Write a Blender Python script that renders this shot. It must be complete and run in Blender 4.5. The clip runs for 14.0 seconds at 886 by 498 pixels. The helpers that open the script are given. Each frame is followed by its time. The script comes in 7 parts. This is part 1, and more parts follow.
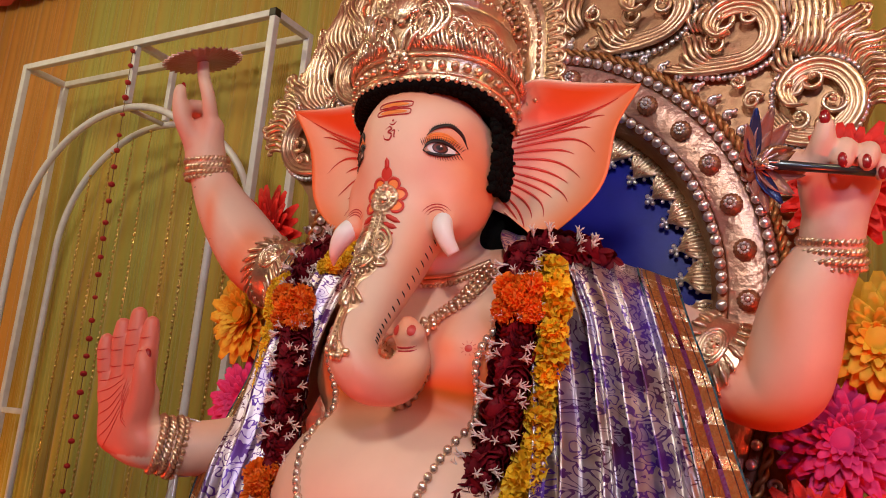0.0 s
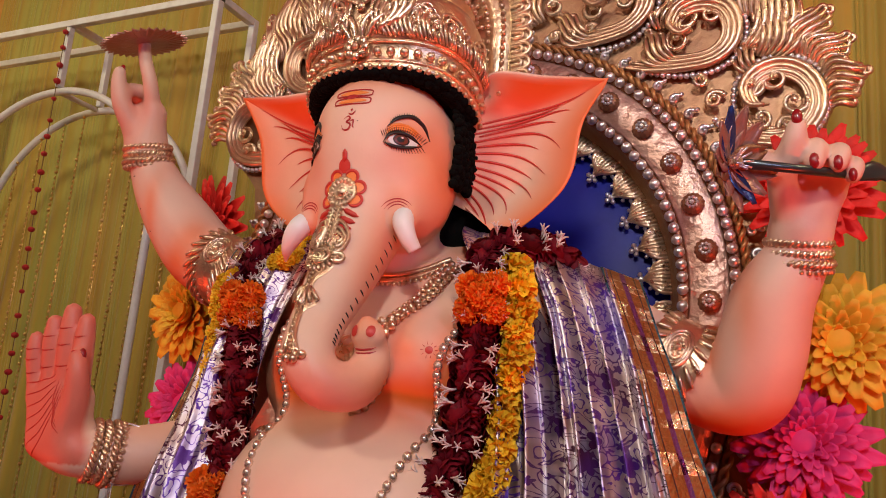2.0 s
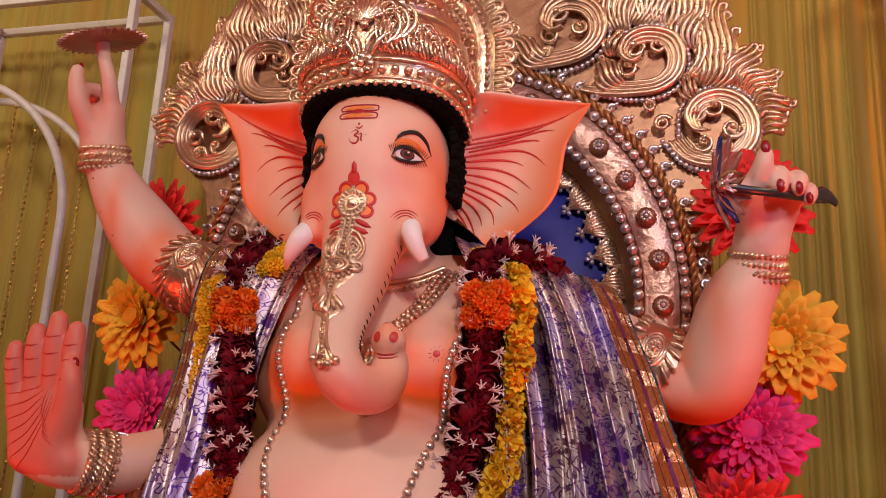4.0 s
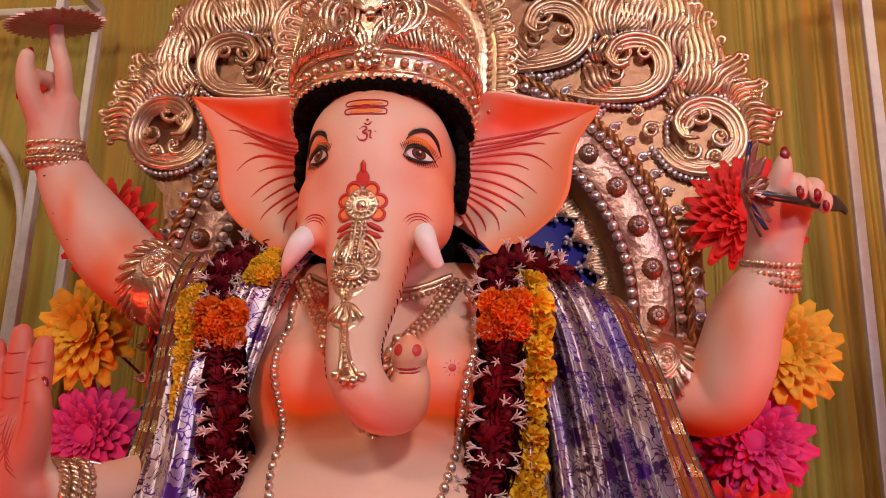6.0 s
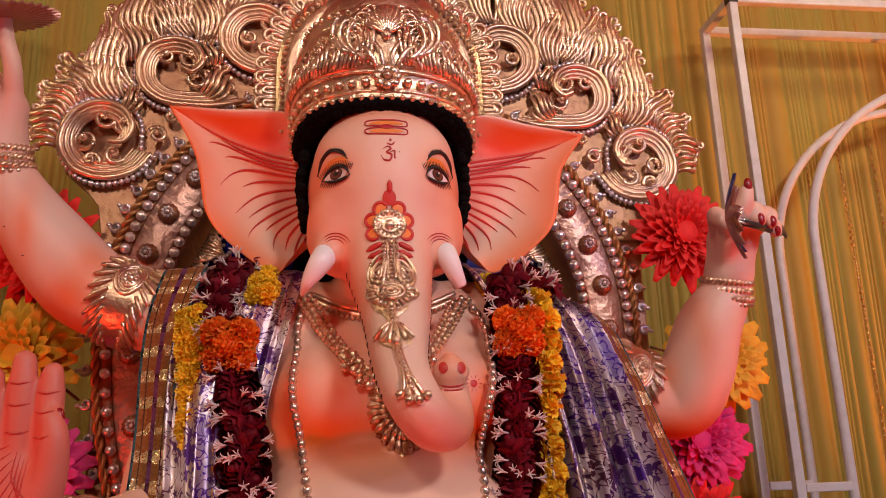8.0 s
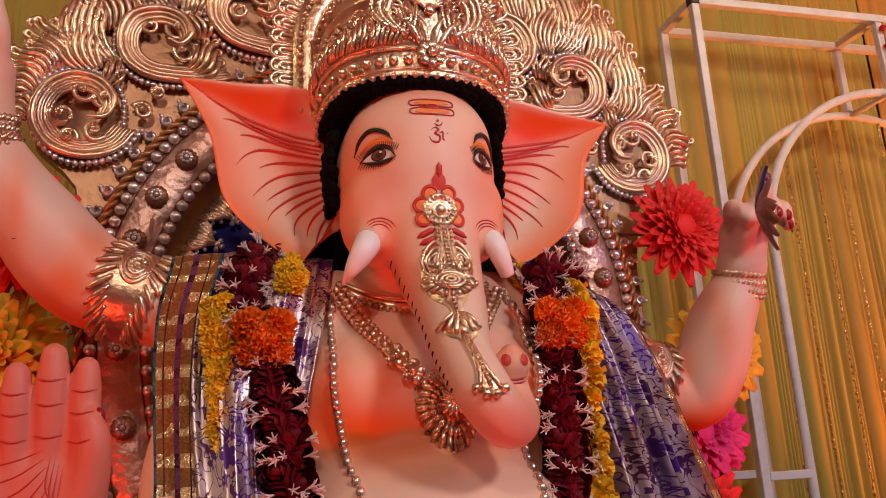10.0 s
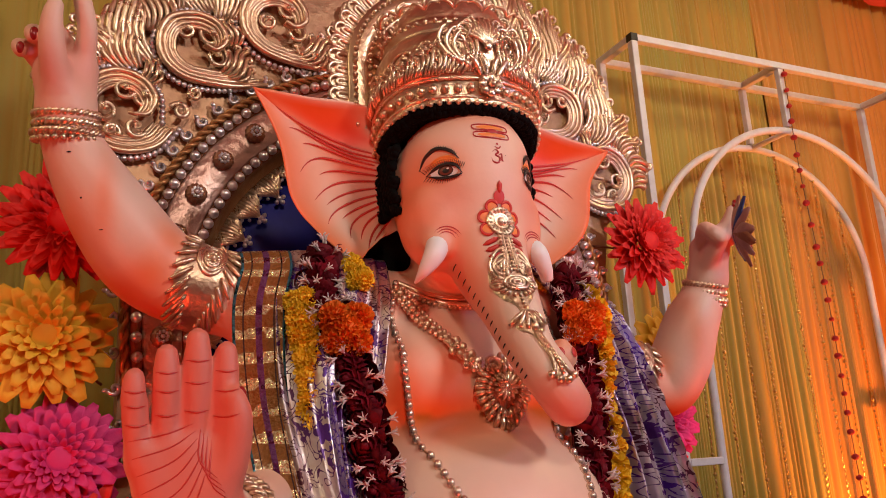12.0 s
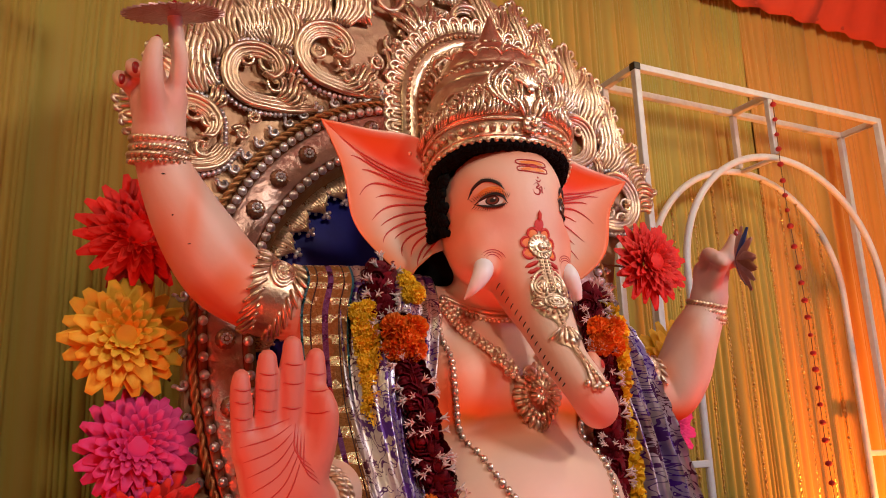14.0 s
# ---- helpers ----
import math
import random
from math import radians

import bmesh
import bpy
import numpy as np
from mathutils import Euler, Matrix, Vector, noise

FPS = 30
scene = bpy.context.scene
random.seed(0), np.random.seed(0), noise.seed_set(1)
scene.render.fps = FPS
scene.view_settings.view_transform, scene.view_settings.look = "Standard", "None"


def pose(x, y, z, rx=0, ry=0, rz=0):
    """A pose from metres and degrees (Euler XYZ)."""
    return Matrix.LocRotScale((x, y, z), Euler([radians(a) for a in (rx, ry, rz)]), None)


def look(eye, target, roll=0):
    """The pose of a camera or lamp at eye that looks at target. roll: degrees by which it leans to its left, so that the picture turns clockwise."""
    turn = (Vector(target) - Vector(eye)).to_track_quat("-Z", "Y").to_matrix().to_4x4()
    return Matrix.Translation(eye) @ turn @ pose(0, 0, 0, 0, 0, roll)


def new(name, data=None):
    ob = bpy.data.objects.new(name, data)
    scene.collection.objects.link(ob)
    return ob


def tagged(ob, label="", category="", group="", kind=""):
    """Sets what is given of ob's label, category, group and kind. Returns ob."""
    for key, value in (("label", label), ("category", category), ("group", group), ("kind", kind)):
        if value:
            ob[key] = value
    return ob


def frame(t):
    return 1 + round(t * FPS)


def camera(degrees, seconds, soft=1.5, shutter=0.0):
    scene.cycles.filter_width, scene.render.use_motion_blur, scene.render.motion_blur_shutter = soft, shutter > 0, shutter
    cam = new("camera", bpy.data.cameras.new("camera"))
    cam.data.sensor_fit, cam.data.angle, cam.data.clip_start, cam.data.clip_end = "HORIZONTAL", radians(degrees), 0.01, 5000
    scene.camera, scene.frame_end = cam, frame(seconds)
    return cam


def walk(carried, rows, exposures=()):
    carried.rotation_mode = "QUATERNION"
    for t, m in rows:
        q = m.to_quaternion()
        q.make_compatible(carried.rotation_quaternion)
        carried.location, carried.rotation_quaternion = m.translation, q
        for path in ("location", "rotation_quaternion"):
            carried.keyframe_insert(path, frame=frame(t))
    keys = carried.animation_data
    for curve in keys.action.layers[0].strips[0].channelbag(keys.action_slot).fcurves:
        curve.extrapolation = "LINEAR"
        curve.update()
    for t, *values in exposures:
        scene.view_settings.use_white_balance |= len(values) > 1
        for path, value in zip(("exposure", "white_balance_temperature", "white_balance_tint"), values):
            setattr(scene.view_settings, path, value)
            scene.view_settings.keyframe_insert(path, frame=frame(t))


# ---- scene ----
cam = camera(57.6, 14.0, soft=1.0)
METRES, EYE, TILT, LEAN, TURN = 2.4, 1.5, 0.0, 0.0, 29.6
ROWS = [
    (0.0, 0.0, 0.0, 0.0, -1.05, 12.37, -4.81),
    (0.5, -0.0167, 0.0034, -0.0028, -2.73, 12.5, -4.72),
    (1.0, -0.0182, 0.0144, 0.0004, -4.62, 12.52, -4.5),
    (1.5, -0.0081, 0.0239, 0.0047, -5.28, 12.52, -4.4),
    (2.0, -0.0186, 0.0321, 0.0062, -5.47, 12.44, -4.6),
    (2.5, -0.0674, 0.0377, 0.0028, -7.85, 12.62, -4.35),
    (3.0, -0.0925, 0.0337, -0.0005, -10.2, 12.73, -3.94),
    (3.5, -0.126, 0.024, -0.0022, -12.93, 12.89, -3.43),
    (4.0, -0.16, 0.0134, -0.0025, -15.83, 13.01, -2.78),
    (6.5, -0.2731, 0.1146, 0.0021, -25.17, 14.57, -0.77),
    (7.0, -0.3179, 0.1329, 0.0048, -28.79, 14.97, 0.23),
    (7.5, -0.3678, 0.1533, 0.0039, -33.91, 15.03, 1.45),
    (8.0, -0.4129, 0.1685, 0.0022, -36.54, 14.93, 1.83),
    (10.5, -0.5362, 0.3122, 0.008, -46.14, 14.37, 3.57),
    (11.0, -0.5997, 0.3435, -0.0036, -48.6, 14.26, 3.93),
    (11.5, -0.6446, 0.3523, -0.0052, -52.23, 14.09, 4.0),
    (12.0, -0.6733, 0.3463, -0.0028, -54.05, 14.0, 3.29),
    (12.5, -0.6997, 0.3263, -0.0056, -55.11, 13.88, 2.23),
    (13.0, -0.7297, 0.3094, -0.0032, -55.28, 13.93, 1.94),
    (13.5, -0.7654, 0.3244, 0.0005, -55.13, 13.96, 1.84),
    (14.0, -0.7972, 0.3497, -0.0029, -56.28, 13.89, 1.98),
]
walk(cam, [(t, pose(0.966, 0, EYE, TILT, LEAN, TURN) @ pose(METRES * x, METRES * y, METRES * z, 90 + pitch, roll, yaw)) for t, x, y, z, yaw, pitch, roll in ROWS],
     exposures=[(0.0, -0.04, 6400, 5), (2.0, -0.08, 6450, 8), (4.0, -0.16, 6750, 23), (7.0, -0.18, 6800, 25), (8.2, -0.20, 6750, 24), (10.5, -0.22, 6650, 18), (12.5, -0.06, 6400, 10), (14.0, 0.0, 6350, 7)])


# ---- world and lights ----
world = bpy.data.worlds.new("hall_ambience")
scene.world = world
world.use_nodes = True
world.node_tree.nodes["Background"].inputs[0].default_value = (1.0, 0.86, 0.72, 1)
world.node_tree.nodes["Background"].inputs[1].default_value = 0.12


def lamp(name, eye, target, watts, size, colour):
    data = bpy.data.lights.new(name, "AREA")
    data.energy, data.shape, data.size, data.color = watts, "DISK", size, colour
    ob = new(name, data)
    ob.matrix_world = look(eye, target)
    return ob


def can(name, eye, target, watts, cone, colour, size=0.05):
    data = bpy.data.lights.new(name, "SPOT")
    data.energy, data.spot_size, data.spot_blend, data.shadow_soft_size, data.color = watts, radians(cone), 0.6, size, colour
    ob = new(name, data)
    ob.matrix_world = look(eye, target)
    return ob


# unseen lamps: white floods high up, coloured cans low, washes added to brighten the curtain
lamp("flood_lamp", (-0.9, -1.7, 3.6), (0.0, 1.6, 2.0), 37, 0.45, (1.0, 0.83, 0.66))
lamp("flood_lamp", (1.4, -1.5, 3.5), (0.1, 1.6, 1.9), 56, 0.45, (1.0, 0.95, 0.89))
lamp("violet_flood_lamp", (2.6, -0.9, 2.6), (0.3, 1.8, 1.9), 18, 0.35, (0.62, 0.58, 1.0))
can("red_can_lamp", (2.2, 0.9, 0.5), (0.80, 1.8, 1.85), 105, 40, (1.0, 0.06, 0.02))
can("red_can_lamp", (-1.9, 0.5, 0.5), (-0.78, 1.75, 1.95), 86, 44, (1.0, 0.06, 0.02))
can("red_can_lamp", (-0.15, 0.45, 0.4), (0.0, 1.5, 2.2), 44, 44, (1.0, 0.07, 0.03))
can("amber_can_lamp", (3.5, 2.2, 0.1), (3.3, 3.15, 2.2), 470, 85, (1.0, 0.27, 0.04))
can("amber_can_lamp", (-4.0, 2.3, 0.1), (-3.7, 3.15, 2.4), 60, 85, (1.0, 0.42, 0.08))
# fill lamps added over the curtain, out of view
lamp("curtain_fill_lamp", (2.7, 1.0, 4.1), (2.4, 3.15, 1.9), 22, 0.5, (1.0, 0.86, 0.46))
lamp("curtain_fill_lamp", (-3.1, 1.0, 4.1), (-3.0, 3.15, 1.9), 24, 0.5, (1.0, 0.88, 0.5))


# ---- materials ----
def node(nt, kind, **inputs):
    n = nt.nodes.new(kind)
    for key, value in inputs.items():
        n.inputs[key.replace("_", " ")].default_value = value
    return n


def surface(name, colour, rough=0.5, metal=0.0, vary=0.12, scale=30.0, bump=0.0, bump_scale=120.0, coat=0.0, random_tint=0.0,
            sheen=0.0, spec=0.5, dark=None, dark_scale=9.0, dark_amount=0.5, attribute="", trans=0.0):
    """A procedural material: two scales of variation in colour and gloss, and a fine relief."""
    m = bpy.data.materials.new(name)
    m.use_nodes = True
    nt = m.node_tree
    b = nt.nodes["Principled BSDF"]
    b.inputs["Roughness"].default_value, b.inputs["Metallic"].default_value = rough, metal
    b.inputs["Coat Weight"].default_value = coat
    b.inputs["Sheen Weight"].default_value = sheen
    b.inputs["Specular IOR Level"].default_value = spec
    co = nt.nodes.new("ShaderNodeTexCoord")
    n1 = node(nt, "ShaderNodeTexNoise", Scale=scale, Detail=5.0, Roughness=0.6)
    nt.links.new(co.outputs["Object"], n1.inputs["Vector"])
    mp = node(nt, "ShaderNodeMapRange", To_Min=1 - vary, To_Max=1 + vary)
    nt.links.new(n1.outputs["Fac"], mp.inputs["Value"])
    mul = nt.nodes.new("ShaderNodeMix")
    mul.data_type, mul.blend_type = "RGBA", "MULTIPLY"
    mul.inputs["Factor"].default_value = 1.0
    mul.inputs["A"].default_value = (*colour, 1)
    if attribute:
        at = nt.nodes.new("ShaderNodeAttribute")
        at.attribute_name = attribute
        nt.links.new(at.outputs["Color"], mul.inputs["A"])
    nt.links.new(mp.outputs["Result"], mul.inputs["B"])
    out = mul.outputs["Result"]
    if dark is not None:
        n2 = node(nt, "ShaderNodeTexNoise", Scale=dark_scale, Detail=6.0, Roughness=0.65)
        nt.links.new(co.outputs["Object"], n2.inputs["Vector"])
        r2 = node(nt, "ShaderNodeMapRange", From_Min=0.42, From_Max=0.68, To_Min=0.0, To_Max=dark_amount)
        nt.links.new(n2.outputs["Fac"], r2.inputs["Value"])
        mx = nt.nodes.new("ShaderNodeMix")
        mx.data_type = "RGBA"
        mx.inputs["B"].default_value = (*dark, 1)
        nt.links.new(r2.outputs["Result"], mx.inputs["Factor"])
        nt.links.new(out, mx.inputs["A"])
        out = mx.outputs["Result"]
    if random_tint:
        oi = nt.nodes.new("ShaderNodeObjectInfo")
        r3 = node(nt, "ShaderNodeMapRange", To_Min=1 - random_tint, To_Max=1 + random_tint)
        nt.links.new(oi.outputs["Random"], r3.inputs["Value"])
        hs = nt.nodes.new("ShaderNodeHueSaturation")
        nt.links.new(out, hs.inputs["Color"])
        nt.links.new(r3.outputs["Result"], hs.inputs["Value"])
        out = hs.outputs["Color"]
    nt.links.new(out, b.inputs["Base Color"])
    rr = node(nt, "ShaderNodeMapRange", To_Min=max(0.03, rough - 0.08), To_Max=min(1, rough + 0.08))
    nt.links.new(n1.outputs["Fac"], rr.inputs["Value"])
    nt.links.new(rr.outputs["Result"], b.inputs["Roughness"])
    if bump:
        n3 = node(nt, "ShaderNodeTexNoise", Scale=bump_scale, Detail=4.0)
        nt.links.new(co.outputs["Object"], n3.inputs["Vector"])
        bp = node(nt, "ShaderNodeBump", Strength=bump, Distance=0.01)
        nt.links.new(n3.outputs["Fac"], bp.inputs["Height"])
        nt.links.new(bp.outputs["Normal"], b.inputs["Normal"])
    if trans:
        b.inputs["Transmission Weight"].default_value = trans
    return m


SKIN = surface("airbrushed_shaded_skin_paint", (0.8, 0.55, 0.42), 0.5, vary=0.05, scale=14, bump=0.05, bump_scale=60, coat=0.0, attribute="paint")
BLACK = surface("black_hair_flock", (0.003, 0.003, 0.003), 0.95, vary=0.3, scale=200, bump=0.3, bump_scale=260, spec=0.1)
INK = surface("black_brush_paint", (0.012, 0.008, 0.008), 0.5)
REDINK = surface("red_brush_paint", (0.42, 0.015, 0.02), 0.45)
VEIN = surface("crimson_vein_paint", (0.56, 0.035, 0.025), 0.45)
NAIL = surface("nail_varnish", (0.30, 0.008, 0.012), 0.25, coat=0.5)
WHITE = surface("white_enamel", (0.82, 0.8, 0.8), 0.35, vary=0.03)
ORANGEINK = surface("orange_brush_paint", (0.85, 0.24, 0.05), 0.45)
IRIS = surface("brown_iris_paint", (0.16, 0.035, 0.02), 0.3, coat=0.3)
GOLD = surface("rose_gold_leaf", (0.75, 0.54, 0.37), 0.33, metal=0.92, vary=0.18, scale=18, bump=0.25, bump_scale=70, dark=(0.42, 0.22, 0.13), dark_scale=14, dark_amount=0.4)
BRIGHT = surface("bright_gold_leaf", (0.88, 0.70, 0.51), 0.29, metal=0.95, vary=0.15, scale=40, bump=0.2, bump_scale=150, dark=(0.38, 0.18, 0.1), dark_scale=30, dark_amount=0.35)
COPPER = surface("dark_copper_paint", (0.30, 0.13, 0.075), 0.42, metal=0.65, vary=0.25, scale=25, bump=0.2, bump_scale=80)
PINKPLATE = surface("crinkled_pink_foil", (0.62, 0.40, 0.33), 0.38, metal=0.8, vary=0.2, scale=12, bump=0.55, bump_scale=45)
SILVER = surface("silver_paint", (0.82, 0.79, 0.86), 0.30, metal=0.9, vary=0.15, scale=60, random_tint=0.15)
BLUE = surface("royal_blue_satin", (0.010, 0.014, 0.30), 0.42, vary=0.2, scale=6, bump=0.15, bump_scale=14, spec=0.2, dark=(0.004, 0.006, 0.12), dark_scale=4)
FRAMEPAINT = surface("white_painted_steel", (0.74, 0.72, 0.76), 0.4, vary=0.06, scale=8, dark=(0.42, 0.36, 0.34), dark_scale=16, dark_amount=0.35)
FLOORMAT = surface("red_stage_carpet", (0.10, 0.02, 0.02), 0.9, vary=0.2, scale=90, bump=0.4, bump_scale=400)
CLOTHRED = surface("red_ceiling_cloth", (0.55, 0.05, 0.02), 0.75, vary=0.15, scale=5, bump=0.2, bump_scale=18)
IVORY = surface("ivory_reflector_cloth", (0.72, 0.66, 0.60), 0.8, vary=0.08, scale=4, bump=0.2, bump_scale=12)
CLOTHAMBER = surface("amber_hall_cloth", (0.55, 0.27, 0.05), 0.8, vary=0.12, scale=4, bump=0.2, bump_scale=12)


# ---- mesh helpers ----
def spline(points, n, closed=False):
    """Catmull-Rom through the points, n samples a span."""
    p = np.array(points, float)
    if closed:
        p = np.vstack([p[-1:], p, p[:2]])
    else:
        p = np.vstack([2 * p[:1] - p[1:2], p, 2 * p[-1:] - p[-2:-1]])
    t = (np.arange(n) / n)[:, None]
    out = []
    for a, b, c, d in zip(p, p[1:], p[2:], p[3:]):
        out.append(0.5 * (2 * b + (c - a) * t + (2 * a - 5 * b + 4 * c - d) * t * t + (3 * b - a - 3 * c + d) * t ** 3))
    out = np.vstack(out)
    return out if closed else np.vstack([out, p[-2:-1]])


def tube(pts, radii, seg=8, closed=False, flat=1.0, up=None, caps=True):
    """A tube along pts; radii: one or one a point; flat: thickness along the second axis; up: the axis that flat acts on."""
    p = np.array(pts, float)
    n = len(p)
    r = np.broadcast_to(np.array(radii, float), (n,))
    tan = np.gradient(p, axis=0) if not closed else np.roll(p, -1, 0) - np.roll(p, 1, 0)
    tan /= np.maximum(np.linalg.norm(tan, axis=1), 1e-9)[:, None]
    u = np.array(up if up is not None else (0.03, 1, 0.02), float)
    us = []
    for k in range(n):
        w = u - tan[k] * (u @ tan[k])
        if np.linalg.norm(w) < 1e-4:
            w = np.cross(tan[k], (0.3, 0.4, 0.86))
        w /= np.linalg.norm(w)
        us.append(w)
        if up is None:
            u = w
    us = np.array(us)
    vs = np.cross(tan, us)
    a = np.arange(seg) * 2 * math.pi / seg
    ring = p[:, None] + r[:, None, None] * (np.cos(a)[None, :, None] * us[:, None] * flat + np.sin(a)[None, :, None] * vs[:, None])
    v = ring.reshape(-1, 3)
    f = []
    for k in range(n if closed else n - 1):
        k2 = (k + 1) % n
        for j in range(seg):
            j2 = (j + 1) % seg
            f.append((k * seg + j, k * seg + j2, k2 * seg + j2, k2 * seg + j))
    if caps and not closed:
        f.append(tuple(range(seg))[::-1])
        f.append(tuple(range((n - 1) * seg, n * seg)))
    return v, f


def ball(c, r, seg=12, rings=8):
    r = np.broadcast_to(np.array(r, float), (3,))
    v, f = [(0, 0, 1)], []
    for i in range(1, rings):
        th = math.pi * i / rings
        for j in range(seg):
            ph = 2 * math.pi * j / seg
            v.append((math.sin(th) * math.cos(ph), math.sin(th) * math.sin(ph), math.cos(th)))
    v.append((0, 0, -1))
    last = len(v) - 1
    for j in range(seg):
        f.append((0, 1 + j, 1 + (j + 1) % seg))
        f.append((last, last - seg + (j + 1) % seg, last - seg + j))
    for i in range(rings - 2):
        for j in range(seg):
            a, b = 1 + i * seg + j, 1 + i * seg + (j + 1) % seg
            f.append((a, a + seg, b + seg, b))
    return np.array(v) * r + np.array(c, float), f


def sheet(grid, thick=0.0, normal=(0, -1, 0)):
    """A quad sheet from a grid of points (rows, columns, 3); closed with a back where thick is given."""
    g = np.array(grid, float)
    a, b = g.shape[:2]
    idx = np.arange(a * b).reshape(a, b)
    q = np.stack([idx[:-1, :-1], idx[:-1, 1:], idx[1:, 1:], idx[1:, :-1]], -1).reshape(-1, 4)
    if not thick:
        return g.reshape(-1, 3), [tuple(x) for x in q.tolist()]
    back = g - np.array(normal, float) * thick
    n = a * b
    f = q.tolist() + (q[:, ::-1] + n).tolist()
    rim = [*idx[0, :], *idx[1:, -1], *idx[-1, -2::-1], *idx[-2:0:-1, 0]]
    for p, s in zip(rim, rim[1:] + rim[:1]):
        f.append([s, p, p + n, s + n])
    return np.vstack([g.reshape(-1, 3), back.reshape(-1, 3)]), [tuple(x) for x in f]


def cuboid(a, b, bevel=0.0):
    (x0, y0, z0), (x1, y1, z1) = a, b
    bm = bmesh.new()
    bmesh.ops.create_cube(bm, size=1.0, matrix=Matrix.Translation(((x0 + x1) / 2, (y0 + y1) / 2, (z0 + z1) / 2)) @ Matrix.Diagonal((x1 - x0, y1 - y0, z1 - z0, 1)))
    if bevel:
        bmesh.ops.bevel(bm, geom=bm.edges[:], offset=bevel, segments=2, affect="EDGES", profile=0.5)
    bm.verts.index_update()
    v = np.array([x.co[:] for x in bm.verts])
    f = [tuple(q.index for q in p.verts) for p in bm.faces]
    bm.free()
    return v, f


def mesh_of(name, pieces, mats, smooth=True):
    """One mesh from pieces (vertices, faces, material slot)."""
    vs, fs, ms, base = [], [], [], 0
    for piece in pieces:
        v, f, m = piece if len(piece) == 3 else (*piece, 0)
        vs.append(np.asarray(v, float).reshape(-1, 3))
        fs += [tuple(i + base for i in q) for q in f]
        ms += [m] * len(f)
        base += len(v)
    me = bpy.data.meshes.new(name)
    me.from_pydata(np.vstack(vs).tolist(), [], fs)
    for m in mats:
        me.materials.append(m)
    me.polygons.foreach_set("material_index", ms)
    me.polygons.foreach_set("use_smooth", [smooth] * len(fs))
    me.update()
    return me


def thing(name, label, category, group="", kind="", at=(0, 0, 0)):
    ob = new(name)
    ob.location = at
    return tagged(ob, label, category, group, kind)


def part(name, pieces, material, parent, label="", smooth=True):
    mats = material if isinstance(material, (list, tuple)) else [material]
    ob = new(name, mesh_of(name, pieces, mats, smooth))
    ob.parent = parent
    if parent is not None:
        place = parent.location if parent.parent is None else Vector((0, 0, 0))
        ob.matrix_parent_inverse = Matrix.Translation(-place)
    return tagged(ob, label)


def solo(name, pieces, material, label, category, group="", kind="", smooth=True):
    mats = material if isinstance(material, (list, tuple)) else [material]
    return tagged(new(name, mesh_of(name, pieces, mats, smooth)), label, category, group, kind)


def bead_mesh(name, r, mat, seg=10, rings=7, squash=(1, 1, 1)):
    v, f = ball((0, 0, 0), np.array(squash) * r, seg, rings)
    return mesh_of(name, [(v, f)], [mat])


def bead(name, me, parent, place, turn=None, scale=1.0):
    ob = new(name, me)
    ob.parent = parent
    ob.matrix_local = Matrix.Translation(place) @ (turn if turn is not None else Matrix.Identity(4)) @ Matrix.Scale(scale, 4)
    return ob


# ---- hall ----
BACK = 3.15


def drape_material(name, warm, green):
    """Sheer mustard cloth in vertical pleats: tone drifts between panels, fine streaks paint pleat shade."""
    m = surface(name, warm, 0.62, vary=0.10, scale=3, bump=0.12, bump_scale=260, sheen=0.25)
    nt = m.node_tree
    b = nt.nodes["Principled BSDF"]
    src = b.inputs["Base Color"].links[0].from_socket
    co = nt.nodes.new("ShaderNodeTexCoord")
    mp = nt.nodes.new("ShaderNodeMapping")
    mp.inputs["Scale"].default_value = (2.6, 0.1, 0.04)
    nt.links.new(co.outputs["Object"], mp.inputs["Vector"])
    # the noise's fine detail colours in the shade lines of the pleats
    n = node(nt, "ShaderNodeTexNoise", Scale=1.0, Detail=9.0, Roughness=0.78)
    nt.links.new(mp.outputs["Vector"], n.inputs["Vector"])
    r = node(nt, "ShaderNodeMapRange", From_Min=0.42, From_Max=0.62)
    nt.links.new(n.outputs["Fac"], r.inputs["Value"])
    mx = nt.nodes.new("ShaderNodeMix")
    mx.data_type = "RGBA"
    mx.inputs["B"].default_value = (*green, 1)
    nt.links.new(r.outputs["Result"], mx.inputs["Factor"])
    nt.links.new(src, mx.inputs["A"])
    nt.links.new(mx.outputs["Result"], b.inputs["Base Color"])
    return m


DRAPE = drape_material("mustard_drape", (0.46, 0.27, 0.03), (0.37, 0.35, 0.06))
DRAPEORANGE = drape_material("orange_drape", (0.62, 0.25, 0.03), (0.52, 0.27, 0.04))


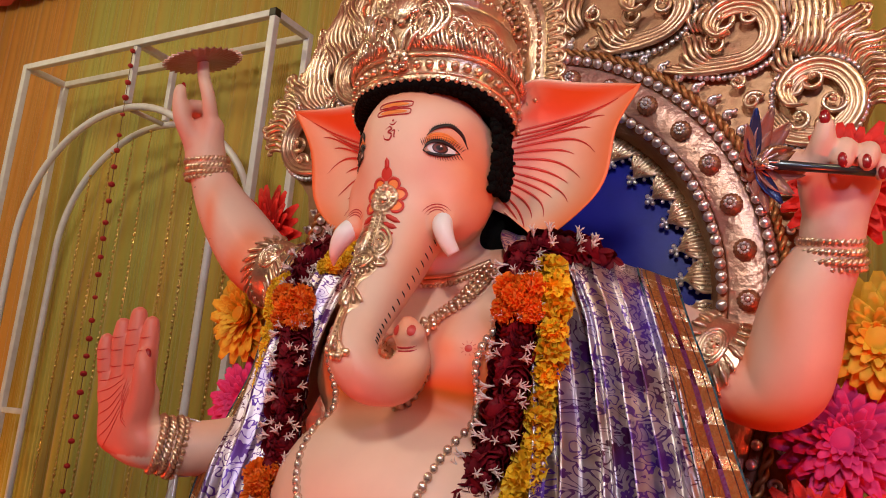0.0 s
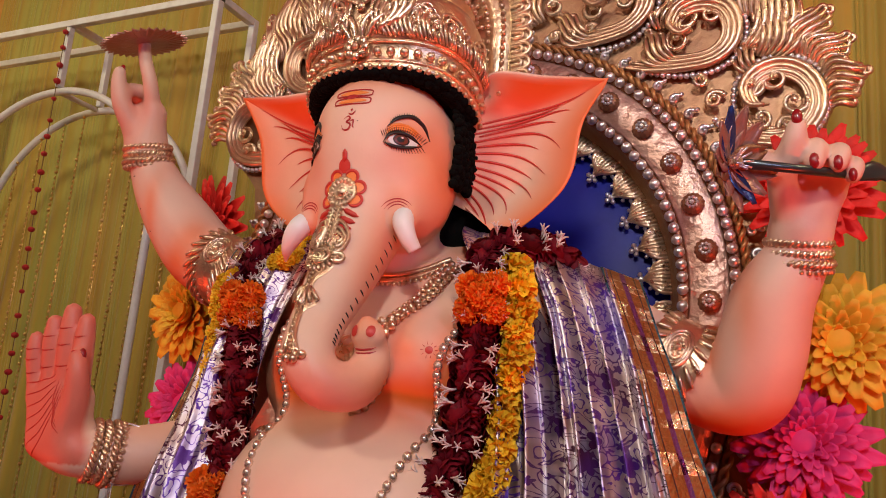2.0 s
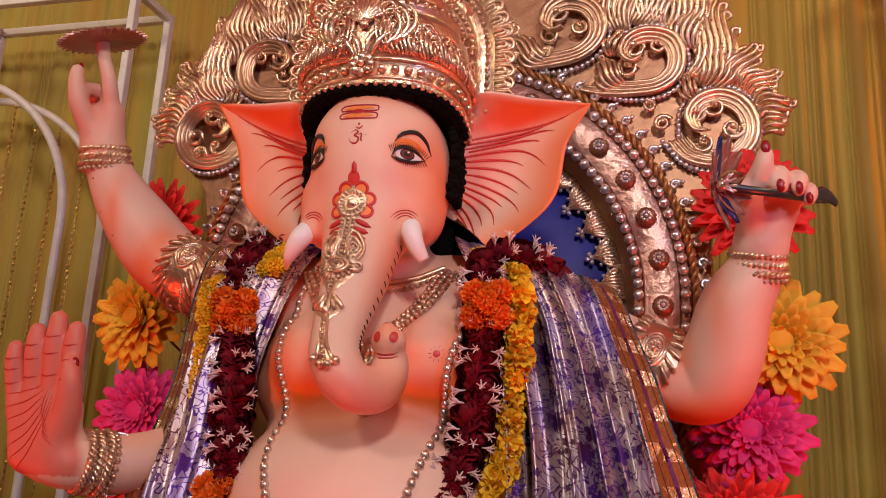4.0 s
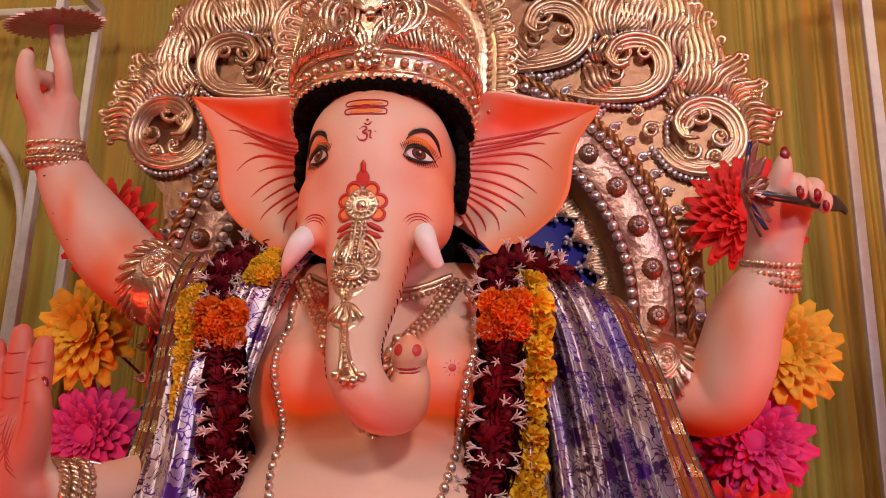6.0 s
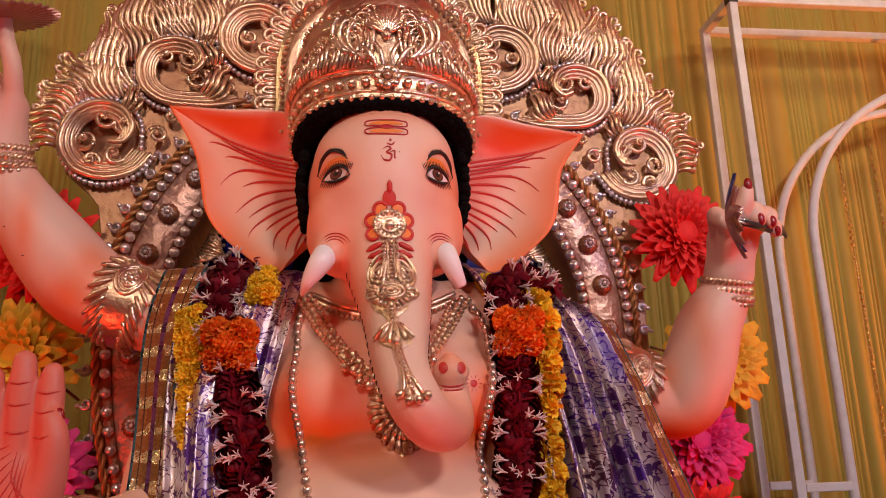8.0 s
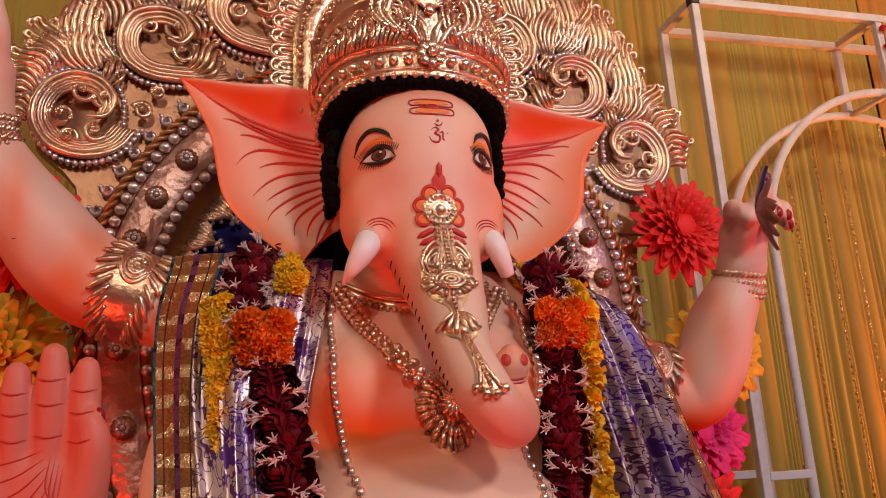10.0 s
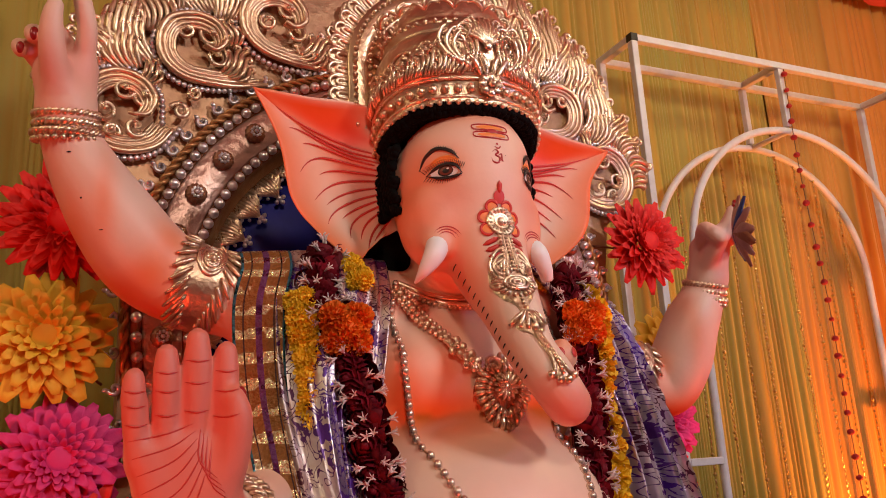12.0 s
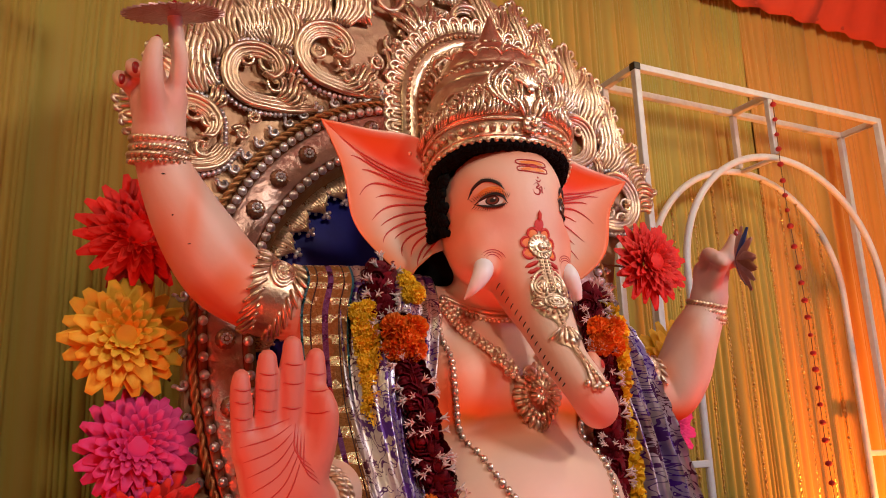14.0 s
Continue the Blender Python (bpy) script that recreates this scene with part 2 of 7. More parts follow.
def curtain(name, x0, x1, mat, label, y=BACK, seed=1):
    rng = random.Random(seed)
    xs, ys = [], []
    x = x0
    while x < x1:
        w = rng.choice((0.014, 0.02, 0.03, 0.05, 0.10)) * rng.uniform(0.8, 1.3)
        d = min(0.05, w * 0.75) * rng.uniform(0.5, 1.0)
        for k in range(8):
            s = k / 8
            xs.append(x + w * s)
            ys.append(y - d * math.sin(math.pi * s) ** 0.8)
        x += w
    xs, ys = np.array(xs), np.array(ys)
    zs = np.linspace(0, 4.5, 24)
    sway = np.array([0.012 * math.sin(z * 1.7 + seed) for z in zs])
    gather = 0.75 + 0.25 * np.cos(zs * 0.9 + seed)
    g = np.zeros((len(zs), len(xs), 3))
    g[..., 0] = xs[None] + sway[:, None] * np.sin(xs * 5)[None]
    g[..., 1] = y + (ys - y)[None] * gather[:, None]
    g[..., 2] = zs[:, None]
    v, f = sheet(g)
    return solo(name, [(v, f)], mat, label, "curtain", "stage curtains", "")


def room():
    solo("floor", [cuboid((-5.2, -5, -0.1), (5.2, 3.6, 0))], FLOORMAT, "dark red carpeted hall floor", "floor", kind="structure", smooth=False)
    solo("ceiling", [cuboid((-5.2, -5, 4.5), (5.2, 3.6, 4.6))], CLOTHRED, "red cloth ceiling of the pavilion", "ceiling", kind="structure", smooth=False)
    solo("wall_north", [cuboid((-5.2, 3.3, 0), (5.2, 3.4, 4.5))], CLOTHAMBER, "plain cloth wall behind the stage curtain", "wall", kind="structure", smooth=False)
    # walls out of view close the room, pale so the gilding reflects lighter
    solo("wall_east", [cuboid((5.2, -5, 0), (5.3, 3.4, 4.5))], IVORY, "unseen ivory cloth side wall, pale to lighten reflections", "wall", kind="structure", smooth=False)
    solo("wall_west", [cuboid((-5.3, -5, 0), (-5.2, 3.4, 4.5))], IVORY, "unseen ivory cloth side wall, pale to lighten reflections", "wall", kind="structure", smooth=False)
    solo("wall_south", [cuboid((-5.2, -5.1, 0), (5.2, -5, 4.5))], IVORY, "unseen ivory cloth rear wall, pale to lighten reflections", "wall", kind="structure", smooth=False)
    curtain("curtain", -5.1, -3.9, DRAPEORANGE, "orange sheer stage curtain in narrow pleats", seed=4)
    curtain("curtain", -3.9, 0.0, DRAPE, "mustard gold stage curtain in narrow pleats", seed=7)
    curtain("curtain", 0.0, 2.85, DRAPE, "mustard gold stage curtain in narrow pleats", seed=12)
    curtain("curtain", 2.85, 5.1, DRAPEORANGE, "orange sheer stage curtain in narrow pleats", seed=21)
    # red valance along the top of the curtain, hanging in shallow swags
    g = np.zeros((7, 161, 3))
    for i in range(7):
        for k in range(161):
            x = -5.1 + 10.2 * k / 160
            drop = 4.22 - 0.02 * abs(math.sin(x * 1.9)) + 0.004 * math.sin(x * 31)
            s = i / 6
            g[i, k] = (x, BACK - 0.10 - 0.20 * s + 0.02 * math.sin(x * 23 + 3 * s), drop + s * (0.27 + 0.02 * math.sin(x * 7)))
    solo("valance", [sheet(g, 0.004)], CLOTHRED, "red cloth valance swagged along the curtain top", "valance", kind="structure")


room()


def steel_stand(name, cx, wide, label, yf=2.72):
    """A box stand of square white tube with a front and a back arch of round tube."""
    stand = thing(name, label, "stand", "arched stands beside the idol", at=(cx, 2.85, 0))
    yb, top, r = yf + 0.26, 3.37, 0.018
    xl, xr = cx - wide, cx + wide

    def bar(a, b, w=r):
        lo = [min(p, q) - w for p, q in zip(a, b)]
        hi = [max(p, q) + w for p, q in zip(a, b)]
        part("bar", [cuboid(lo, hi, 0.004)], FRAMEPAINT, stand, smooth=False)

    for y in (yf, yb):
        bar((xl, y, r), (xl, y, top))
        bar((xr, y, r), (xr, y, top))
        bar((xl + 2 * r, y, top), (xr - 2 * r, y, top))
        bar((cx, y, 3.04), (cx, y, top - 2 * r), 0.016)
        for side in (-1, 1):
            a, b = sorted((cx + side * 0.765, cx + side * (wide - 0.037)))
            bar((a, y, 1.38), (b, y, 1.38), 0.016)
        ah, spring = 0.745, 2.30
        pts = [(cx - ah, y, 0.02), (cx - ah, y, 1.2)] + [(cx - ah * math.cos(t), y, spring + 0.70 * math.sin(t)) for t in np.linspace(0, math.pi, 40)] + [(cx + ah, y, 1.2), (cx + ah, y, 0.02)]
        part("arch", [tube(pts, 0.019, 10)], FRAMEPAINT, stand)
    for x in (xl, cx, xr):
        bar((x, yf + 2 * r, top), (x, yb - 2 * r, top))
    part("tie", [tube([(cx, yf + 0.019, 3.0), (cx, yb - 0.019, 3.0)], 0.014, 8)], FRAMEPAINT, stand)
    part("joint_tape", [cuboid((xl - 0.021 if cx > 0 else xr - 0.021, yf - 0.021, top - 0.02), (xl + 0.021 if cx > 0 else xr + 0.021, yf + 0.021, top + 0.021), 0.004)], INK, stand, "black tape at the corner", smooth=False)
    return stand


steel_stand("steel_stand", 2.50, 0.955, "white painted steel stand with double arches before the curtain")
steel_stand("steel_stand", -2.54, 0.955, "white painted steel stand with double arches before the curtain", 2.66)


# ---- the idol: a field of blended forms, meshed once ----
H = 0.0075
LOW = np.array((-1.03, 1.14, 0.86))
DIM = (np.array((1.03, 2.02, 2.66)) - LOW) / H
DIM = DIM.astype(int) + 1
FIELD = np.full(DIM, 0.25, np.float32)


def window(lo, hi):
    a = np.maximum(((np.array(lo) - LOW) / H).astype(int) - 1, 0)
    b = np.minimum(((np.array(hi) - LOW) / H).astype(int) + 3, DIM)
    s = tuple(slice(i, j) for i, j in zip(a, b))
    axes = [LOW[k] + H * np.arange(a[k], b[k]) for k in range(3)]
    return s, np.meshgrid(*axes, indexing="ij")


def blend(s, d, k):
    f = FIELD[s]
    h = np.clip(0.5 + 0.5 * (f - d) / k, 0, 1)
    FIELD[s] = f * (1 - h) + d * h - k * h * (1 - h)


def oval(c, r, k=0.03, lean=0.0):
    c, r = np.array(c), np.array(r)
    m = r.max() + k + 0.03
    s, (X, Y, Z) = window(c - m, c + m)
    dx, dy, dz = X - c[0], Y - c[1], Z - c[2]
    if lean:
        ca, sa = math.cos(lean), math.sin(lean)
        dx, dz = ca * dx + sa * dz, -sa * dx + ca * dz
    k0 = np.sqrt((dx / r[0]) ** 2 + (dy / r[1]) ** 2 + (dz / r[2]) ** 2)
    k1 = np.sqrt((dx / r[0] ** 2) ** 2 + (dy / r[1] ** 2) ** 2 + (dz / r[2] ** 2) ** 2)
    blend(s, k0 * (k0 - 1) / np.maximum(k1, 1e-6), k)


def limb(points, k=0.03, n=8):
    """A blended limb through (x, y, z, radius)."""
    p = spline(points, n)
    m = p[:, 3].max() + k + 0.03
    s, (X, Y, Z) = window(p[:, :3].min(0) - m, p[:, :3].max(0) + m)
    d = np.full(X.shape, 9.0)
    for a, b in zip(p, p[1:]):
        ab = b[:3] - a[:3]
        t = np.clip(((X - a[0]) * ab[0] + (Y - a[1]) * ab[1] + (Z - a[2]) * ab[2]) / max(ab @ ab, 1e-9), 0, 1)
        e = np.sqrt((X - a[0] - t * ab[0]) ** 2 + (Y - a[1] - t * ab[1]) ** 2 + (Z - a[2] - t * ab[2]) ** 2) - (a[3] + t * (b[3] - a[3]))
        np.minimum(d, e, out=d)
    blend(s, d, k)


def front(x, z, field=None):
    """The depth at which the idol's surface is met at (x, z) from the front."""
    i, j = (x - LOW[0]) / H, (z - LOW[2]) / H
    i0, j0 = int(np.clip(i, 0, DIM[0] - 2)), int(np.clip(j, 0, DIM[2] - 2))
    u, w = i - i0, j - j0
    F = FIELD if field is None else field
    col = (F[i0, :, j0] * (1 - u) + F[i0 + 1, :, j0] * u) * (1 - w) + (F[i0, :, j0 + 1] * (1 - u) + F[i0 + 1, :, j0 + 1] * u) * w
    inside = np.nonzero(col < 0)[0]
    if not len(inside) or inside[0] == 0:
        return 1.62
    q = inside[0]
    return float(LOW[1] + H * (q - 1 + col[q - 1] / (col[q - 1] - col[q])))


def skin_mesh():
    """Surface nets over the field."""
    F = FIELD
    neg = F < 0
    count = sum(neg[a:DIM[0] - 1 + a, b:DIM[1] - 1 + b, c:DIM[2] - 1 + c].astype(np.int8) for a in (0, 1) for b in (0, 1) for c in (0, 1))
    cells = np.argwhere((count > 0) & (count < 8))
    ids = np.full(np.array(DIM) - 1, -1, np.int32)
    ids[tuple(cells.T)] = np.arange(len(cells))
    acc, num = np.zeros((len(cells), 3)), np.zeros(len(cells))
    corners = [np.array((a, b, c)) for a in (0, 1) for b in (0, 1) for c in (0, 1)]
    for p in corners:
        for q in corners:
            if (q - p).sum() == 1 and (q - p).min() == 0:
                fa, fb = F[tuple((cells + p).T)], F[tuple((cells + q).T)]
                hit = (fa < 0) != (fb < 0)
                t = np.where(hit, fa / np.where(hit, fa - fb, 1), 0)
                acc += hit[:, None] * (p + t[:, None] * (q - p))
                num += hit
    v = LOW + H * (cells + acc / num[:, None])
    faces = []
    for ax in range(3):
        o1, o2 = [k for k in range(3) if k != ax]
        sl0, sl1 = [slice(None)] * 3, [slice(None)] * 3
        sl0[ax], sl1[ax] = slice(0, -1), slice(1, None)
        e = np.argwhere(neg[tuple(sl0)] != neg[tuple(sl1)])
        ok = (e[:, o1] > 0) & (e[:, o2] > 0) & (e[:, o1] < DIM[o1] - 1) & (e[:, o2] < DIM[o2] - 1)
        e = e[ok]
        first = neg[tuple(e.T)]
        d1, d2 = np.zeros(3, int), np.zeros(3, int)
        d1[o1], d2[o2] = 1, 1
        q = np.stack([ids[tuple((e - d1 - d2).T)], ids[tuple((e - d2).T)], ids[tuple(e.T)], ids[tuple((e - d1).T)]], 1)
        flip = first if ax != 1 else ~first
        q[~flip] = q[~flip][:, ::-1]
        faces.append(q)
    return v, np.vstack(faces)


# torso, lap and neck
oval((0.0, 1.66, 1.30), (0.34, 0.30, 0.26), 0.02)
oval((0.0, 1.72, 1.62), (0.33, 0.19, 0.22), 0.06)
oval((-0.115, 1.625, 1.655), (0.135, 0.10, 0.105), 0.02)
oval((0.125, 1.625, 1.655), (0.135, 0.10, 0.105), 0.02)
limb([(-0.42, 1.78, 1.80, 0.10), (-0.2, 1.76, 1.80, 0.13), (0.2, 1.76, 1.80, 0.13), (0.42, 1.80, 1.78, 0.10)], 0.05)
limb([(0, 1.75, 1.80, 0.115), (0, 1.68, 1.98, 0.105)], 0.03)
limb([(-0.2, 1.75, 1.0, 0.16), (-0.5, 1.5, 0.98, 0.14), (-0.15, 1.32, 0.95, 0.10)], 0.05)
limb([(0.2, 1.75, 1.0, 0.16), (0.5, 1.5, 0.98, 0.14), (0.15, 1.32, 0.95, 0.10)], 0.05)
BODY = FIELD.copy()
# head
oval((0, 1.615, 2.10), (0.172, 0.165, 0.20), 0.02)
oval((0, 1.55, 2.105), (0.128, 0.137, 0.205), 0.05)
oval((0, 1.548, 2.172), (0.142, 0.102, 0.086), 0.03)
oval((-0.095, 1.56, 1.985), (0.075, 0.095, 0.085), 0.04)
oval((0.095, 1.56, 1.985), (0.075, 0.095, 0.085), 0.04)
oval((-0.108, 1.535, 2.025), (0.052, 0.05, 0.05), 0.02)
oval((0.108, 1.535, 2.025), (0.052, 0.05, 0.05), 0.02)
# trunk, its tip curled up
TRUNK = [(0, 1.545, 2.02, 0.11), (0.004, 1.495, 1.90, 0.090), (0.012, 1.43, 1.79, 0.068), (0.013, 1.365, 1.69, 0.053), (0.030, 1.322, 1.625, 0.050), (0.066, 1.326, 1.577, 0.048), (0.102, 1.374, 1.577, 0.046), (0.112, 1.414, 1.618, 0.039), (0.111, 1.414, 1.658, 0.031)]
limb(TRUNK, 0.022, 10)
oval((0.112, 1.396, 1.674), (0.036, 0.028, 0.030), 0.008)
oval((0.110, 1.392, 1.700), (0.013, 0.018, 0.012), 0.012)
# tusk roots
limb([(-0.105, 1.53, 1.96, 0.034), (-0.125, 1.49, 1.93, 0.028)], 0.02)
limb([(0.105, 1.53, 1.96, 0.034), (0.118, 1.49, 1.93, 0.028)], 0.02)
# arms
limb([(-0.38, 1.80, 1.84, 0.09), (-0.51, 1.805, 1.862, 0.090), (-0.62, 1.81, 1.895, 0.094), (-0.70, 1.805, 1.945, 0.101), (-0.765, 1.785, 2.02, 0.095), (-0.825, 1.758, 2.105, 0.078), (-0.868, 1.738, 2.185, 0.062), (-0.885, 1.72, 2.245, 0.055)], 0.03)
limb([(0.40, 1.80, 1.80, 0.09), (0.58, 1.87, 1.70, 0.096), (0.74, 1.855, 1.640, 0.095), (0.787, 1.81, 1.70, 0.091), (0.816, 1.77, 1.81, 0.080), (0.862, 1.75, 1.895, 0.061), (0.868, 1.735, 1.935, 0.052)], 0.03)
limb([(-0.40, 1.76, 1.74, 0.09), (-0.46, 1.70, 1.52, 0.085), (-0.47, 1.62, 1.42, 0.078), (-0.53, 1.50, 1.395, 0.066), (-0.60, 1.40, 1.395, 0.054)], 0.03)


def hand(palm, tips, thumb, k=0.012):
    """A palm from blended limbs, four fingers and a thumb."""
    for q in palm:
        limb(q, 0.03, 4)
    for q in tips:
        limb(q, k, 5)
    limb(thumb, 0.018, 5)


# raised palm, facing the hall
PX, PY = -0.668, 1.385
BLESS = []
for dx, base, tip, r in ((-0.078, 1.560, 1.660, 0.0205), (-0.030, 1.575, 1.700, 0.0225), (0.018, 1.580, 1.728, 0.024), (0.064, 1.570, 1.705, 0.0225)):
    BLESS.append([(PX + dx * 0.9, PY, base - 0.06, r * 1.05), (PX + dx, PY - 0.010, base, r), (PX + dx * 1.06, PY - 0.018, (base + tip) / 2, r), (PX + dx * 1.06, PY - 0.020, tip - r, r * 0.82)])
hand([[(PX - 0.055, PY + 0.006, 1.51, 0.036), (PX - 0.03, PY + 0.006, 1.41, 0.040)], [(PX + 0.0, PY + 0.004, 1.52, 0.038), (PX + 0.02, PY + 0.006, 1.40, 0.045)], [(PX + 0.05, PY + 0.006, 1.51, 0.037), (PX + 0.05, PY + 0.006, 1.41, 0.042)]],
     BLESS, [(PX + 0.05, PY - 0.01, 1.43, 0.036), (PX + 0.078, PY - 0.024, 1.50, 0.029), (PX + 0.086, PY - 0.038, 1.565, 0.024), (PX + 0.080, PY - 0.040, 1.60, 0.018)])
# upper hand with the disc on its forefinger
RX, RY, RZ = -0.885, 1.71, 2.25
RFINGERS = [
    [(RX + 0.03, RY - 0.02, RZ + 0.10, 0.024), (RX + 0.035, RY - 0.05, RZ + 0.17, 0.021), (RX + 0.02, RY - 0.07, RZ + 0.24, 0.019), (RX + 0.012, RY - 0.076, RZ + 0.30, 0.017)],
    [(RX + 0.005, RY + 0.01, RZ + 0.11, 0.022), (RX - 0.01, RY - 0.005, RZ + 0.155, 0.021), (RX - 0.03, RY - 0.05, RZ + 0.155, 0.020), (RX - 0.03, RY - 0.075, RZ + 0.13, 0.018)],
    [(RX - 0.02, RY + 0.02, RZ + 0.10, 0.022), (RX - 0.045, RY + 0.01, RZ + 0.15, 0.020), (RX - 0.068, RY - 0.03, RZ + 0.155, 0.019), (RX - 0.066, RY - 0.05, RZ + 0.135, 0.017)],
    [(RX - 0.04, RY + 0.03, RZ + 0.09, 0.020), (RX - 0.07, RY + 0.03, RZ + 0.13, 0.018), (RX - 0.095, RY, RZ + 0.135, 0.017), (RX - 0.092, RY - 0.02, RZ + 0.115, 0.015)],
]
hand([[(RX, RY, RZ, 0.05), (RX - 0.02, RY, RZ + 0.08, 0.05)], [(RX + 0.01, RY, RZ, 0.045), (RX + 0.028, RY - 0.01, RZ + 0.09, 0.036)]],
     RFINGERS, [(RX - 0.015, RY - 0.035, RZ + 0.04, 0.034), (RX - 0.03, RY - 0.08, RZ + 0.10, 0.027), (RX - 0.033, RY - 0.10, RZ + 0.155, 0.022), (RX - 0.028, RY - 0.108, RZ + 0.185, 0.017)])
# upper hand with the foil flower
QX, QY, QZ = 0.868, 1.73, 1.95
LFINGERS = [
    [(QX - 0.02, QY - 0.02, QZ + 0.09, 0.024), (QX - 0.045, QY - 0.06, QZ + 0.125, 0.022), (QX - 0.06, QY - 0.10, QZ + 0.11, 0.021), (QX - 0.045, QY - 0.12, QZ + 0.085, 0.018)],
    [(QX + 0.02, QY - 0.02, QZ + 0.10, 0.022), (QX + 0.03, QY - 0.075, QZ + 0.135, 0.021), (QX + 0.035, QY - 0.11, QZ + 0.125, 0.020), (QX + 0.03, QY - 0.125, QZ + 0.095, 0.017)],
    [(QX + 0.045, QY - 0.005, QZ + 0.10, 0.022), (QX + 0.068, QY - 0.06, QZ + 0.13, 0.020), (QX + 0.075, QY - 0.095, QZ + 0.12, 0.019), (QX + 0.07, QY - 0.108, QZ + 0.095, 0.016)],
    [(QX + 0.06, QY + 0.02, QZ + 0.09, 0.020), (QX + 0.095, QY - 0.03, QZ + 0.115, 0.018), (QX + 0.10, QY - 0.07, QZ + 0.10, 0.017), (QX + 0.095, QY - 0.08, QZ + 0.08, 0.015)],
]
hand([[(QX, QY, QZ, 0.05), (QX + 0.0, QY - 0.005, QZ + 0.08, 0.046)], [(QX + 0.01, QY, QZ, 0.045), (QX + 0.05, QY, QZ + 0.08, 0.040)]],
     LFINGERS, [(QX - 0.02, QY - 0.04, QZ + 0.04, 0.032), (QX - 0.025, QY - 0.09, QZ + 0.085, 0.027), (QX - 0.005, QY - 0.125, QZ + 0.135, 0.023), (QX + 0.002, QY - 0.135, QZ + 0.165, 0.018)])

SKIN_V, SKIN_F = skin_mesh()

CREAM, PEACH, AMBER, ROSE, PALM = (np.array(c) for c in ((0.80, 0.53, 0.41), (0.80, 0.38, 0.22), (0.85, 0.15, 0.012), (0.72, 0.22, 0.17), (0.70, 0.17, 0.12)))
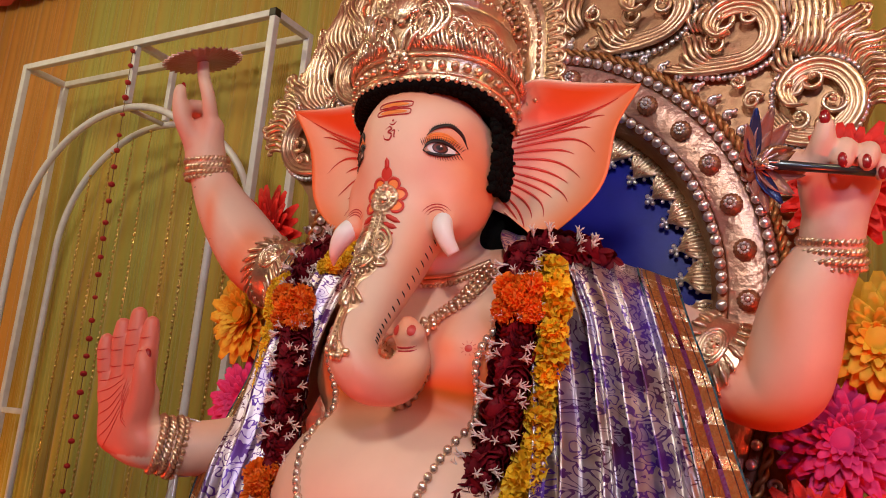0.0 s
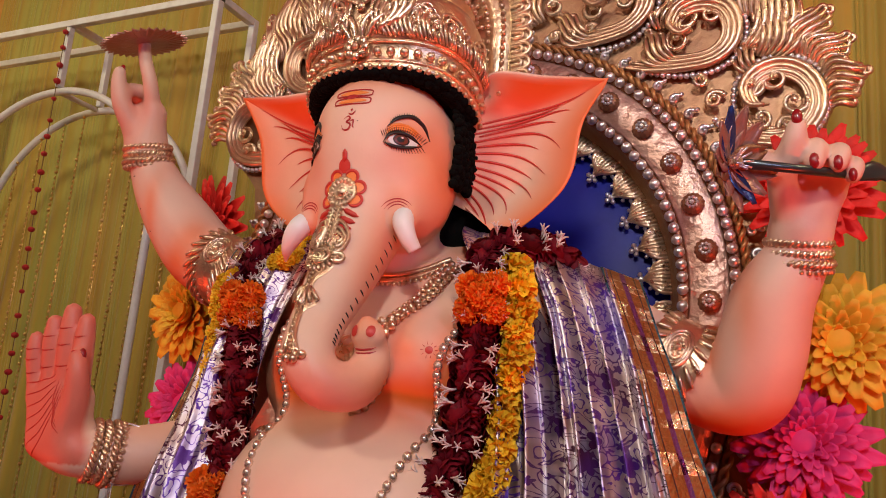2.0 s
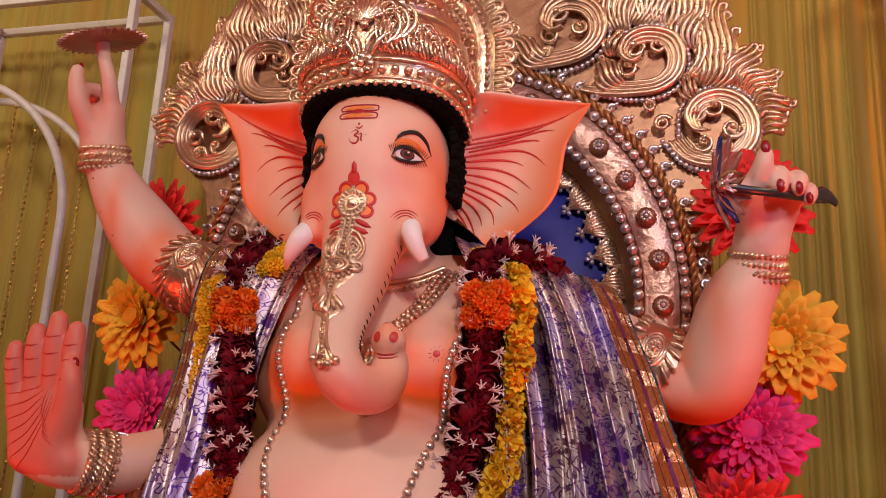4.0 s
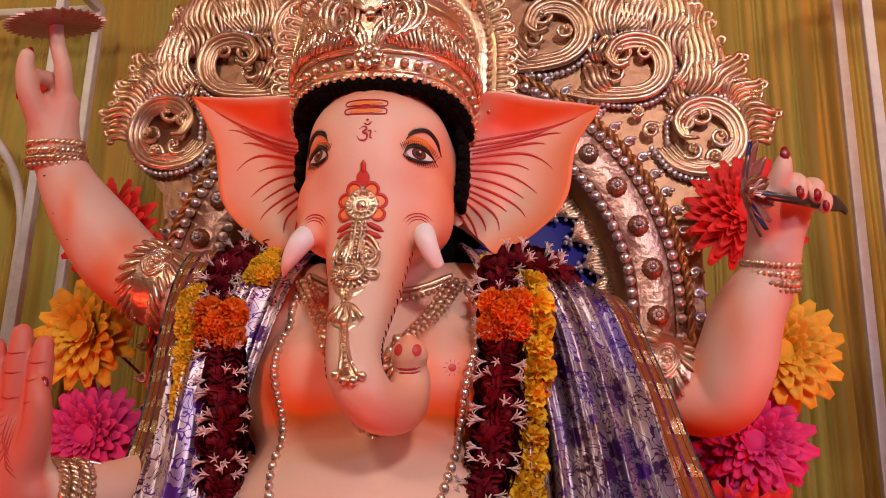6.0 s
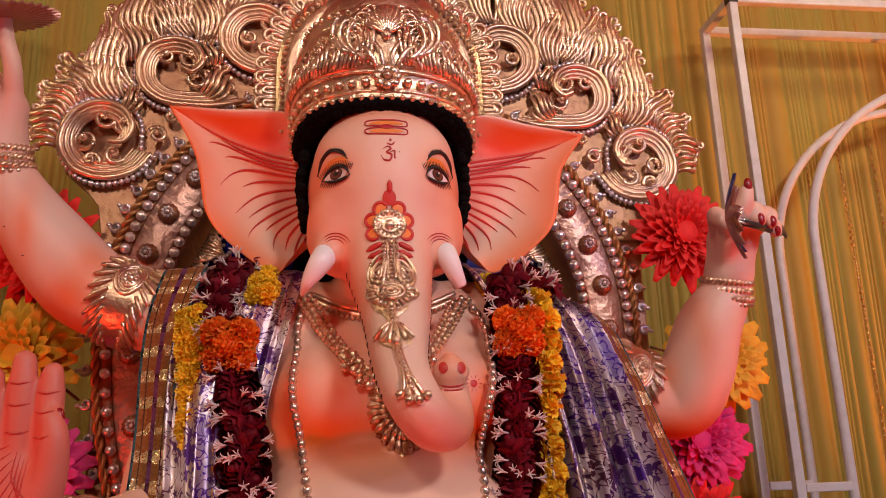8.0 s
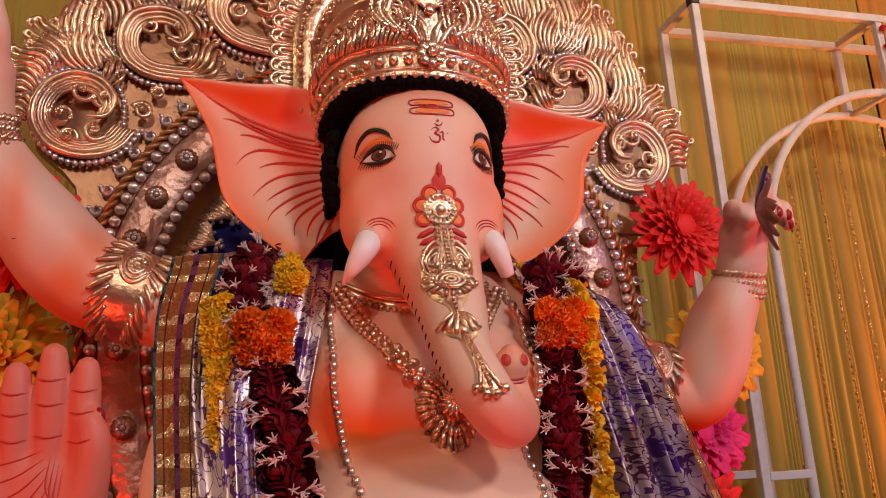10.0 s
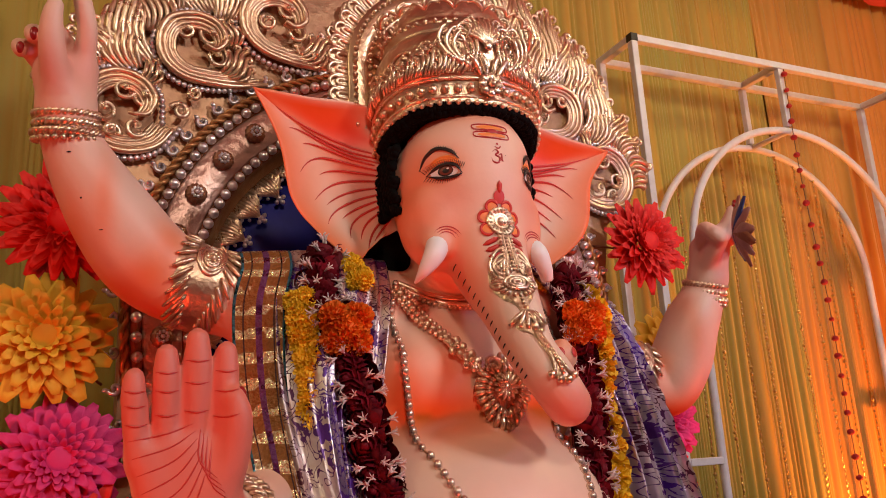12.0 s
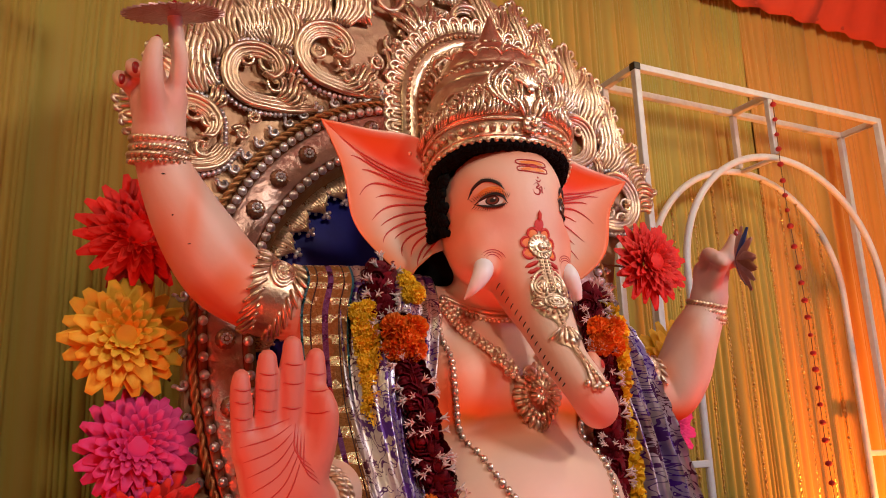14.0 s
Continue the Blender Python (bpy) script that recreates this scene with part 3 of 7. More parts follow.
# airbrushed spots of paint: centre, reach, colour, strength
# spots on undersides and flanks also hold painted shade and red lamp glow
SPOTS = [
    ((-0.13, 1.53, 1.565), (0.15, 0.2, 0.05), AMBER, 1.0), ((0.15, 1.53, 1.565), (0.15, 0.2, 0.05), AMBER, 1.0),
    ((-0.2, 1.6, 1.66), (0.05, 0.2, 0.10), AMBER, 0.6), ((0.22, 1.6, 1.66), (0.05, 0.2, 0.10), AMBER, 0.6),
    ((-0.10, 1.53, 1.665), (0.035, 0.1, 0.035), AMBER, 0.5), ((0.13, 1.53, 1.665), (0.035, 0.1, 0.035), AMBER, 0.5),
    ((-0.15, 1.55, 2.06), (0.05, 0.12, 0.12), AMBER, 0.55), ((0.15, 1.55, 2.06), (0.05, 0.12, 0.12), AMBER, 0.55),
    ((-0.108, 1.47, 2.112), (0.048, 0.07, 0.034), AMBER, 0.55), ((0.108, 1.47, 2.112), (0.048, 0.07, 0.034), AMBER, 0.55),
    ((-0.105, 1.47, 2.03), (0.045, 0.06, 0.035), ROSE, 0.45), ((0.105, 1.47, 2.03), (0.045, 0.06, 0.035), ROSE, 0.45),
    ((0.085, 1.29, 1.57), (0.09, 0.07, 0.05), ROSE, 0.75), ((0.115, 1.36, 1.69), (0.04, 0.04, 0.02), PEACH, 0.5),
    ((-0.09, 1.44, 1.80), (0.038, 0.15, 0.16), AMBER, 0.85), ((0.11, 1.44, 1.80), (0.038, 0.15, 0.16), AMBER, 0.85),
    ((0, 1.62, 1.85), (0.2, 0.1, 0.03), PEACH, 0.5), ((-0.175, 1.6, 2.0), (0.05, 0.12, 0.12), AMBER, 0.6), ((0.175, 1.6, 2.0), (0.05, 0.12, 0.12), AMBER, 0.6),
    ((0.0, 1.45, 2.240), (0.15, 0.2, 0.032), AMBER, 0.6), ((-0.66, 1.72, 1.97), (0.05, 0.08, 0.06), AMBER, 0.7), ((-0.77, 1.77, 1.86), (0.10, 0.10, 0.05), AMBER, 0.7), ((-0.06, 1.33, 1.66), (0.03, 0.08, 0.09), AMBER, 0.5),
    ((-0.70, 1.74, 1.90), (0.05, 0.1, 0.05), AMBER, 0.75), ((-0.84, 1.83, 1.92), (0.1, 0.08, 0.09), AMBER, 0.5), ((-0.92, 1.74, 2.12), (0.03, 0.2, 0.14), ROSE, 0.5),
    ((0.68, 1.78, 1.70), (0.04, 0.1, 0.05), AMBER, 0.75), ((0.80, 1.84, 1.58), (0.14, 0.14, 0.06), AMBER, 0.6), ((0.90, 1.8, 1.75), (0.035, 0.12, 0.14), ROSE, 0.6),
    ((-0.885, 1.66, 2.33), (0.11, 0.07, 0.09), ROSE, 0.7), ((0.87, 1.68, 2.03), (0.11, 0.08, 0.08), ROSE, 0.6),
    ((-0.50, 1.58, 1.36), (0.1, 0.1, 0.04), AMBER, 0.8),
    # airbrush under the arms and chest, deepened to stand in for shade
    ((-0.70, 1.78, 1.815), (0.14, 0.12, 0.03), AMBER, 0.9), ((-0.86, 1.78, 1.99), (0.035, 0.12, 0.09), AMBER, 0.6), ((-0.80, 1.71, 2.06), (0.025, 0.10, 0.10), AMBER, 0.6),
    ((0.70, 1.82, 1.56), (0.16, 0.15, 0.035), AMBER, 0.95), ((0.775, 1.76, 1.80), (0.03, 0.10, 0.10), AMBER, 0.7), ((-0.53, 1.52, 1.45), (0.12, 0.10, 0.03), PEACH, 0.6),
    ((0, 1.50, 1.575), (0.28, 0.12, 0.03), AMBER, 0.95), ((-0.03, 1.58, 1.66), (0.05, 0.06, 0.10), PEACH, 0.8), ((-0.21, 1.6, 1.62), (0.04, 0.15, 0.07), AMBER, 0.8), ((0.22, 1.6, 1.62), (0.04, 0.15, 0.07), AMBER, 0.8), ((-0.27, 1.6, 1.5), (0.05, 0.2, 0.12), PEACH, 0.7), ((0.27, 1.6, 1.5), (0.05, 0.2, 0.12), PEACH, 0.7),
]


def airbrush_and_shade(v):
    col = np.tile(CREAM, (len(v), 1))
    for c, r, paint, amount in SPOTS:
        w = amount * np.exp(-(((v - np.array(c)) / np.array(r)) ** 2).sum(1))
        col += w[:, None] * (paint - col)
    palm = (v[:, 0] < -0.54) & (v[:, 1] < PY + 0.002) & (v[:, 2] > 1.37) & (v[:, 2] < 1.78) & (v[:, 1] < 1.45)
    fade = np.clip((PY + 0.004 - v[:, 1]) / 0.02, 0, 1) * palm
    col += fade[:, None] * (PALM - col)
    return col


STATUE = [(SKIN_V, SKIN_F.tolist(), 0)]
STATUE_COLOURS = [airbrush_and_shade(SKIN_V)]
PLAIN = np.array((0.5, 0.5, 0.5))


def add_form(v, f, slot, colours=None):
    STATUE.append((v, f, slot))
    STATUE_COLOURS.append(np.tile(PLAIN, (len(v), 1)) if colours is None else colours)


def stroke(pts, width, slot, lift=0.0012, n=6, taper=True, field=None):
    """A brush stroke through (x, z), lying on the idol's front."""
    p = spline(pts, n)
    q = np.array([(x, front(x, z, field) - lift, z) for x, z in p])
    s = np.linspace(0, 1, len(q))
    w = width * (np.clip(np.sin(math.pi * np.clip(s, 0.04, 0.96)) * 1.5, 0.25, 1) if taper else 1.0)
    v, f = tube(q, w, 6, flat=0.35, up=(0, -1, 0))
    add_form(v, f, slot)


def blot(x, z, rx, rz, slot, lift=0.0015, n=18, bulge=0.001, field=None):
    """A filled spot of paint on the idol's front."""
    v = [(x, front(x, z, field) - lift - bulge, z)]
    for s in (0.6, 1.0):
        for k in range(n):
            a = 2 * math.pi * k / n
            px, pz = x + rx * s * math.cos(a), z + rz * s * math.sin(a)
            v.append((px, front(px, pz, field) - lift - bulge * (1 - s), pz))
    f = [(0, 1 + (k + 1) % n, 1 + k) for k in range(n)] + [(1 + k, 1 + (k + 1) % n, 1 + n + (k + 1) % n, 1 + n + k) for k in range(n)]
    add_form(np.array(v), f, slot)


# slots: 0 skin, 1 hair, 2 ink, 3 red ink, 4 veins, 5 nails, 6 white, 7 orange, 8 iris
for sx in (-1, 1):
    ex, ez = 0.107 * sx, 2.096
    blot(ex + 0.0009 * sx, ez, 0.0232, 0.0138, 6, 0.0015)
    blot(ex, ez + 0.0009, 0.0129, 0.0122, 2, 0.0028)
    blot(ex, ez + 0.0009, 0.0108, 0.0101, 8, 0.0036)
    blot(ex, ez + 0.0009, 0.0060, 0.0060, 2, 0.0044, 12)
    blot(ex + 0.0026, ez + 0.0052, 0.0022, 0.0022, 6, 0.0056, 8)
    stroke([(ex - 0.0284 * sx, ez - 0.0103), (ex - 0.0181 * sx, ez + 0.0095), (ex - 0.0017 * sx, ez + 0.0159), (ex + 0.0155 * sx, ez + 0.0108), (ex + 0.0310 * sx, ez - 0.0034)], 0.0046, 2, 0.0044)
    stroke([(ex - 0.0275 * sx, ez - 0.0103), (ex - 0.0120 * sx, ez - 0.0155), (ex + 0.0086 * sx, ez - 0.0142), (ex + 0.0301 * sx, ez - 0.0034)], 0.0040, 2, 0.0044)
    for w in (0.0, 0.005, 0.010):
        stroke([(ex - 0.0275 * sx, ez + 0.0086 + w), (ex - 0.0120 * sx, ez + 0.0232 + w), (ex + 0.0086 * sx, ez + 0.0241 + w), (ex + 0.0292 * sx, ez + 0.0103 + w)], 0.0032, 7, 0.0012)
    for k in range(21):
        s = k / 20
        bx, bz = ex + sx * (-0.029 + 0.060 * s), ez + 0.0151 * math.sin(math.pi * min(1, s * 0.95 + 0.03))
        stroke([(bx, bz), (bx + sx * 0.014 * (s - 0.45), bz + 0.015)], 0.0010, 2, 0.0030, 2)
    for k in range(16):
        s = k / 15
        bx, bz = ex + sx * (-0.024 + 0.052 * s), ez - 0.0151 * math.sin(math.pi * (s * 0.85 + 0.1))
        stroke([(bx, bz), (bx + sx * 0.010 * (s - 0.3), bz - 0.012)], 0.0009, 2, 0.0030, 2)
    brow = [(ex - 0.024 * sx, ez + 0.026), (ex - 0.010 * sx, ez + 0.047), (ex + 0.013 * sx, ez + 0.057), (ex + 0.030 * sx, ez + 0.043), (ex + 0.040 * sx, ez + 0.014)]
    stroke(brow, 0.0050, 2, 0.0034)
    for bx, bz in spline(brow, 6)[2:-2]:
        stroke([(bx, bz), (bx - 0.001 * sx, bz + 0.0085)], 0.0010, 2, 0.0025, 2)

# forehead marks
TX, TZ = -0.002, 2.190
for dz in (0.010, -0.010):
    blot(TX, TZ + dz, 0.036, 0.0055, 7, 0.001)
    stroke([(TX - 0.04, TZ + dz - 0.006), (TX - 0.045, TZ + dz), (TX - 0.038, TZ + dz + 0.007), (TX, TZ + dz + 0.0078), (TX + 0.038, TZ + dz + 0.007), (TX + 0.044, TZ + dz), (TX + 0.038, TZ + dz - 0.007), (TX, TZ + dz - 0.0085), (TX - 0.04, TZ + dz - 0.006)], 0.0016, 3, 0.0016, taper=False)
blot(TX, TZ, 0.013, 0.006, 3, 0.002)
OX, OZ = 0.001, 2.128
stroke([(OX - 0.012, OZ + 0.008), (OX - 0.002, OZ + 0.014), (OX + 0.004, OZ + 0.008), (OX - 0.004, OZ + 0.001), (OX + 0.006, OZ - 0.005), (OX + 0.002, OZ - 0.017), (OX - 0.010, OZ - 0.016), (OX - 0.016, OZ - 0.006)], 0.0022, 3)
stroke([(OX + 0.003, OZ + 0.001), (OX + 0.012, OZ + 0.004), (OX + 0.012, OZ - 0.010), (OX + 0.016, OZ - 0.013)], 0.0019, 3)
stroke([(OX - 0.004, OZ + 0.022), (OX + 0.006, OZ + 0.018), (OX + 0.014, OZ + 0.026)], 0.0018, 3)
blot(OX + 0.004, OZ + 0.029, 0.003, 0.003, 3, n=8)
blot(OX + 0.022, OZ + 0.002, 0.0013, 0.0013, 2, n=8)
# flame round the trunk jewel
SX, SZ = 0.001, 1.974
blot(SX, SZ + 0.058, 0.014, 0.016, 4, 0.0025)
stroke([(SX, SZ + 0.066), (SX + 0.001, SZ + 0.080), (SX, SZ + 0.094)], 0.0062, 4, 0.003)
for deg in (60, 17, -26, 120, 163, 206):
    a = math.radians(deg)
    cx, cz = SX + 0.036 * math.cos(a), SZ + 0.040 * math.sin(a)
    blot(cx, cz, 0.0135, 0.0135, 7, 0.0022, 14)
    stroke([(cx + 0.0135 * math.cos(b), cz + 0.0135 * math.sin(b)) for b in np.linspace(a - 2.2, a + 2.2, 9)], 0.0040, 4, 0.003, n=3)
for k in range(4):
    for sx in (-1, 1):
        zz = SZ - 0.043 - 0.018 * k
        stroke([(SX + sx * 0.014, zz + 0.004), (SX + sx * 0.030, zz - 0.004), (SX + sx * (0.048 - 0.003 * k), zz - 0.012 + 0.004 * k)], 0.0065, 4, 0.003)
# chips in the plaster of the raised arm and on an ear
for x, z, rx, rz in ((-0.873, 2.144, 0.0045, 0.0018), (-0.803, 1.985, 0.004, 0.0010), (-0.845, 2.05, 0.002, 0.002)):
    blot(x, z, rx, rz, 2, 0.0004, 10, 0.0004)
# nipples
for cx in (0.178,):
    blot(cx, 1.665, 0.008, 0.008, 4, 0.001, 12, field=BODY)
    for k in range(10):
        a = 2 * math.pi * k / 10
        stroke([(cx + 0.011 * math.cos(a), 1.665 + 0.011 * math.sin(a)), (cx + 0.018 * math.cos(a), 1.665 + 0.018 * math.sin(a))], 0.0007, 4, n=2, field=BODY)
# nostrils
for dx in (-0.014, 0.014):
    blot(0.112 + dx * 1.25, 1.680, 0.0085, 0.0115, 4, 0.0015, 14)
for dz in (0.0, -0.007):
    stroke([(0.088, 1.650 + dz), (0.098, 1.646 + dz), (0.112, 1.645 + dz), (0.126, 1.647 + dz), (0.136, 1.651 + dz)], 0.0022, 3, 0.0008)

# short ticks down both flanks of the trunk, and wrinkles across it
TR = spline(TRUNK, 24)
TT = np.gradient(TR[:, :3], axis=0)
TT /= np.linalg.norm(TT, axis=1)[:, None]


def on_trunk(k, ang):
    """A place on the trunk at sample k: ang 0 is its front, positive towards +x."""
    t = TT[k]
    side = np.array((1.0, 0, 0)) - t * t[0]
    side /= np.linalg.norm(side)
    fr = np.cross(t, side)
    if k < 110 and fr[1] > 0:
        fr = -fr
    return TR[k, :3] + TR[k, 3] * 1.012 * (math.cos(ang) * fr + math.sin(ang) * side)


for sx in (-1, 1):
    for k in range(26, 94, 4):
        a0 = sx * (1.50 if k < 110 else 1.3)
        q = np.array([on_trunk(k, a0 + sx * s) for s in (0.0, 0.14, 0.28)])
        add_form(*tube(q, (0.0014, 0.0018, 0.0008), 5), 2)
    # creases above the tusk
    for k in range(3):
        r = 0.024 + 0.006 * k
        cx, cz = sx * 0.110, 1.934
        stroke([(cx + sx * r * math.cos(b) * 0.95, cz + r * math.sin(b)) for b in np.linspace(0.7, 2.7, 8)], 0.0013, 3, 0.0008, 3)

# tusks: the one whole, the other sawn short
for sx, pts, rad in ((-1, [(-0.115, 1.515, 1.955), (-0.135, 1.475, 1.915), (-0.160, 1.478, 1.875), (-0.178, 1.50, 1.846)], (0.023, 0.025, 0.016, 0.002)),
                     (1, [(0.112, 1.515, 1.955), (0.122, 1.475, 1.925), (0.136, 1.472, 1.890), (0.150, 1.485, 1.862)], (0.022, 0.023, 0.019, 0.0145))):
    p = spline([(*a, b) for a, b in zip(pts, rad)], 7)
    add_form(*tube(p[:, :3], p[:, 3], 16), 6)

# ears: dished leaves with a rolled top edge
EAR_OUT = [(0.165, 1.66, 2.275), (0.235, 1.655, 2.315), (0.36, 1.66, 2.294), (0.478, 1.658, 2.281), (0.490, 1.657, 2.272), (0.432, 1.675, 2.19), (0.402, 1.685, 2.075), (0.348, 1.69, 2.005), (0.252, 1.695, 1.938), (0.215, 1.68, 1.965), (0.182, 1.64, 2.00)]
EO = spline(EAR_OUT, 12)
NR = 26


def ear_place(s, r, sx, lift=0.0):
    o = np.array([np.interp(s * (len(EO) - 1), np.arange(len(EO)), EO[:, k]) for k in range(3)])
    ax = np.array((0.150, 1.635, 2.235 - 0.225 * s))
    p = ax + (o - ax) * r
    w = math.sin(math.pi * min(1, max(0, r)))
    top = math.exp(-((s - 0.16) / 0.13) ** 2)
    low = math.exp(-((s - 0.7) / 0.2) ** 2)
    p = p + np.array((0, 0.045 * w * (1 - 0.3 * top) - 0.028 * top * r ** 3 - 0.018 * low * r ** 2 - 0.010 * w * math.sin(9 * s) * 0.3, 0))
    p[1] -= lift
    if sx > 0:
        p[0] += 0.022 * low * r * r
    if sx < 0:
        p[2] += 0.05 * max(0, p[0] - 0.25) / 0.23 * max(0, min(1, (p[2] - 2.1) / 0.15))
    p[0] *= sx
    return p


for sx in (-1, 1):
    g = np.array([[ear_place(s, r, sx) for r in np.linspace(0, 1, NR)] for s in np.linspace(0, 1, len(EO))])
    back = g + np.array((0, 0.016, 0)) * (1 - 0.85 * np.linspace(0, 1, NR) ** 6)[None, :, None]
    v1, f1 = sheet(g)
    v2, f2 = sheet(back)
    n = len(v1)
    rim = [(k * NR + NR - 1, (k + 1) * NR + NR - 1, n + (k + 1) * NR + NR - 1, n + k * NR + NR - 1) for k in range(len(EO) - 1)]
    f = [q[::-1] for q in f1] + [tuple(i + n for i in q) for q in f2] + rim
    ss, rr = np.meshgrid(np.linspace(0, 1, len(EO)), np.linspace(0, 1, NR), indexing="ij")
    col = np.tile(CREAM * (1.0, 0.95, 0.88), (n, 1)).reshape(len(EO), NR, 3)
    red = np.array((0.85, 0.055, 0.010))
    w = np.exp(-((ss - 0.21) / 0.085) ** 4) * np.clip(rr * 3.0 - 0.25, 0, 1) * np.clip((1.03 - rr) * 9, 0, 1)
    col += (0.95 * w)[..., None] * (red - col)
    w = np.clip(rr * 2.4 - 1.4, 0, 1) * 0.9 * np.clip((ss - 0.05) * 6, 0.3, 1)
    col += w[..., None] * (AMBER - col)
    w = np.exp(-((ss - 0.45) / 0.25) ** 2) * np.exp(-((rr - 0.22) / 0.24) ** 2) * 0.85
    col += w[..., None] * (ROSE - col)
    w = np.clip((rr - 0.90) * 12, 0, 1) * np.clip((0.30 - ss) * 8, 0, 1)
    col += w[..., None] * (CREAM * 1.1 - col)
    col = col.reshape(-1, 3)
    add_form(np.vstack([v1, v2]), f, 0, np.vstack([col, col]))
    for k in range(14):
        s0 = 0.27 + 0.56 * k / 13
        r0, r1 = 0.10 + 0.05 * (k % 2), (0.84, 0.66, 0.78, 0.70)[k % 4] - 0.016 * max(0, k - 4)
        pts = [ear_place(s0 + 0.22 * (r - 0.10) ** 2 - 0.025, r, sx, 0.0018) for r in np.linspace(r0, r1, 16)]
        wid = 0.0027 * np.sin(np.linspace(0.45, math.pi, 16)) ** 0.8 + 0.0004
        add_form(*tube(pts, wid, 6, flat=0.4, up=(0, -1, 0)), 4)

# hair: a knotted fringe under the crown and down the temples, and the mass behind the neck
rng = random.Random(5)


def brow_arch(t):
    """How far the crown's rim stands above its temples: level over the brow, falling at the sides."""
    return -math.log(math.exp(-120 * 0.072 * max(-0.4, math.cos(t))) + math.exp(-120 * 0.047)) / 120


def under_crown(a, r, z):
    t = math.radians(a)
    return np.array((r * math.sin(t), 1.605 - r * 0.86 * math.cos(t), z + 0.004 + brow_arch(t)))


for a in np.linspace(-98, 98, 110):
    for r, z in ((0.197, 2.202), (0.188, 2.196), (0.177, 2.197), (0.165, 2.202)) + (((0.152, 2.202), (0.14, 2.206)) if abs(a) > 40 else ()):
        s = rng.uniform(0.009, 0.013)
        add_form(*ball(under_crown(a + rng.uniform(-1, 1), r, z + rng.uniform(-0.003, 0.003)), s, 7, 5), 1)
for sx in (-1, 1):
    for k in range(16):
        z = 2.205 - 0.165 * k / 15
        for q in range(9):
            px = sx * (0.176 + 0.010 * math.sin(math.pi * k / 15) + rng.uniform(-0.004, 0.004))
            add_form(*ball((px, 1.575 + 0.011 * q + 0.006 * math.sin(k * 1.9) + 0.012 * (k / 15), z + rng.uniform(-0.004, 0.004)), rng.uniform(0.009, 0.013), 7, 5), 1)
add_form(*ball((0, 1.75, 2.00), (0.185, 0.085, 0.22), 24, 16), 1)
for k in range(60):
    a = rng.uniform(0, 2 * math.pi)
    add_form(*ball((0.19 * math.cos(a), 1.76 + rng.uniform(-0.03, 0.04), 1.96 + 0.18 * math.sin(a)), rng.uniform(0.02, 0.035), 8, 6), 1)


def nail(tip, way, r):
    """A varnished nail at a finger's tip; way: where it faces."""
    add_form(*ball(np.array(tip) + np.array(way) * 0.58 * r, (r * 0.58, r * 0.46, r * 0.92), 10, 8), 5)


for q in LFINGERS[1:]:
    nail(q[-1][:3], (0, -1, 0.1), q[-1][3])
nail((QX + 0.002, QY - 0.14, QZ + 0.172), (0, -0.7, 0.6), 0.018)
for q in RFINGERS[1:]:
    nail(q[-1][:3], (0, -1, 0.3), q[-1][3])
nail((RX - 0.028, RY - 0.108, RZ + 0.192), (0.3, 0.6, 0.4), 0.016)
nail((RX + 0.012, RY - 0.072, RZ + 0.305), (0, -0.8, 0.3), 0.016)
nail((PX + 0.081, PY - 0.042, 1.603), (0.8, 0.4, 0.1), 0.018)


# creases of the raised palm
def palm_line(pts, w=0.0014):
    stroke(pts, w, 4, 0.0008, 5)


for q in BLESS:
    (x1, _, z1, r), (x2, _, z2, _) = q[1], q[3]
    for s in (0.0, 0.38, 0.68):
        x, z = x1 + (x2 - x1) * s, z1 + (z2 - z1) * s
        palm_line([(x - r * 0.85, z + 0.002), (x, z - 0.002), (x + r * 0.85, z + 0.002)], 0.0015)
for k in range(7):
    palm_line([(PX - 0.09 + 0.008 * k, 1.535 - 0.028 * k), (PX - 0.03 + 0.006 * k, 1.545 - 0.022 * k), (PX + 0.012 + 0.004 * k, 1.56 - 0.012 * k)])
for k in range(4):
    palm_line([(PX + 0.024 + 0.006 * k, 1.55 - 0.006 * k), (PX + 0.022 + 0.006 * k, 1.50 - 0.012 * k), (PX + 0.05 + 0.006 * k, 1.45 - 0.012 * k + 0.02)])


def idol():
    me = mesh_of("idol", STATUE, [SKIN, BLACK, INK, REDINK, VEIN, NAIL, WHITE, ORANGEINK, IRIS])
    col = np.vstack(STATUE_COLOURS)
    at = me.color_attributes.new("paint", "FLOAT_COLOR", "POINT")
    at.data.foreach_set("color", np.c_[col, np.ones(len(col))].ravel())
    ob = new("statue", me)
    return tagged(ob, "painted plaster elephant-headed seated statue with pale pink skin", "statue")


idol()


# ---- podium and throne ----
PODIUM = surface("maroon_podium_cloth", (0.16, 0.02, 0.03), 0.8, vary=0.2, scale=12, bump=0.25, bump_scale=90)
solo("podium", [cuboid((-1.0, 1.0, 0.0), (1.0, 2.4, 0.862), 0.01)], PODIUM, "maroon cloth-covered podium under the idol", "podium", smooth=False)

PLATEGOLD = surface("hammered_rose_gold_plate", (0.44, 0.25, 0.14), 0.45, metal=0.8, vary=0.2, scale=14, bump=0.35, bump_scale=26, dark=(0.30, 0.13, 0.09), dark_scale=18, dark_amount=0.5)
CZ, FRONT = 1.88, 2.06


def ring_place(r, deg, y=FRONT, cx=0.01):
    a = math.radians(deg)
    z = r * math.sin(a) * (1.0 if deg >= 0 and deg <= 180 else 1.5)
    x = cx + r * math.cos(a)
    return np.array((x, y + 0.025 * x, CZ + z))


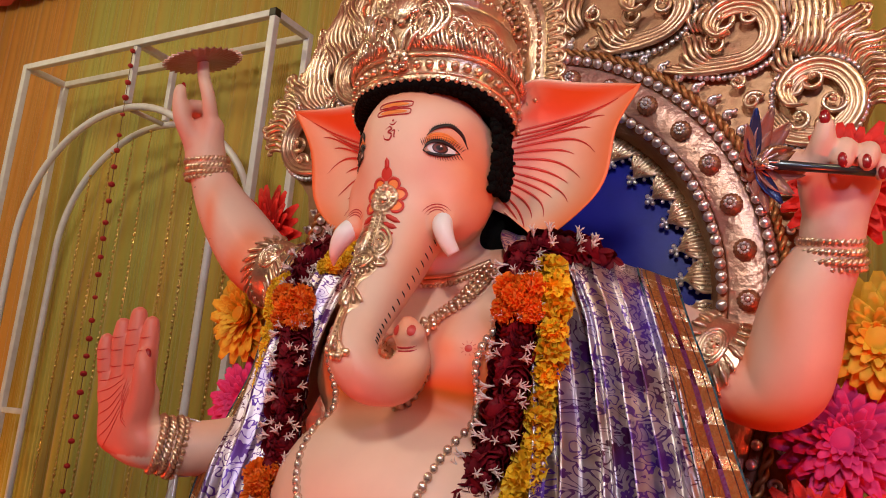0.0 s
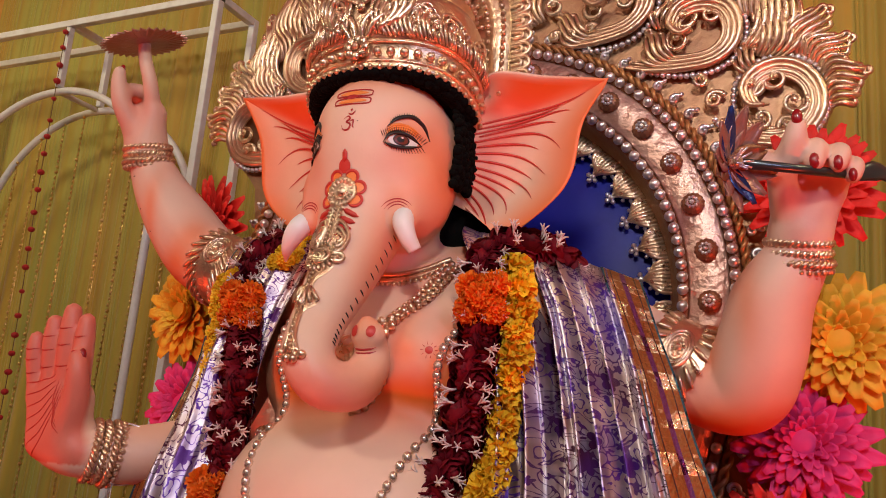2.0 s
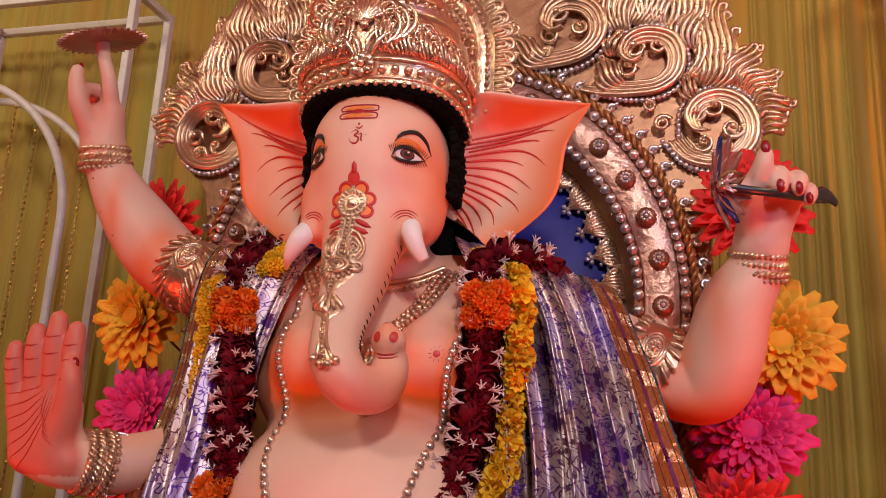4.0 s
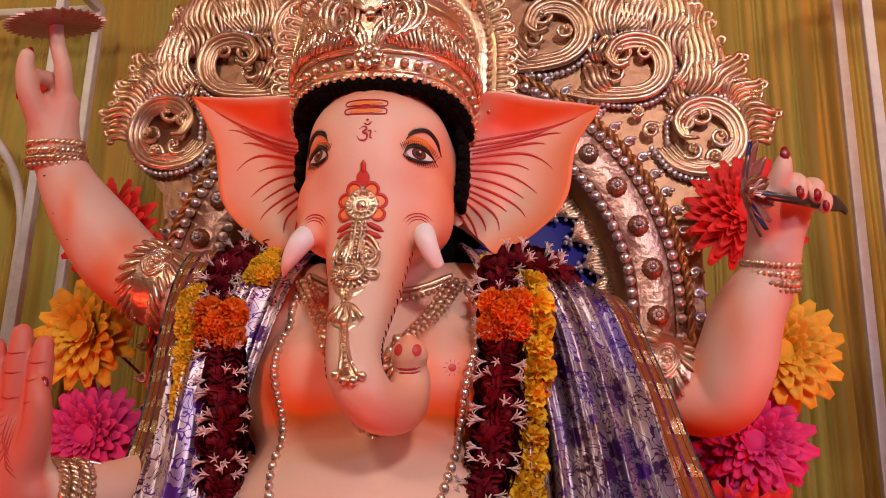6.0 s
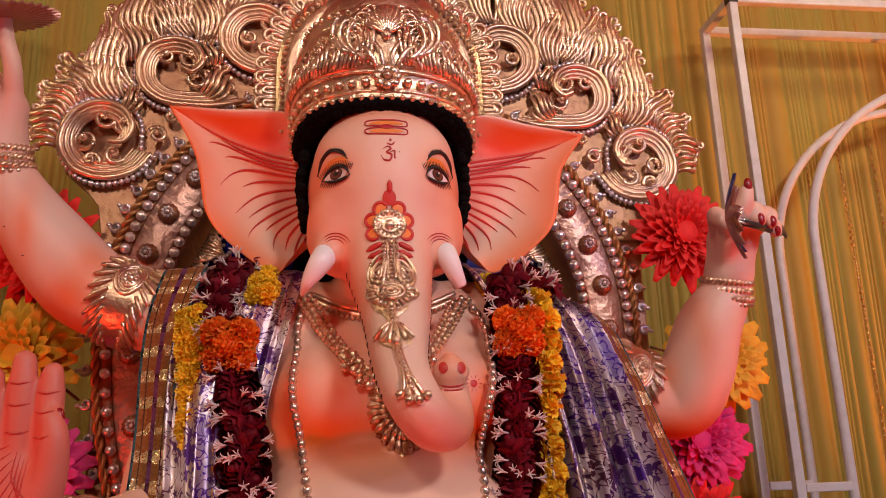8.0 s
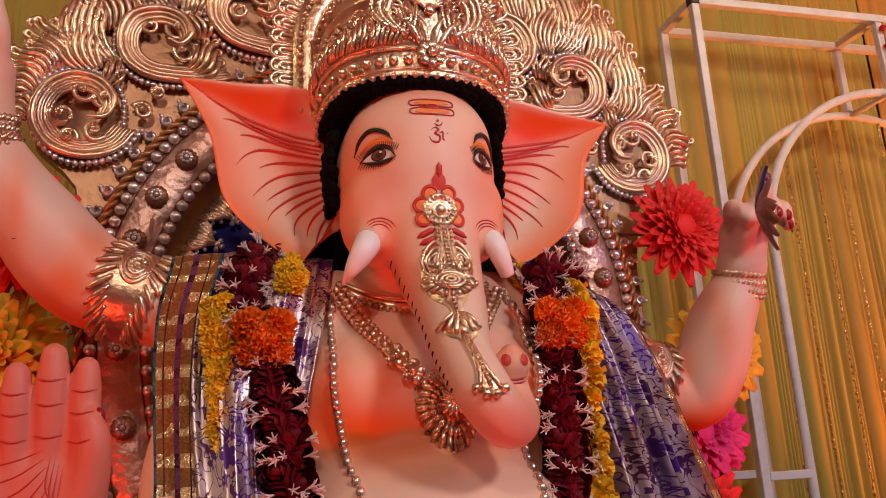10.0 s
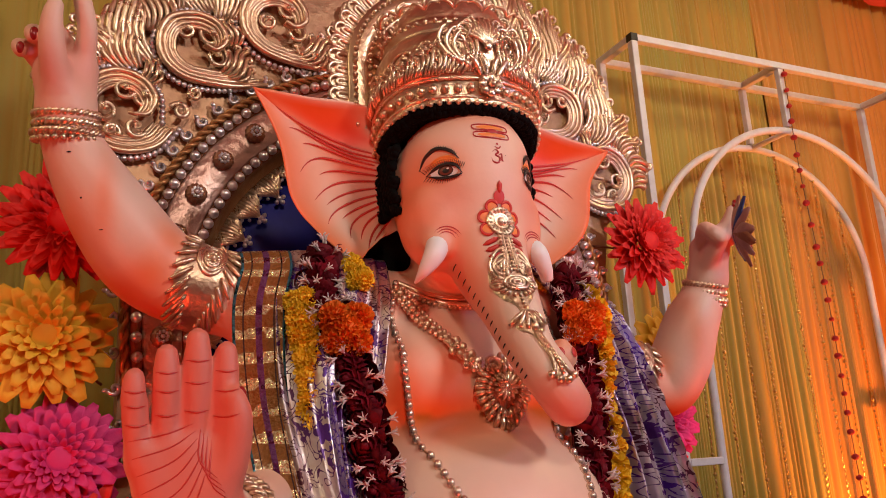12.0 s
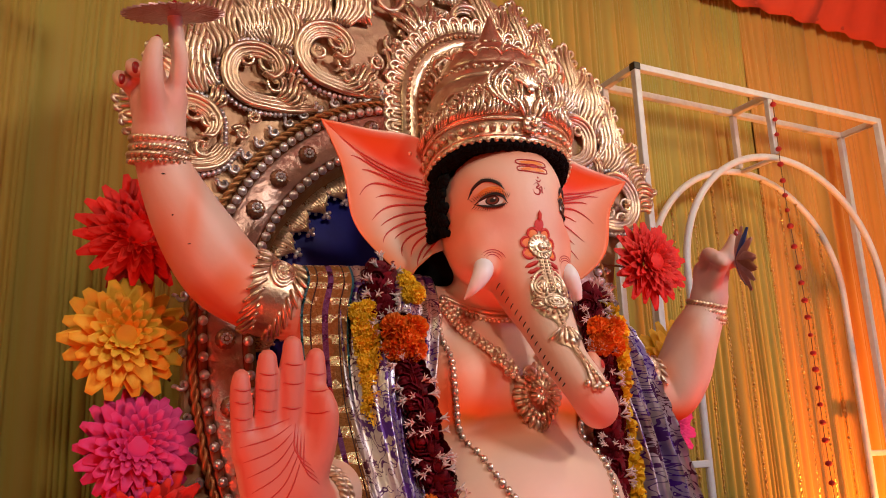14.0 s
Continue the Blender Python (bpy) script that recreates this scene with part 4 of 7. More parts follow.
throne = thing("throne_back", "gilded carved throne back with a round arch behind the idol", "throne", at=(0, 2.1, 0.862))
half = [(0.0, 3.20), (0.25, 3.15), (0.42, 3.06), (0.55, 2.98), (0.65, 2.88), (0.69, 2.79), (0.735, 2.735), (0.79, 2.72), (0.81, 2.66), (0.845, 2.60), (0.89, 2.53), (0.925, 2.47), (0.93, 2.41), (0.905, 2.35), (0.89, 2.29), (0.845, 2.245), (0.80, 2.22), (0.77, 2.05), (0.775, 1.6), (0.77, 1.2), (0.75, 0.865)]
outline = [(0.03 + x, z) for x, z in half] + [(0.03 - x, z + (0.03 if z > 2.2 else 0)) for x, z in half[::-1][:-1]]


def rim_at(deg):
    """Where the plate's outline is met from the arch's middle."""
    c = np.array((0.01, CZ))
    d = np.array((math.cos(math.radians(deg)), math.sin(math.radians(deg))))
    best = 0.0
    for a, b in zip(outline, outline[1:] + outline[:1]):
        a, e = np.array(a) - c, np.array(b) - np.array(a)
        k = d[0] * e[1] - d[1] * e[0]
        if abs(k) > 1e-9:
            far, u = (a[0] * e[1] - a[1] * e[0]) / k, (a[0] * d[1] - a[1] * d[0]) / k
            if 0 <= u <= 1:
                best = max(best, far)
    return c + d * best


def opening(deg, y):
    p = ring_place(0.585, deg, y)
    return p if -35 <= deg <= 215 else np.array((0.01 + 0.479 * math.cos(math.radians(deg)) / math.cos(math.radians(35)), y, 1.377))


g = []
for deg in np.linspace(-90, 270, 241):
    (x, z), q = rim_at(deg), opening(deg, 0.0)
    skew = 0.028 * x
    g.append([(q[0], 2.16 + 0.025 * q[0], q[2]), (q[0], 2.102 + 0.025 * q[0], q[2]), (x - 0.006 * math.cos(math.radians(deg)), 2.102 + skew, z - 0.006 * math.sin(math.radians(deg))), (x, 2.110 + skew, z), (x, 2.16 + skew, z), (q[0], 2.16 + 0.025 * q[0], q[2])])
part("back_plate", [sheet(g)], PLATEGOLD, throne, smooth=False)


def band(r0, r1, y0, y1, n=100, a0=-35, a1=215):
    """A raised ring of the arch, from radius r0 to r1, its face at y0 and its back at y1."""
    g = np.array([[ring_place(r, a, y) for r, y in ((r0, y1), (r0, y0 + 0.004), (r0 + 0.004, y0), (r1 - 0.004, y0), (r1, y0 + 0.004), (r1, y1))] for a in np.linspace(a0, a1, n)])
    return sheet(g)


part("knob_band", [band(0.605, 0.700, 2.062, 2.099)], PINKPLATE, throne, "crinkled pink-gold foil band")
part("inner_rim", [band(0.575, 0.604, 2.066, 2.099)], COPPER, throne)
part("outer_rim", [band(0.701, 0.728, 2.066, 2.099)], COPPER, throne)
rope = []
for s in (0, 1):
    p = np.array([ring_place(0.742 + 0.007 * math.cos(k * 0.9 + math.pi * s), -35 + 250 * k / 420, 2.070 + 0.007 * math.sin(k * 0.9 + math.pi * s)) for k in range(421)])
    rope.append(tube(p, 0.0068, 6))
part("rope_moulding", rope, surface("amber_copper_paint", (0.46, 0.21, 0.08), 0.4, metal=0.6, vary=0.2, scale=30), throne)
part("reveal", [sheet(np.array([[ring_place(r, a, y) for r, y in ((0.578, 2.068), (0.574, 2.076), (0.562, 2.110), (0.556, 2.118), (0.546, 2.152))] for a in np.linspace(-35, 215, 100)]))], surface("bronze_reveal_paint", (0.26, 0.12, 0.05), 0.45, metal=0.6, vary=0.25, scale=20, bump=0.25, bump_scale=60), throne, "dark bronze splayed reveal of the arch")
part("blue_panel", [band(0.02, 0.584, 2.154, 2.157, 60, 0, 360)], BLUE, throne, "royal blue satin panel inside the arch")

PEARL = bead_mesh("pearl", 0.0142, SILVER, 10, 7)
PEARLS = bead_mesh("pearl_small", 0.0085, SILVER, 8, 6)
BASE = Vector(throne.location)
for k in range(94):
    bead("pearl", PEARL, throne, Vector(ring_place(0.7145, -33 + 246 * k / 93, 2.055)) - BASE)
for k in range(80):
    bead("pearl", PEARL, throne, Vector(ring_place(0.590, -33 + 246 * k / 79, 2.055)) - BASE)

# ribbed knobs with a silver daisy
pieces = []
prof = [(0.026, 0.0), (0.027, -0.008), (0.024, -0.016), (0.016, -0.022), (0.0, -0.024)]
g = np.array([[((r * (1 + 0.10 * abs(math.sin(7 * a)))) * math.cos(a), y, (r * (1 + 0.10 * abs(math.sin(7 * a)))) * math.sin(a)) for a in np.linspace(0, 2 * math.pi, 43)] for r, y in prof])
pieces.append((*sheet(g[:, ::-1]), 0))
for k in range(9):
    a = 2 * math.pi * k / 9
    pieces.append((*ball((0.0125 * math.cos(a), -0.0245, 0.0125 * math.sin(a)), (0.0048, 0.0045, 0.0048), 7, 5), 1))
pieces.append((*ball((0, -0.028, 0), (0.0062, 0.005, 0.0062), 8, 6), 1))
KNOB = mesh_of("knob", pieces, [COPPER, SILVER])
for k in range(23):
    bead("knob", KNOB, throne, Vector(ring_place(0.654, -2 - 10.9 * 3 + 10.9 * k + 1.0, 2.061)) - BASE)

# curled studs outside the rope
pieces = []
sp = np.array([(0.016 * (1 - s) * math.cos(7 * s) - 0.002, -0.006 - 0.012 * s, 0.016 * (1 - s) * math.sin(7 * s)) for s in np.linspace(0, 0.93, 22)])
pieces.append(tube(sp, np.linspace(0.0055, 0.0075, 22), 6))
pieces.append(ball((0.02, -0.006, 0), (0.008, 0.006, 0.006), 8, 5))
STUD = mesh_of("curl_stud", pieces, [SILVER])
for k in range(56):
    d = -32 + 244 * k / 55
    bead("curl_stud", STUD, throne, Vector(ring_place(0.770, d, 2.090)) - BASE, Matrix.Rotation(-math.radians(d), 4, "Y"))

# palmettes with beaded tips that fringe the inside of the arch
pieces = []
for k in range(-4, 5):
    f = k / 4
    p = [(0.006, -0.004, f * 0.043), (-0.018, -0.018, f * 0.041), (-0.040 - 0.012 * (1 - abs(f)), -0.020, f * 0.026), (-0.048 - 0.022 * (1 - abs(f)), -0.010, f * 0.012)]
    q = spline(p, 4)
    pieces.append((*tube(q, 0.0058 * np.interp(np.linspace(0, 1, len(q)), (0, 0.5, 1), (0.9, 1.0, 0.55)), 6), 0))
for s in (-1, 1):
    c = [(-0.018 + 0.010 * math.cos(b) * r, -0.022, s * 0.030 + 0.010 * math.sin(b) * r) for b, r in zip(np.linspace(0, 6.6, 16), np.linspace(1, 0.3, 16))]
    pieces.append((*tube(c, 0.0035, 5), 0))
for x, z, r in ((-0.070, 0.0, 0.0085), (-0.084, 0.0, 0.0075), (-0.074, 0.013, 0.007), (-0.074, -0.013, 0.007), (-0.050, 0.026, 0.0055), (-0.050, -0.026, 0.0055), (-0.034, 0.040, 0.0055), (-0.034, -0.040, 0.0055)):
    pieces.append((*ball((x, -0.010, z), r, 8, 6), 1))
TIP = mesh_of("fringe_leaf", pieces, [BRIGHT, SILVER])
for k in range(26):
    d = -33 + 246 * k / 25
    bead("fringe_leaf", TIP, throne, Vector(ring_place(0.548, d, 2.142)) - BASE, Matrix.Rotation(-math.radians(d), 4, "Y"))


def deep(x):
    return 2.098 + 0.03 * x


def spiral(cx, cz, r, start, turns, way, width, rows=3, lift=0.03, tail=None):
    """Parallel gilded ridges winding into a scroll."""
    out = []
    for q in range(rows):
        pts, rad = [], []
        if tail is not None:
            for s in np.linspace(0, 0.9, 8):
                a = math.radians(start)
                ex, ez = cx + (r - q * width * 1.15) * math.cos(a), cz + (r - q * width * 1.15) * math.sin(a)
                pts.append((tail[0] + (ex - tail[0]) * s, tail[1] + (ez - tail[1]) * s, 0.5))
                rad.append(width * (0.3 + 0.6 * s))
        for s in np.linspace(0, 1, 54):
            a = math.radians(start) + way * turns * 2 * math.pi * s
            rr = (r - q * width * 1.15 * (1 - 0.75 * s)) * (1 - 0.78 * s ** 0.9)
            pts.append((cx + rr * math.cos(a), cz + rr * math.sin(a), s))
            rad.append(width * (0.85 - 0.5 * s) * (1.0, 0.7, 0.75, 0.6)[q])
        p = np.array([(x, deep(x) - lift * (0.45 + 0.55 * s) + 0.006 * q, z) for x, z, s in pts])
        out.append(tube(p, rad, 7))
    out.append(ball((cx, deep(cx) - lift, cz), min(0.014, r * 0.24), 10, 7))
    return out


def flame(root, tip, n, wide, bend, hook, lift=0.034):
    """An acanthus lobe: ridges side by side, flowing in an S from root to tip, their ends rolled over."""
    r, e = np.array(root), np.array(tip)
    L = np.linalg.norm(e - r)
    d = (e - r) / L
    m = np.array((-d[1], d[0]))
    out = []
    for k in range(n):
        f = (k / (n - 1) - 0.5) * 2
        reach = 1.0 - 0.34 * abs(f) ** 1.5 + random.uniform(-0.03, 0.03)
        pts = []
        for s in np.linspace(0, 1, 13):
            u = s * reach
            across = wide * 0.5 * f * (0.45 + 0.75 * math.sin(math.pi * min(1.0, 0.08 + 0.72 * u)))
            w = bend * L * math.sin(2 * math.pi * u * 0.85) + across
            p = r + d * L * u + m * w
            pts.append((p[0], deep(p[0]) - 0.006 - lift * math.sin(math.pi * (0.12 + 0.72 * s)) * (1 - 0.25 * abs(f)), p[1]))
        # the rolled end
        (x0, _, z0), (x1, y1, z1) = pts[-2], pts[-1]
        a = math.atan2(z1 - z0, x1 - x0)
        side = hook * (1 if f >= -0.2 else -1)
        st = wide * 0.075
        for q in range(7):
            a += side * 0.62
            x1, z1 = x1 + math.cos(a) * st, z1 + math.sin(a) * st
            pts.append((x1, y1 - 0.004 * math.sin(math.pi * q / 6), z1))
        rad = wide / n * 0.62 * np.interp(np.linspace(0, 1, len(pts)), (0, 0.3, 0.7, 1), (0.7, 1.0, 0.95, 0.5))
        out.append(tube(pts, rad, 6))
    return out


def swirl(centre, path, rows, step, width, lift=0.045):
    """A ribbon of parallel ridges that sweeps in along the path and winds round the centre."""
    c = np.array(centre)
    p = spline(path, 7)
    out = []
    for q in range(rows):
        k = 1 - step * q
        g = c + (p - c) * k
        s = np.linspace(0, 1, len(g))
        z = [(x, deep(x) - 0.006 - lift * (0.30 + 0.70 * u) * (1 - 0.07 * q), y) for (x, y), u in zip(g, s)]
        out.append(tube(z, width * (1.25, 0.62, 0.95, 0.6, 0.9, 0.6, 0.75)[q] * np.interp(s, (0, 0.15, 0.8, 1), (0.55, 1, 0.95, 0.6)), 7))
    return out


def pearl_run(pts, n):
    p = spline(pts, 30)
    d = np.r_[0, np.cumsum(np.linalg.norm(np.diff(p, axis=0), axis=1))]
    for s in np.linspace(0, d[-1], n):
        x, z = np.interp(s, d, p[:, 0]), np.interp(s, d, p[:, 1])
        bead("pearl", PEARLS, throne, Vector((x, deep(x) - 0.018, z)) - BASE)


def carved(name, pieces, mat, sub):
    """A carved part whose further ridges or blades are parts of it."""
    ob = part(name, [pieces[0]], mat, throne)
    for q in pieces[1:]:
        part(sub, [q], mat, ob)
    return ob


random.seed(11)
for sx in (1, -1):
    up = 0.0 if sx > 0 else 0.03

    def X(x):
        return 0.03 + sx * x

    def A(deg):
        return deg if sx > 0 else 180 - deg

    def P(*pts):
        return [(X(x), z + up) for x, z in pts]

    # the three scrolls of a wing, from its outer lobe to the centre, each with curled heads inside
    carved("scroll", swirl((X(0.79), 2.385 + up), P((0.655, 2.345), (0.70, 2.29), (0.775, 2.268), (0.85, 2.288), (0.893, 2.345), (0.892, 2.41), (0.855, 2.465), (0.795, 2.488), (0.735, 2.468), (0.705, 2.42), (0.722, 2.372), (0.76, 2.365)), 7, 0.062, 0.0078, 0.042), GOLD, "ridge")
    carved("scroll", swirl((X(0.59), 2.60 + up), P((0.40, 2.515), (0.47, 2.497), (0.55, 2.492), (0.635, 2.502), (0.688, 2.545), (0.70, 2.61), (0.672, 2.668), (0.605, 2.69), (0.545, 2.67), (0.522, 2.62), (0.548, 2.585), (0.58, 2.595)), 7, 0.062, 0.0082, 0.052), GOLD, "ridge")
    carved("scroll", swirl((X(0.36), 2.71 + up), P((0.18, 2.60), (0.25, 2.592), (0.33, 2.597), (0.415, 2.62), (0.468, 2.675), (0.472, 2.745), (0.43, 2.80), (0.36, 2.815), (0.305, 2.785), (0.288, 2.73), (0.318, 2.70), (0.35, 2.71)), 7, 0.062, 0.0082, 0.052), GOLD, "ridge")
    carved("scroll", spiral(X(0.16), 2.97 + up, 0.11, A(-60), 1.3, sx, 0.016, 3, 0.045), GOLD, "ridge")
    for cx, cz, r, st, way in ((0.728, 2.425, 0.034, 60, -1), (0.785, 2.440, 0.030, 150, 1), (0.828, 2.375, 0.034, 30, -1), (0.752, 2.335, 0.028, 200, 1), (0.812, 2.318, 0.022, 200, -1), (0.556, 2.640, 0.038, 70, -1), (0.545, 2.575, 0.034, 120, 1), (0.625, 2.640, 0.026, 90, -1),
                               (0.330, 2.765, 0.036, 70, -1), (0.315, 2.695, 0.032, 120, 1), (0.395, 2.715, 0.026, 60, -1), (0.640, 2.395, 0.028, 30, 1), (0.600, 2.452, 0.020, 90, -1), (0.205, 2.625, 0.020, 40, 1), (0.255, 2.628, 0.020, 40, 1), (0.305, 2.640, 0.018, 40, 1), (0.20, 2.72, 0.032, 90, 1), (0.13, 2.80, 0.036, 60, -1)):
        part("curl", spiral(X(cx), cz + up, r, A(st), 1.25, way * sx, 0.0095, 2, 0.046), BRIGHT, throne)
    pearl_run(P((0.684, 2.36), (0.690, 2.44), (0.735, 2.492), (0.803, 2.508), (0.874, 2.477), (0.908, 2.406), (0.893, 2.325), (0.842, 2.265), (0.774, 2.249), (0.695, 2.275), (0.640, 2.345)), 50)
    pearl_run(P((0.522, 2.690), (0.608, 2.714), (0.682, 2.682), (0.716, 2.606), (0.700, 2.532), (0.640, 2.484), (0.545, 2.476), (0.445, 2.500)), 40)
    pearl_run(P((0.323, 2.828), (0.392, 2.830), (0.459, 2.787), (0.490, 2.701), (0.456, 2.627), (0.383, 2.583), (0.25, 2.574), (0.15, 2.585)), 38)
    # acanthus lobes, flowing out of the scrolls to the silhouette
    for x0, z0, x1, z1, n, w, b, h in ((0.905, 2.375, 0.968, 2.400, 4, 0.055, 0.10, 1), (0.895, 2.43, 0.985, 2.462, 5, 0.070, 0.14, 1), (0.865, 2.485, 0.940, 2.555, 6, 0.075, 0.14, 1), (0.82, 2.515, 0.885, 2.640, 6, 0.080, 0.12, 1), (0.765, 2.505, 0.820, 2.655, 6, 0.080, -0.10, -1),
                                       (0.735, 2.53, 0.825, 2.775, 7, 0.095, -0.12, -1), (0.715, 2.63, 0.735, 2.780, 6, 0.080, 0.10, 1), (0.68, 2.69, 0.745, 2.880, 7, 0.095, -0.12, -1), (0.62, 2.715, 0.660, 2.905, 7, 0.090, 0.10, 1), (0.57, 2.715, 0.635, 2.985, 7, 0.095, -0.10, -1), (0.52, 2.70, 0.535, 2.93, 7, 0.090, 0.10, 1),
                                       (0.485, 2.74, 0.520, 3.045, 7, 0.095, -0.09, -1), (0.44, 2.81, 0.425, 3.03, 7, 0.090, 0.10, 1), (0.38, 2.835, 0.40, 3.115, 7, 0.095, -0.09, -1), (0.32, 2.84, 0.29, 3.08, 7, 0.090, 0.10, 1), (0.24, 2.86, 0.24, 3.17, 7, 0.095, -0.09, -1), (0.09, 3.04, 0.10, 3.20, 6, 0.09, 0.1, 1),
                                       (0.52, 2.52, 0.45, 2.60, 5, 0.060, 0.12, 1), (0.30, 2.61, 0.20, 2.68, 5, 0.060, 0.12, 1), (0.735, 2.47, 0.69, 2.54, 4, 0.040, 0.1, -1), (0.50, 2.62, 0.51, 2.70, 4, 0.045, 0.1, 1), (0.15, 2.68, 0.10, 2.80, 5, 0.06, 0.1, 1)):
        carved("acanthus_lobe", flame((X(x0), z0 + up), (X(x1), z1 + up), n, w, b * sx, -h * sx), GOLD if random.random() < 0.7 else BRIGHT, "ridge")
    # pierced ribs low on the outer lobe
    part("lobe_ridges", [tube([(X(0.79) + sx * r * math.cos(math.radians(a)), deep(0.8) - 0.014, 2.380 + up + r * math.sin(math.radians(a))) for a in np.linspace(195, 345, 30)], 0.0045, 6) for r in (0.100, 0.110, 0.119)], BRIGHT, throne)
# leaf mask at the crest's middle
part("crest_shell", [q for a in (30, 60, 90, 120, 150) for q in flame((0.03, 2.86), (0.03 + 0.16 * math.cos(math.radians(a)), 2.86 + 0.16 * math.sin(math.radians(a))), 5, 0.07, 0.05, 1 if a < 90 else -1, 0.05)] + [ball((0.03, 2.04, 2.84), (0.075, 0.05, 0.065), 18, 12)], BRIGHT, throne)

# ---- crown ----
crown = thing("crown", "tall embossed rose-gold crown on the idol's head", "crown", at=(0, 1.60, 2.24))


def crown_place(a, r, z, out=0.0):
    """a: degrees round the head, 0 at the front; the rim dips at the temples."""
    t = math.radians(a)
    x = (r + out) * math.sin(t)
    y = 1.605 - (r * 0.86 + out) * math.cos(t)
    return np.array((x, y, z + brow_arch(t) * max(0.0, 1.0 - max(0, z - 2.20) / 0.35)))


prof = [(0.196, 2.205), (0.204, 2.205), (0.207, 2.225), (0.203, 2.235), (0.205, 2.275), (0.211, 2.285), (0.207, 2.30), (0.206, 2.36), (0.200, 2.41), (0.186, 2.435), (0.172, 2.44), (0.172, 2.455), (0.18, 2.462), (0.178, 2.478), (0.158, 2.486), (0.158, 2.50), (0.152, 2.525), (0.130, 2.562), (0.095, 2.588), (0.058, 2.602), (0.046, 2.606), (0.044, 2.622), (0.030, 2.648), (0.016, 2.68), (0.003, 2.715)]
g = np.array([[crown_place(a, r, z) for a in np.linspace(0, 360, 73)] for r, z in prof])
part("crown_body", [sheet(g[:, ::-1])], GOLD, crown)
g = np.array([[crown_place(a, 0.207 - 0.012 * s, 2.285 + s * (0.085 + 0.095 * math.exp(-(a / 42) ** 2) + 0.012 * abs(math.sin(math.radians(a * 6.5)))), 0.004 + 0.006 * math.sin(math.pi * s)) for a in np.linspace(-105, 105, 85)] for s in np.linspace(0, 1, 10)])
part("tiara_plate", [sheet(g[::-1], 0.006, (0, -1, 0))], GOLD, crown)
CB = Vector(crown.location)
GBEAD = bead_mesh("gold_bead", 0.0068, BRIGHT, 8, 6)
GBEADL = bead_mesh("gold_bead_large", 0.0105, BRIGHT, 9, 7)
for k in range(46):
    bead("rim_bead", GBEAD, crown, Vector(crown_place(-135 + 270 * k / 45, 0.206, 2.213, 0.004)) - CB)
for k in range(30):
    bead("band_bead", GBEADL, crown, Vector(crown_place(-120 + 240 * k / 29, 0.204, 2.254, 0.006)) - CB)
for k in range(40):
    bead("tier_bead", GBEAD, crown, Vector(crown_place(-150 + 300 * k / 39, 0.178, 2.470, 0.004)) - CB)
for z, r in ((2.231, 0.203), (2.282, 0.207)):
    part("wire", [tube([crown_place(a, r, z, 0.003) for a in np.linspace(-150, 150, 80)], 0.0042, 6)], BRIGHT, crown)
# leafy scrolls along the tiara
random.seed(3)


def crown_leaf(a, z, lean, length, w=0.006, curl=1.4):
    pts = []
    aa, zz, d = a, z, lean
    for s in np.linspace(0, 1, 12):
        pts.append(crown_place(aa, 0.206 - 0.06 * max(0, zz - 2.29), zz, 0.010 + 0.010 * math.sin(math.pi * s)))
        aa += math.degrees(math.sin(d) * length / 12 / 0.2)
        zz += math.cos(d) * length / 12
        d += curl * 2.6 * s / 12 * (1 if lean >= 0 else -1)
    return tube(pts, w * np.interp(np.linspace(0, 1, 12), (0, 0.4, 1), (0.7, 1.0, 0.45)), 6)


def tiara_plume(sx, a, z, h, rows, w):
    """Parallel ridges that rise from the band and roll outwards at the top."""
    out = []
    for q in range(rows):
        pts, aa, zz = [], 0.0, 0.0
        for u in np.linspace(0, 1, 9):
            aa, zz = a + q * 2.5 - 4.0 * math.sin(2.6 * u) * (1 - 0.15 * q), z + h * (1 - 0.15 * q) * u
            pts.append(crown_place(sx * aa, 0.206 - 0.06 * max(0, zz - 2.29), zz, 0.009 + 0.010 * math.sin(math.pi * u)))
        turn, step = 1.9, h * 0.075
        for _ in range(9):
            turn -= 0.55
            aa, zz = aa + math.degrees(math.cos(turn) * step / 0.2), zz + math.sin(turn) * step
            pts.append(crown_place(sx * aa, 0.206 - 0.06 * max(0, zz - 2.29), zz, 0.013))
        out.append(tube(pts, w * np.interp(np.linspace(0, 1, len(pts)), (0, 0.4, 1), (0.7, 1.0, 0.55)), 6))
    return out


for sx in (-1, 1):
    for a, z, h, rows, w in ((11, 2.300, 0.125, 4, 0.0052), (25, 2.295, 0.105, 4, 0.0052), (39, 2.292, 0.088, 4, 0.0050), (53, 2.292, 0.074, 4, 0.0048), (67, 2.292, 0.064, 4, 0.0046), (81, 2.292, 0.056, 4, 0.0044), (95, 2.292, 0.052, 4, 0.0044),
                            (18, 2.292, 0.052, 3, 0.0042), (32, 2.292, 0.046, 3, 0.0042), (46, 2.292, 0.040, 3, 0.0040), (60, 2.292, 0.034, 3, 0.0038), (9, 2.395, 0.060, 3, 0.0046), (22, 2.385, 0.040, 3, 0.0042)):
        plumes = tiara_plume(sx, a, z, h, rows, w)
        leaf = part("tiara_leaf", plumes[:1], BRIGHT, crown)
        for q in plumes[1:]:
            part("ridge", [q], BRIGHT if rows == 4 else GOLD, leaf)
for a, lean in ((-5.5, -0.35), (-2.0, -0.12), (2.0, 0.12), (5.5, 0.35)):
    part("centre_leaf", [crown_leaf(a, 2.288, lean, 0.105, 0.0068, 1.2)], BRIGHT, crown)
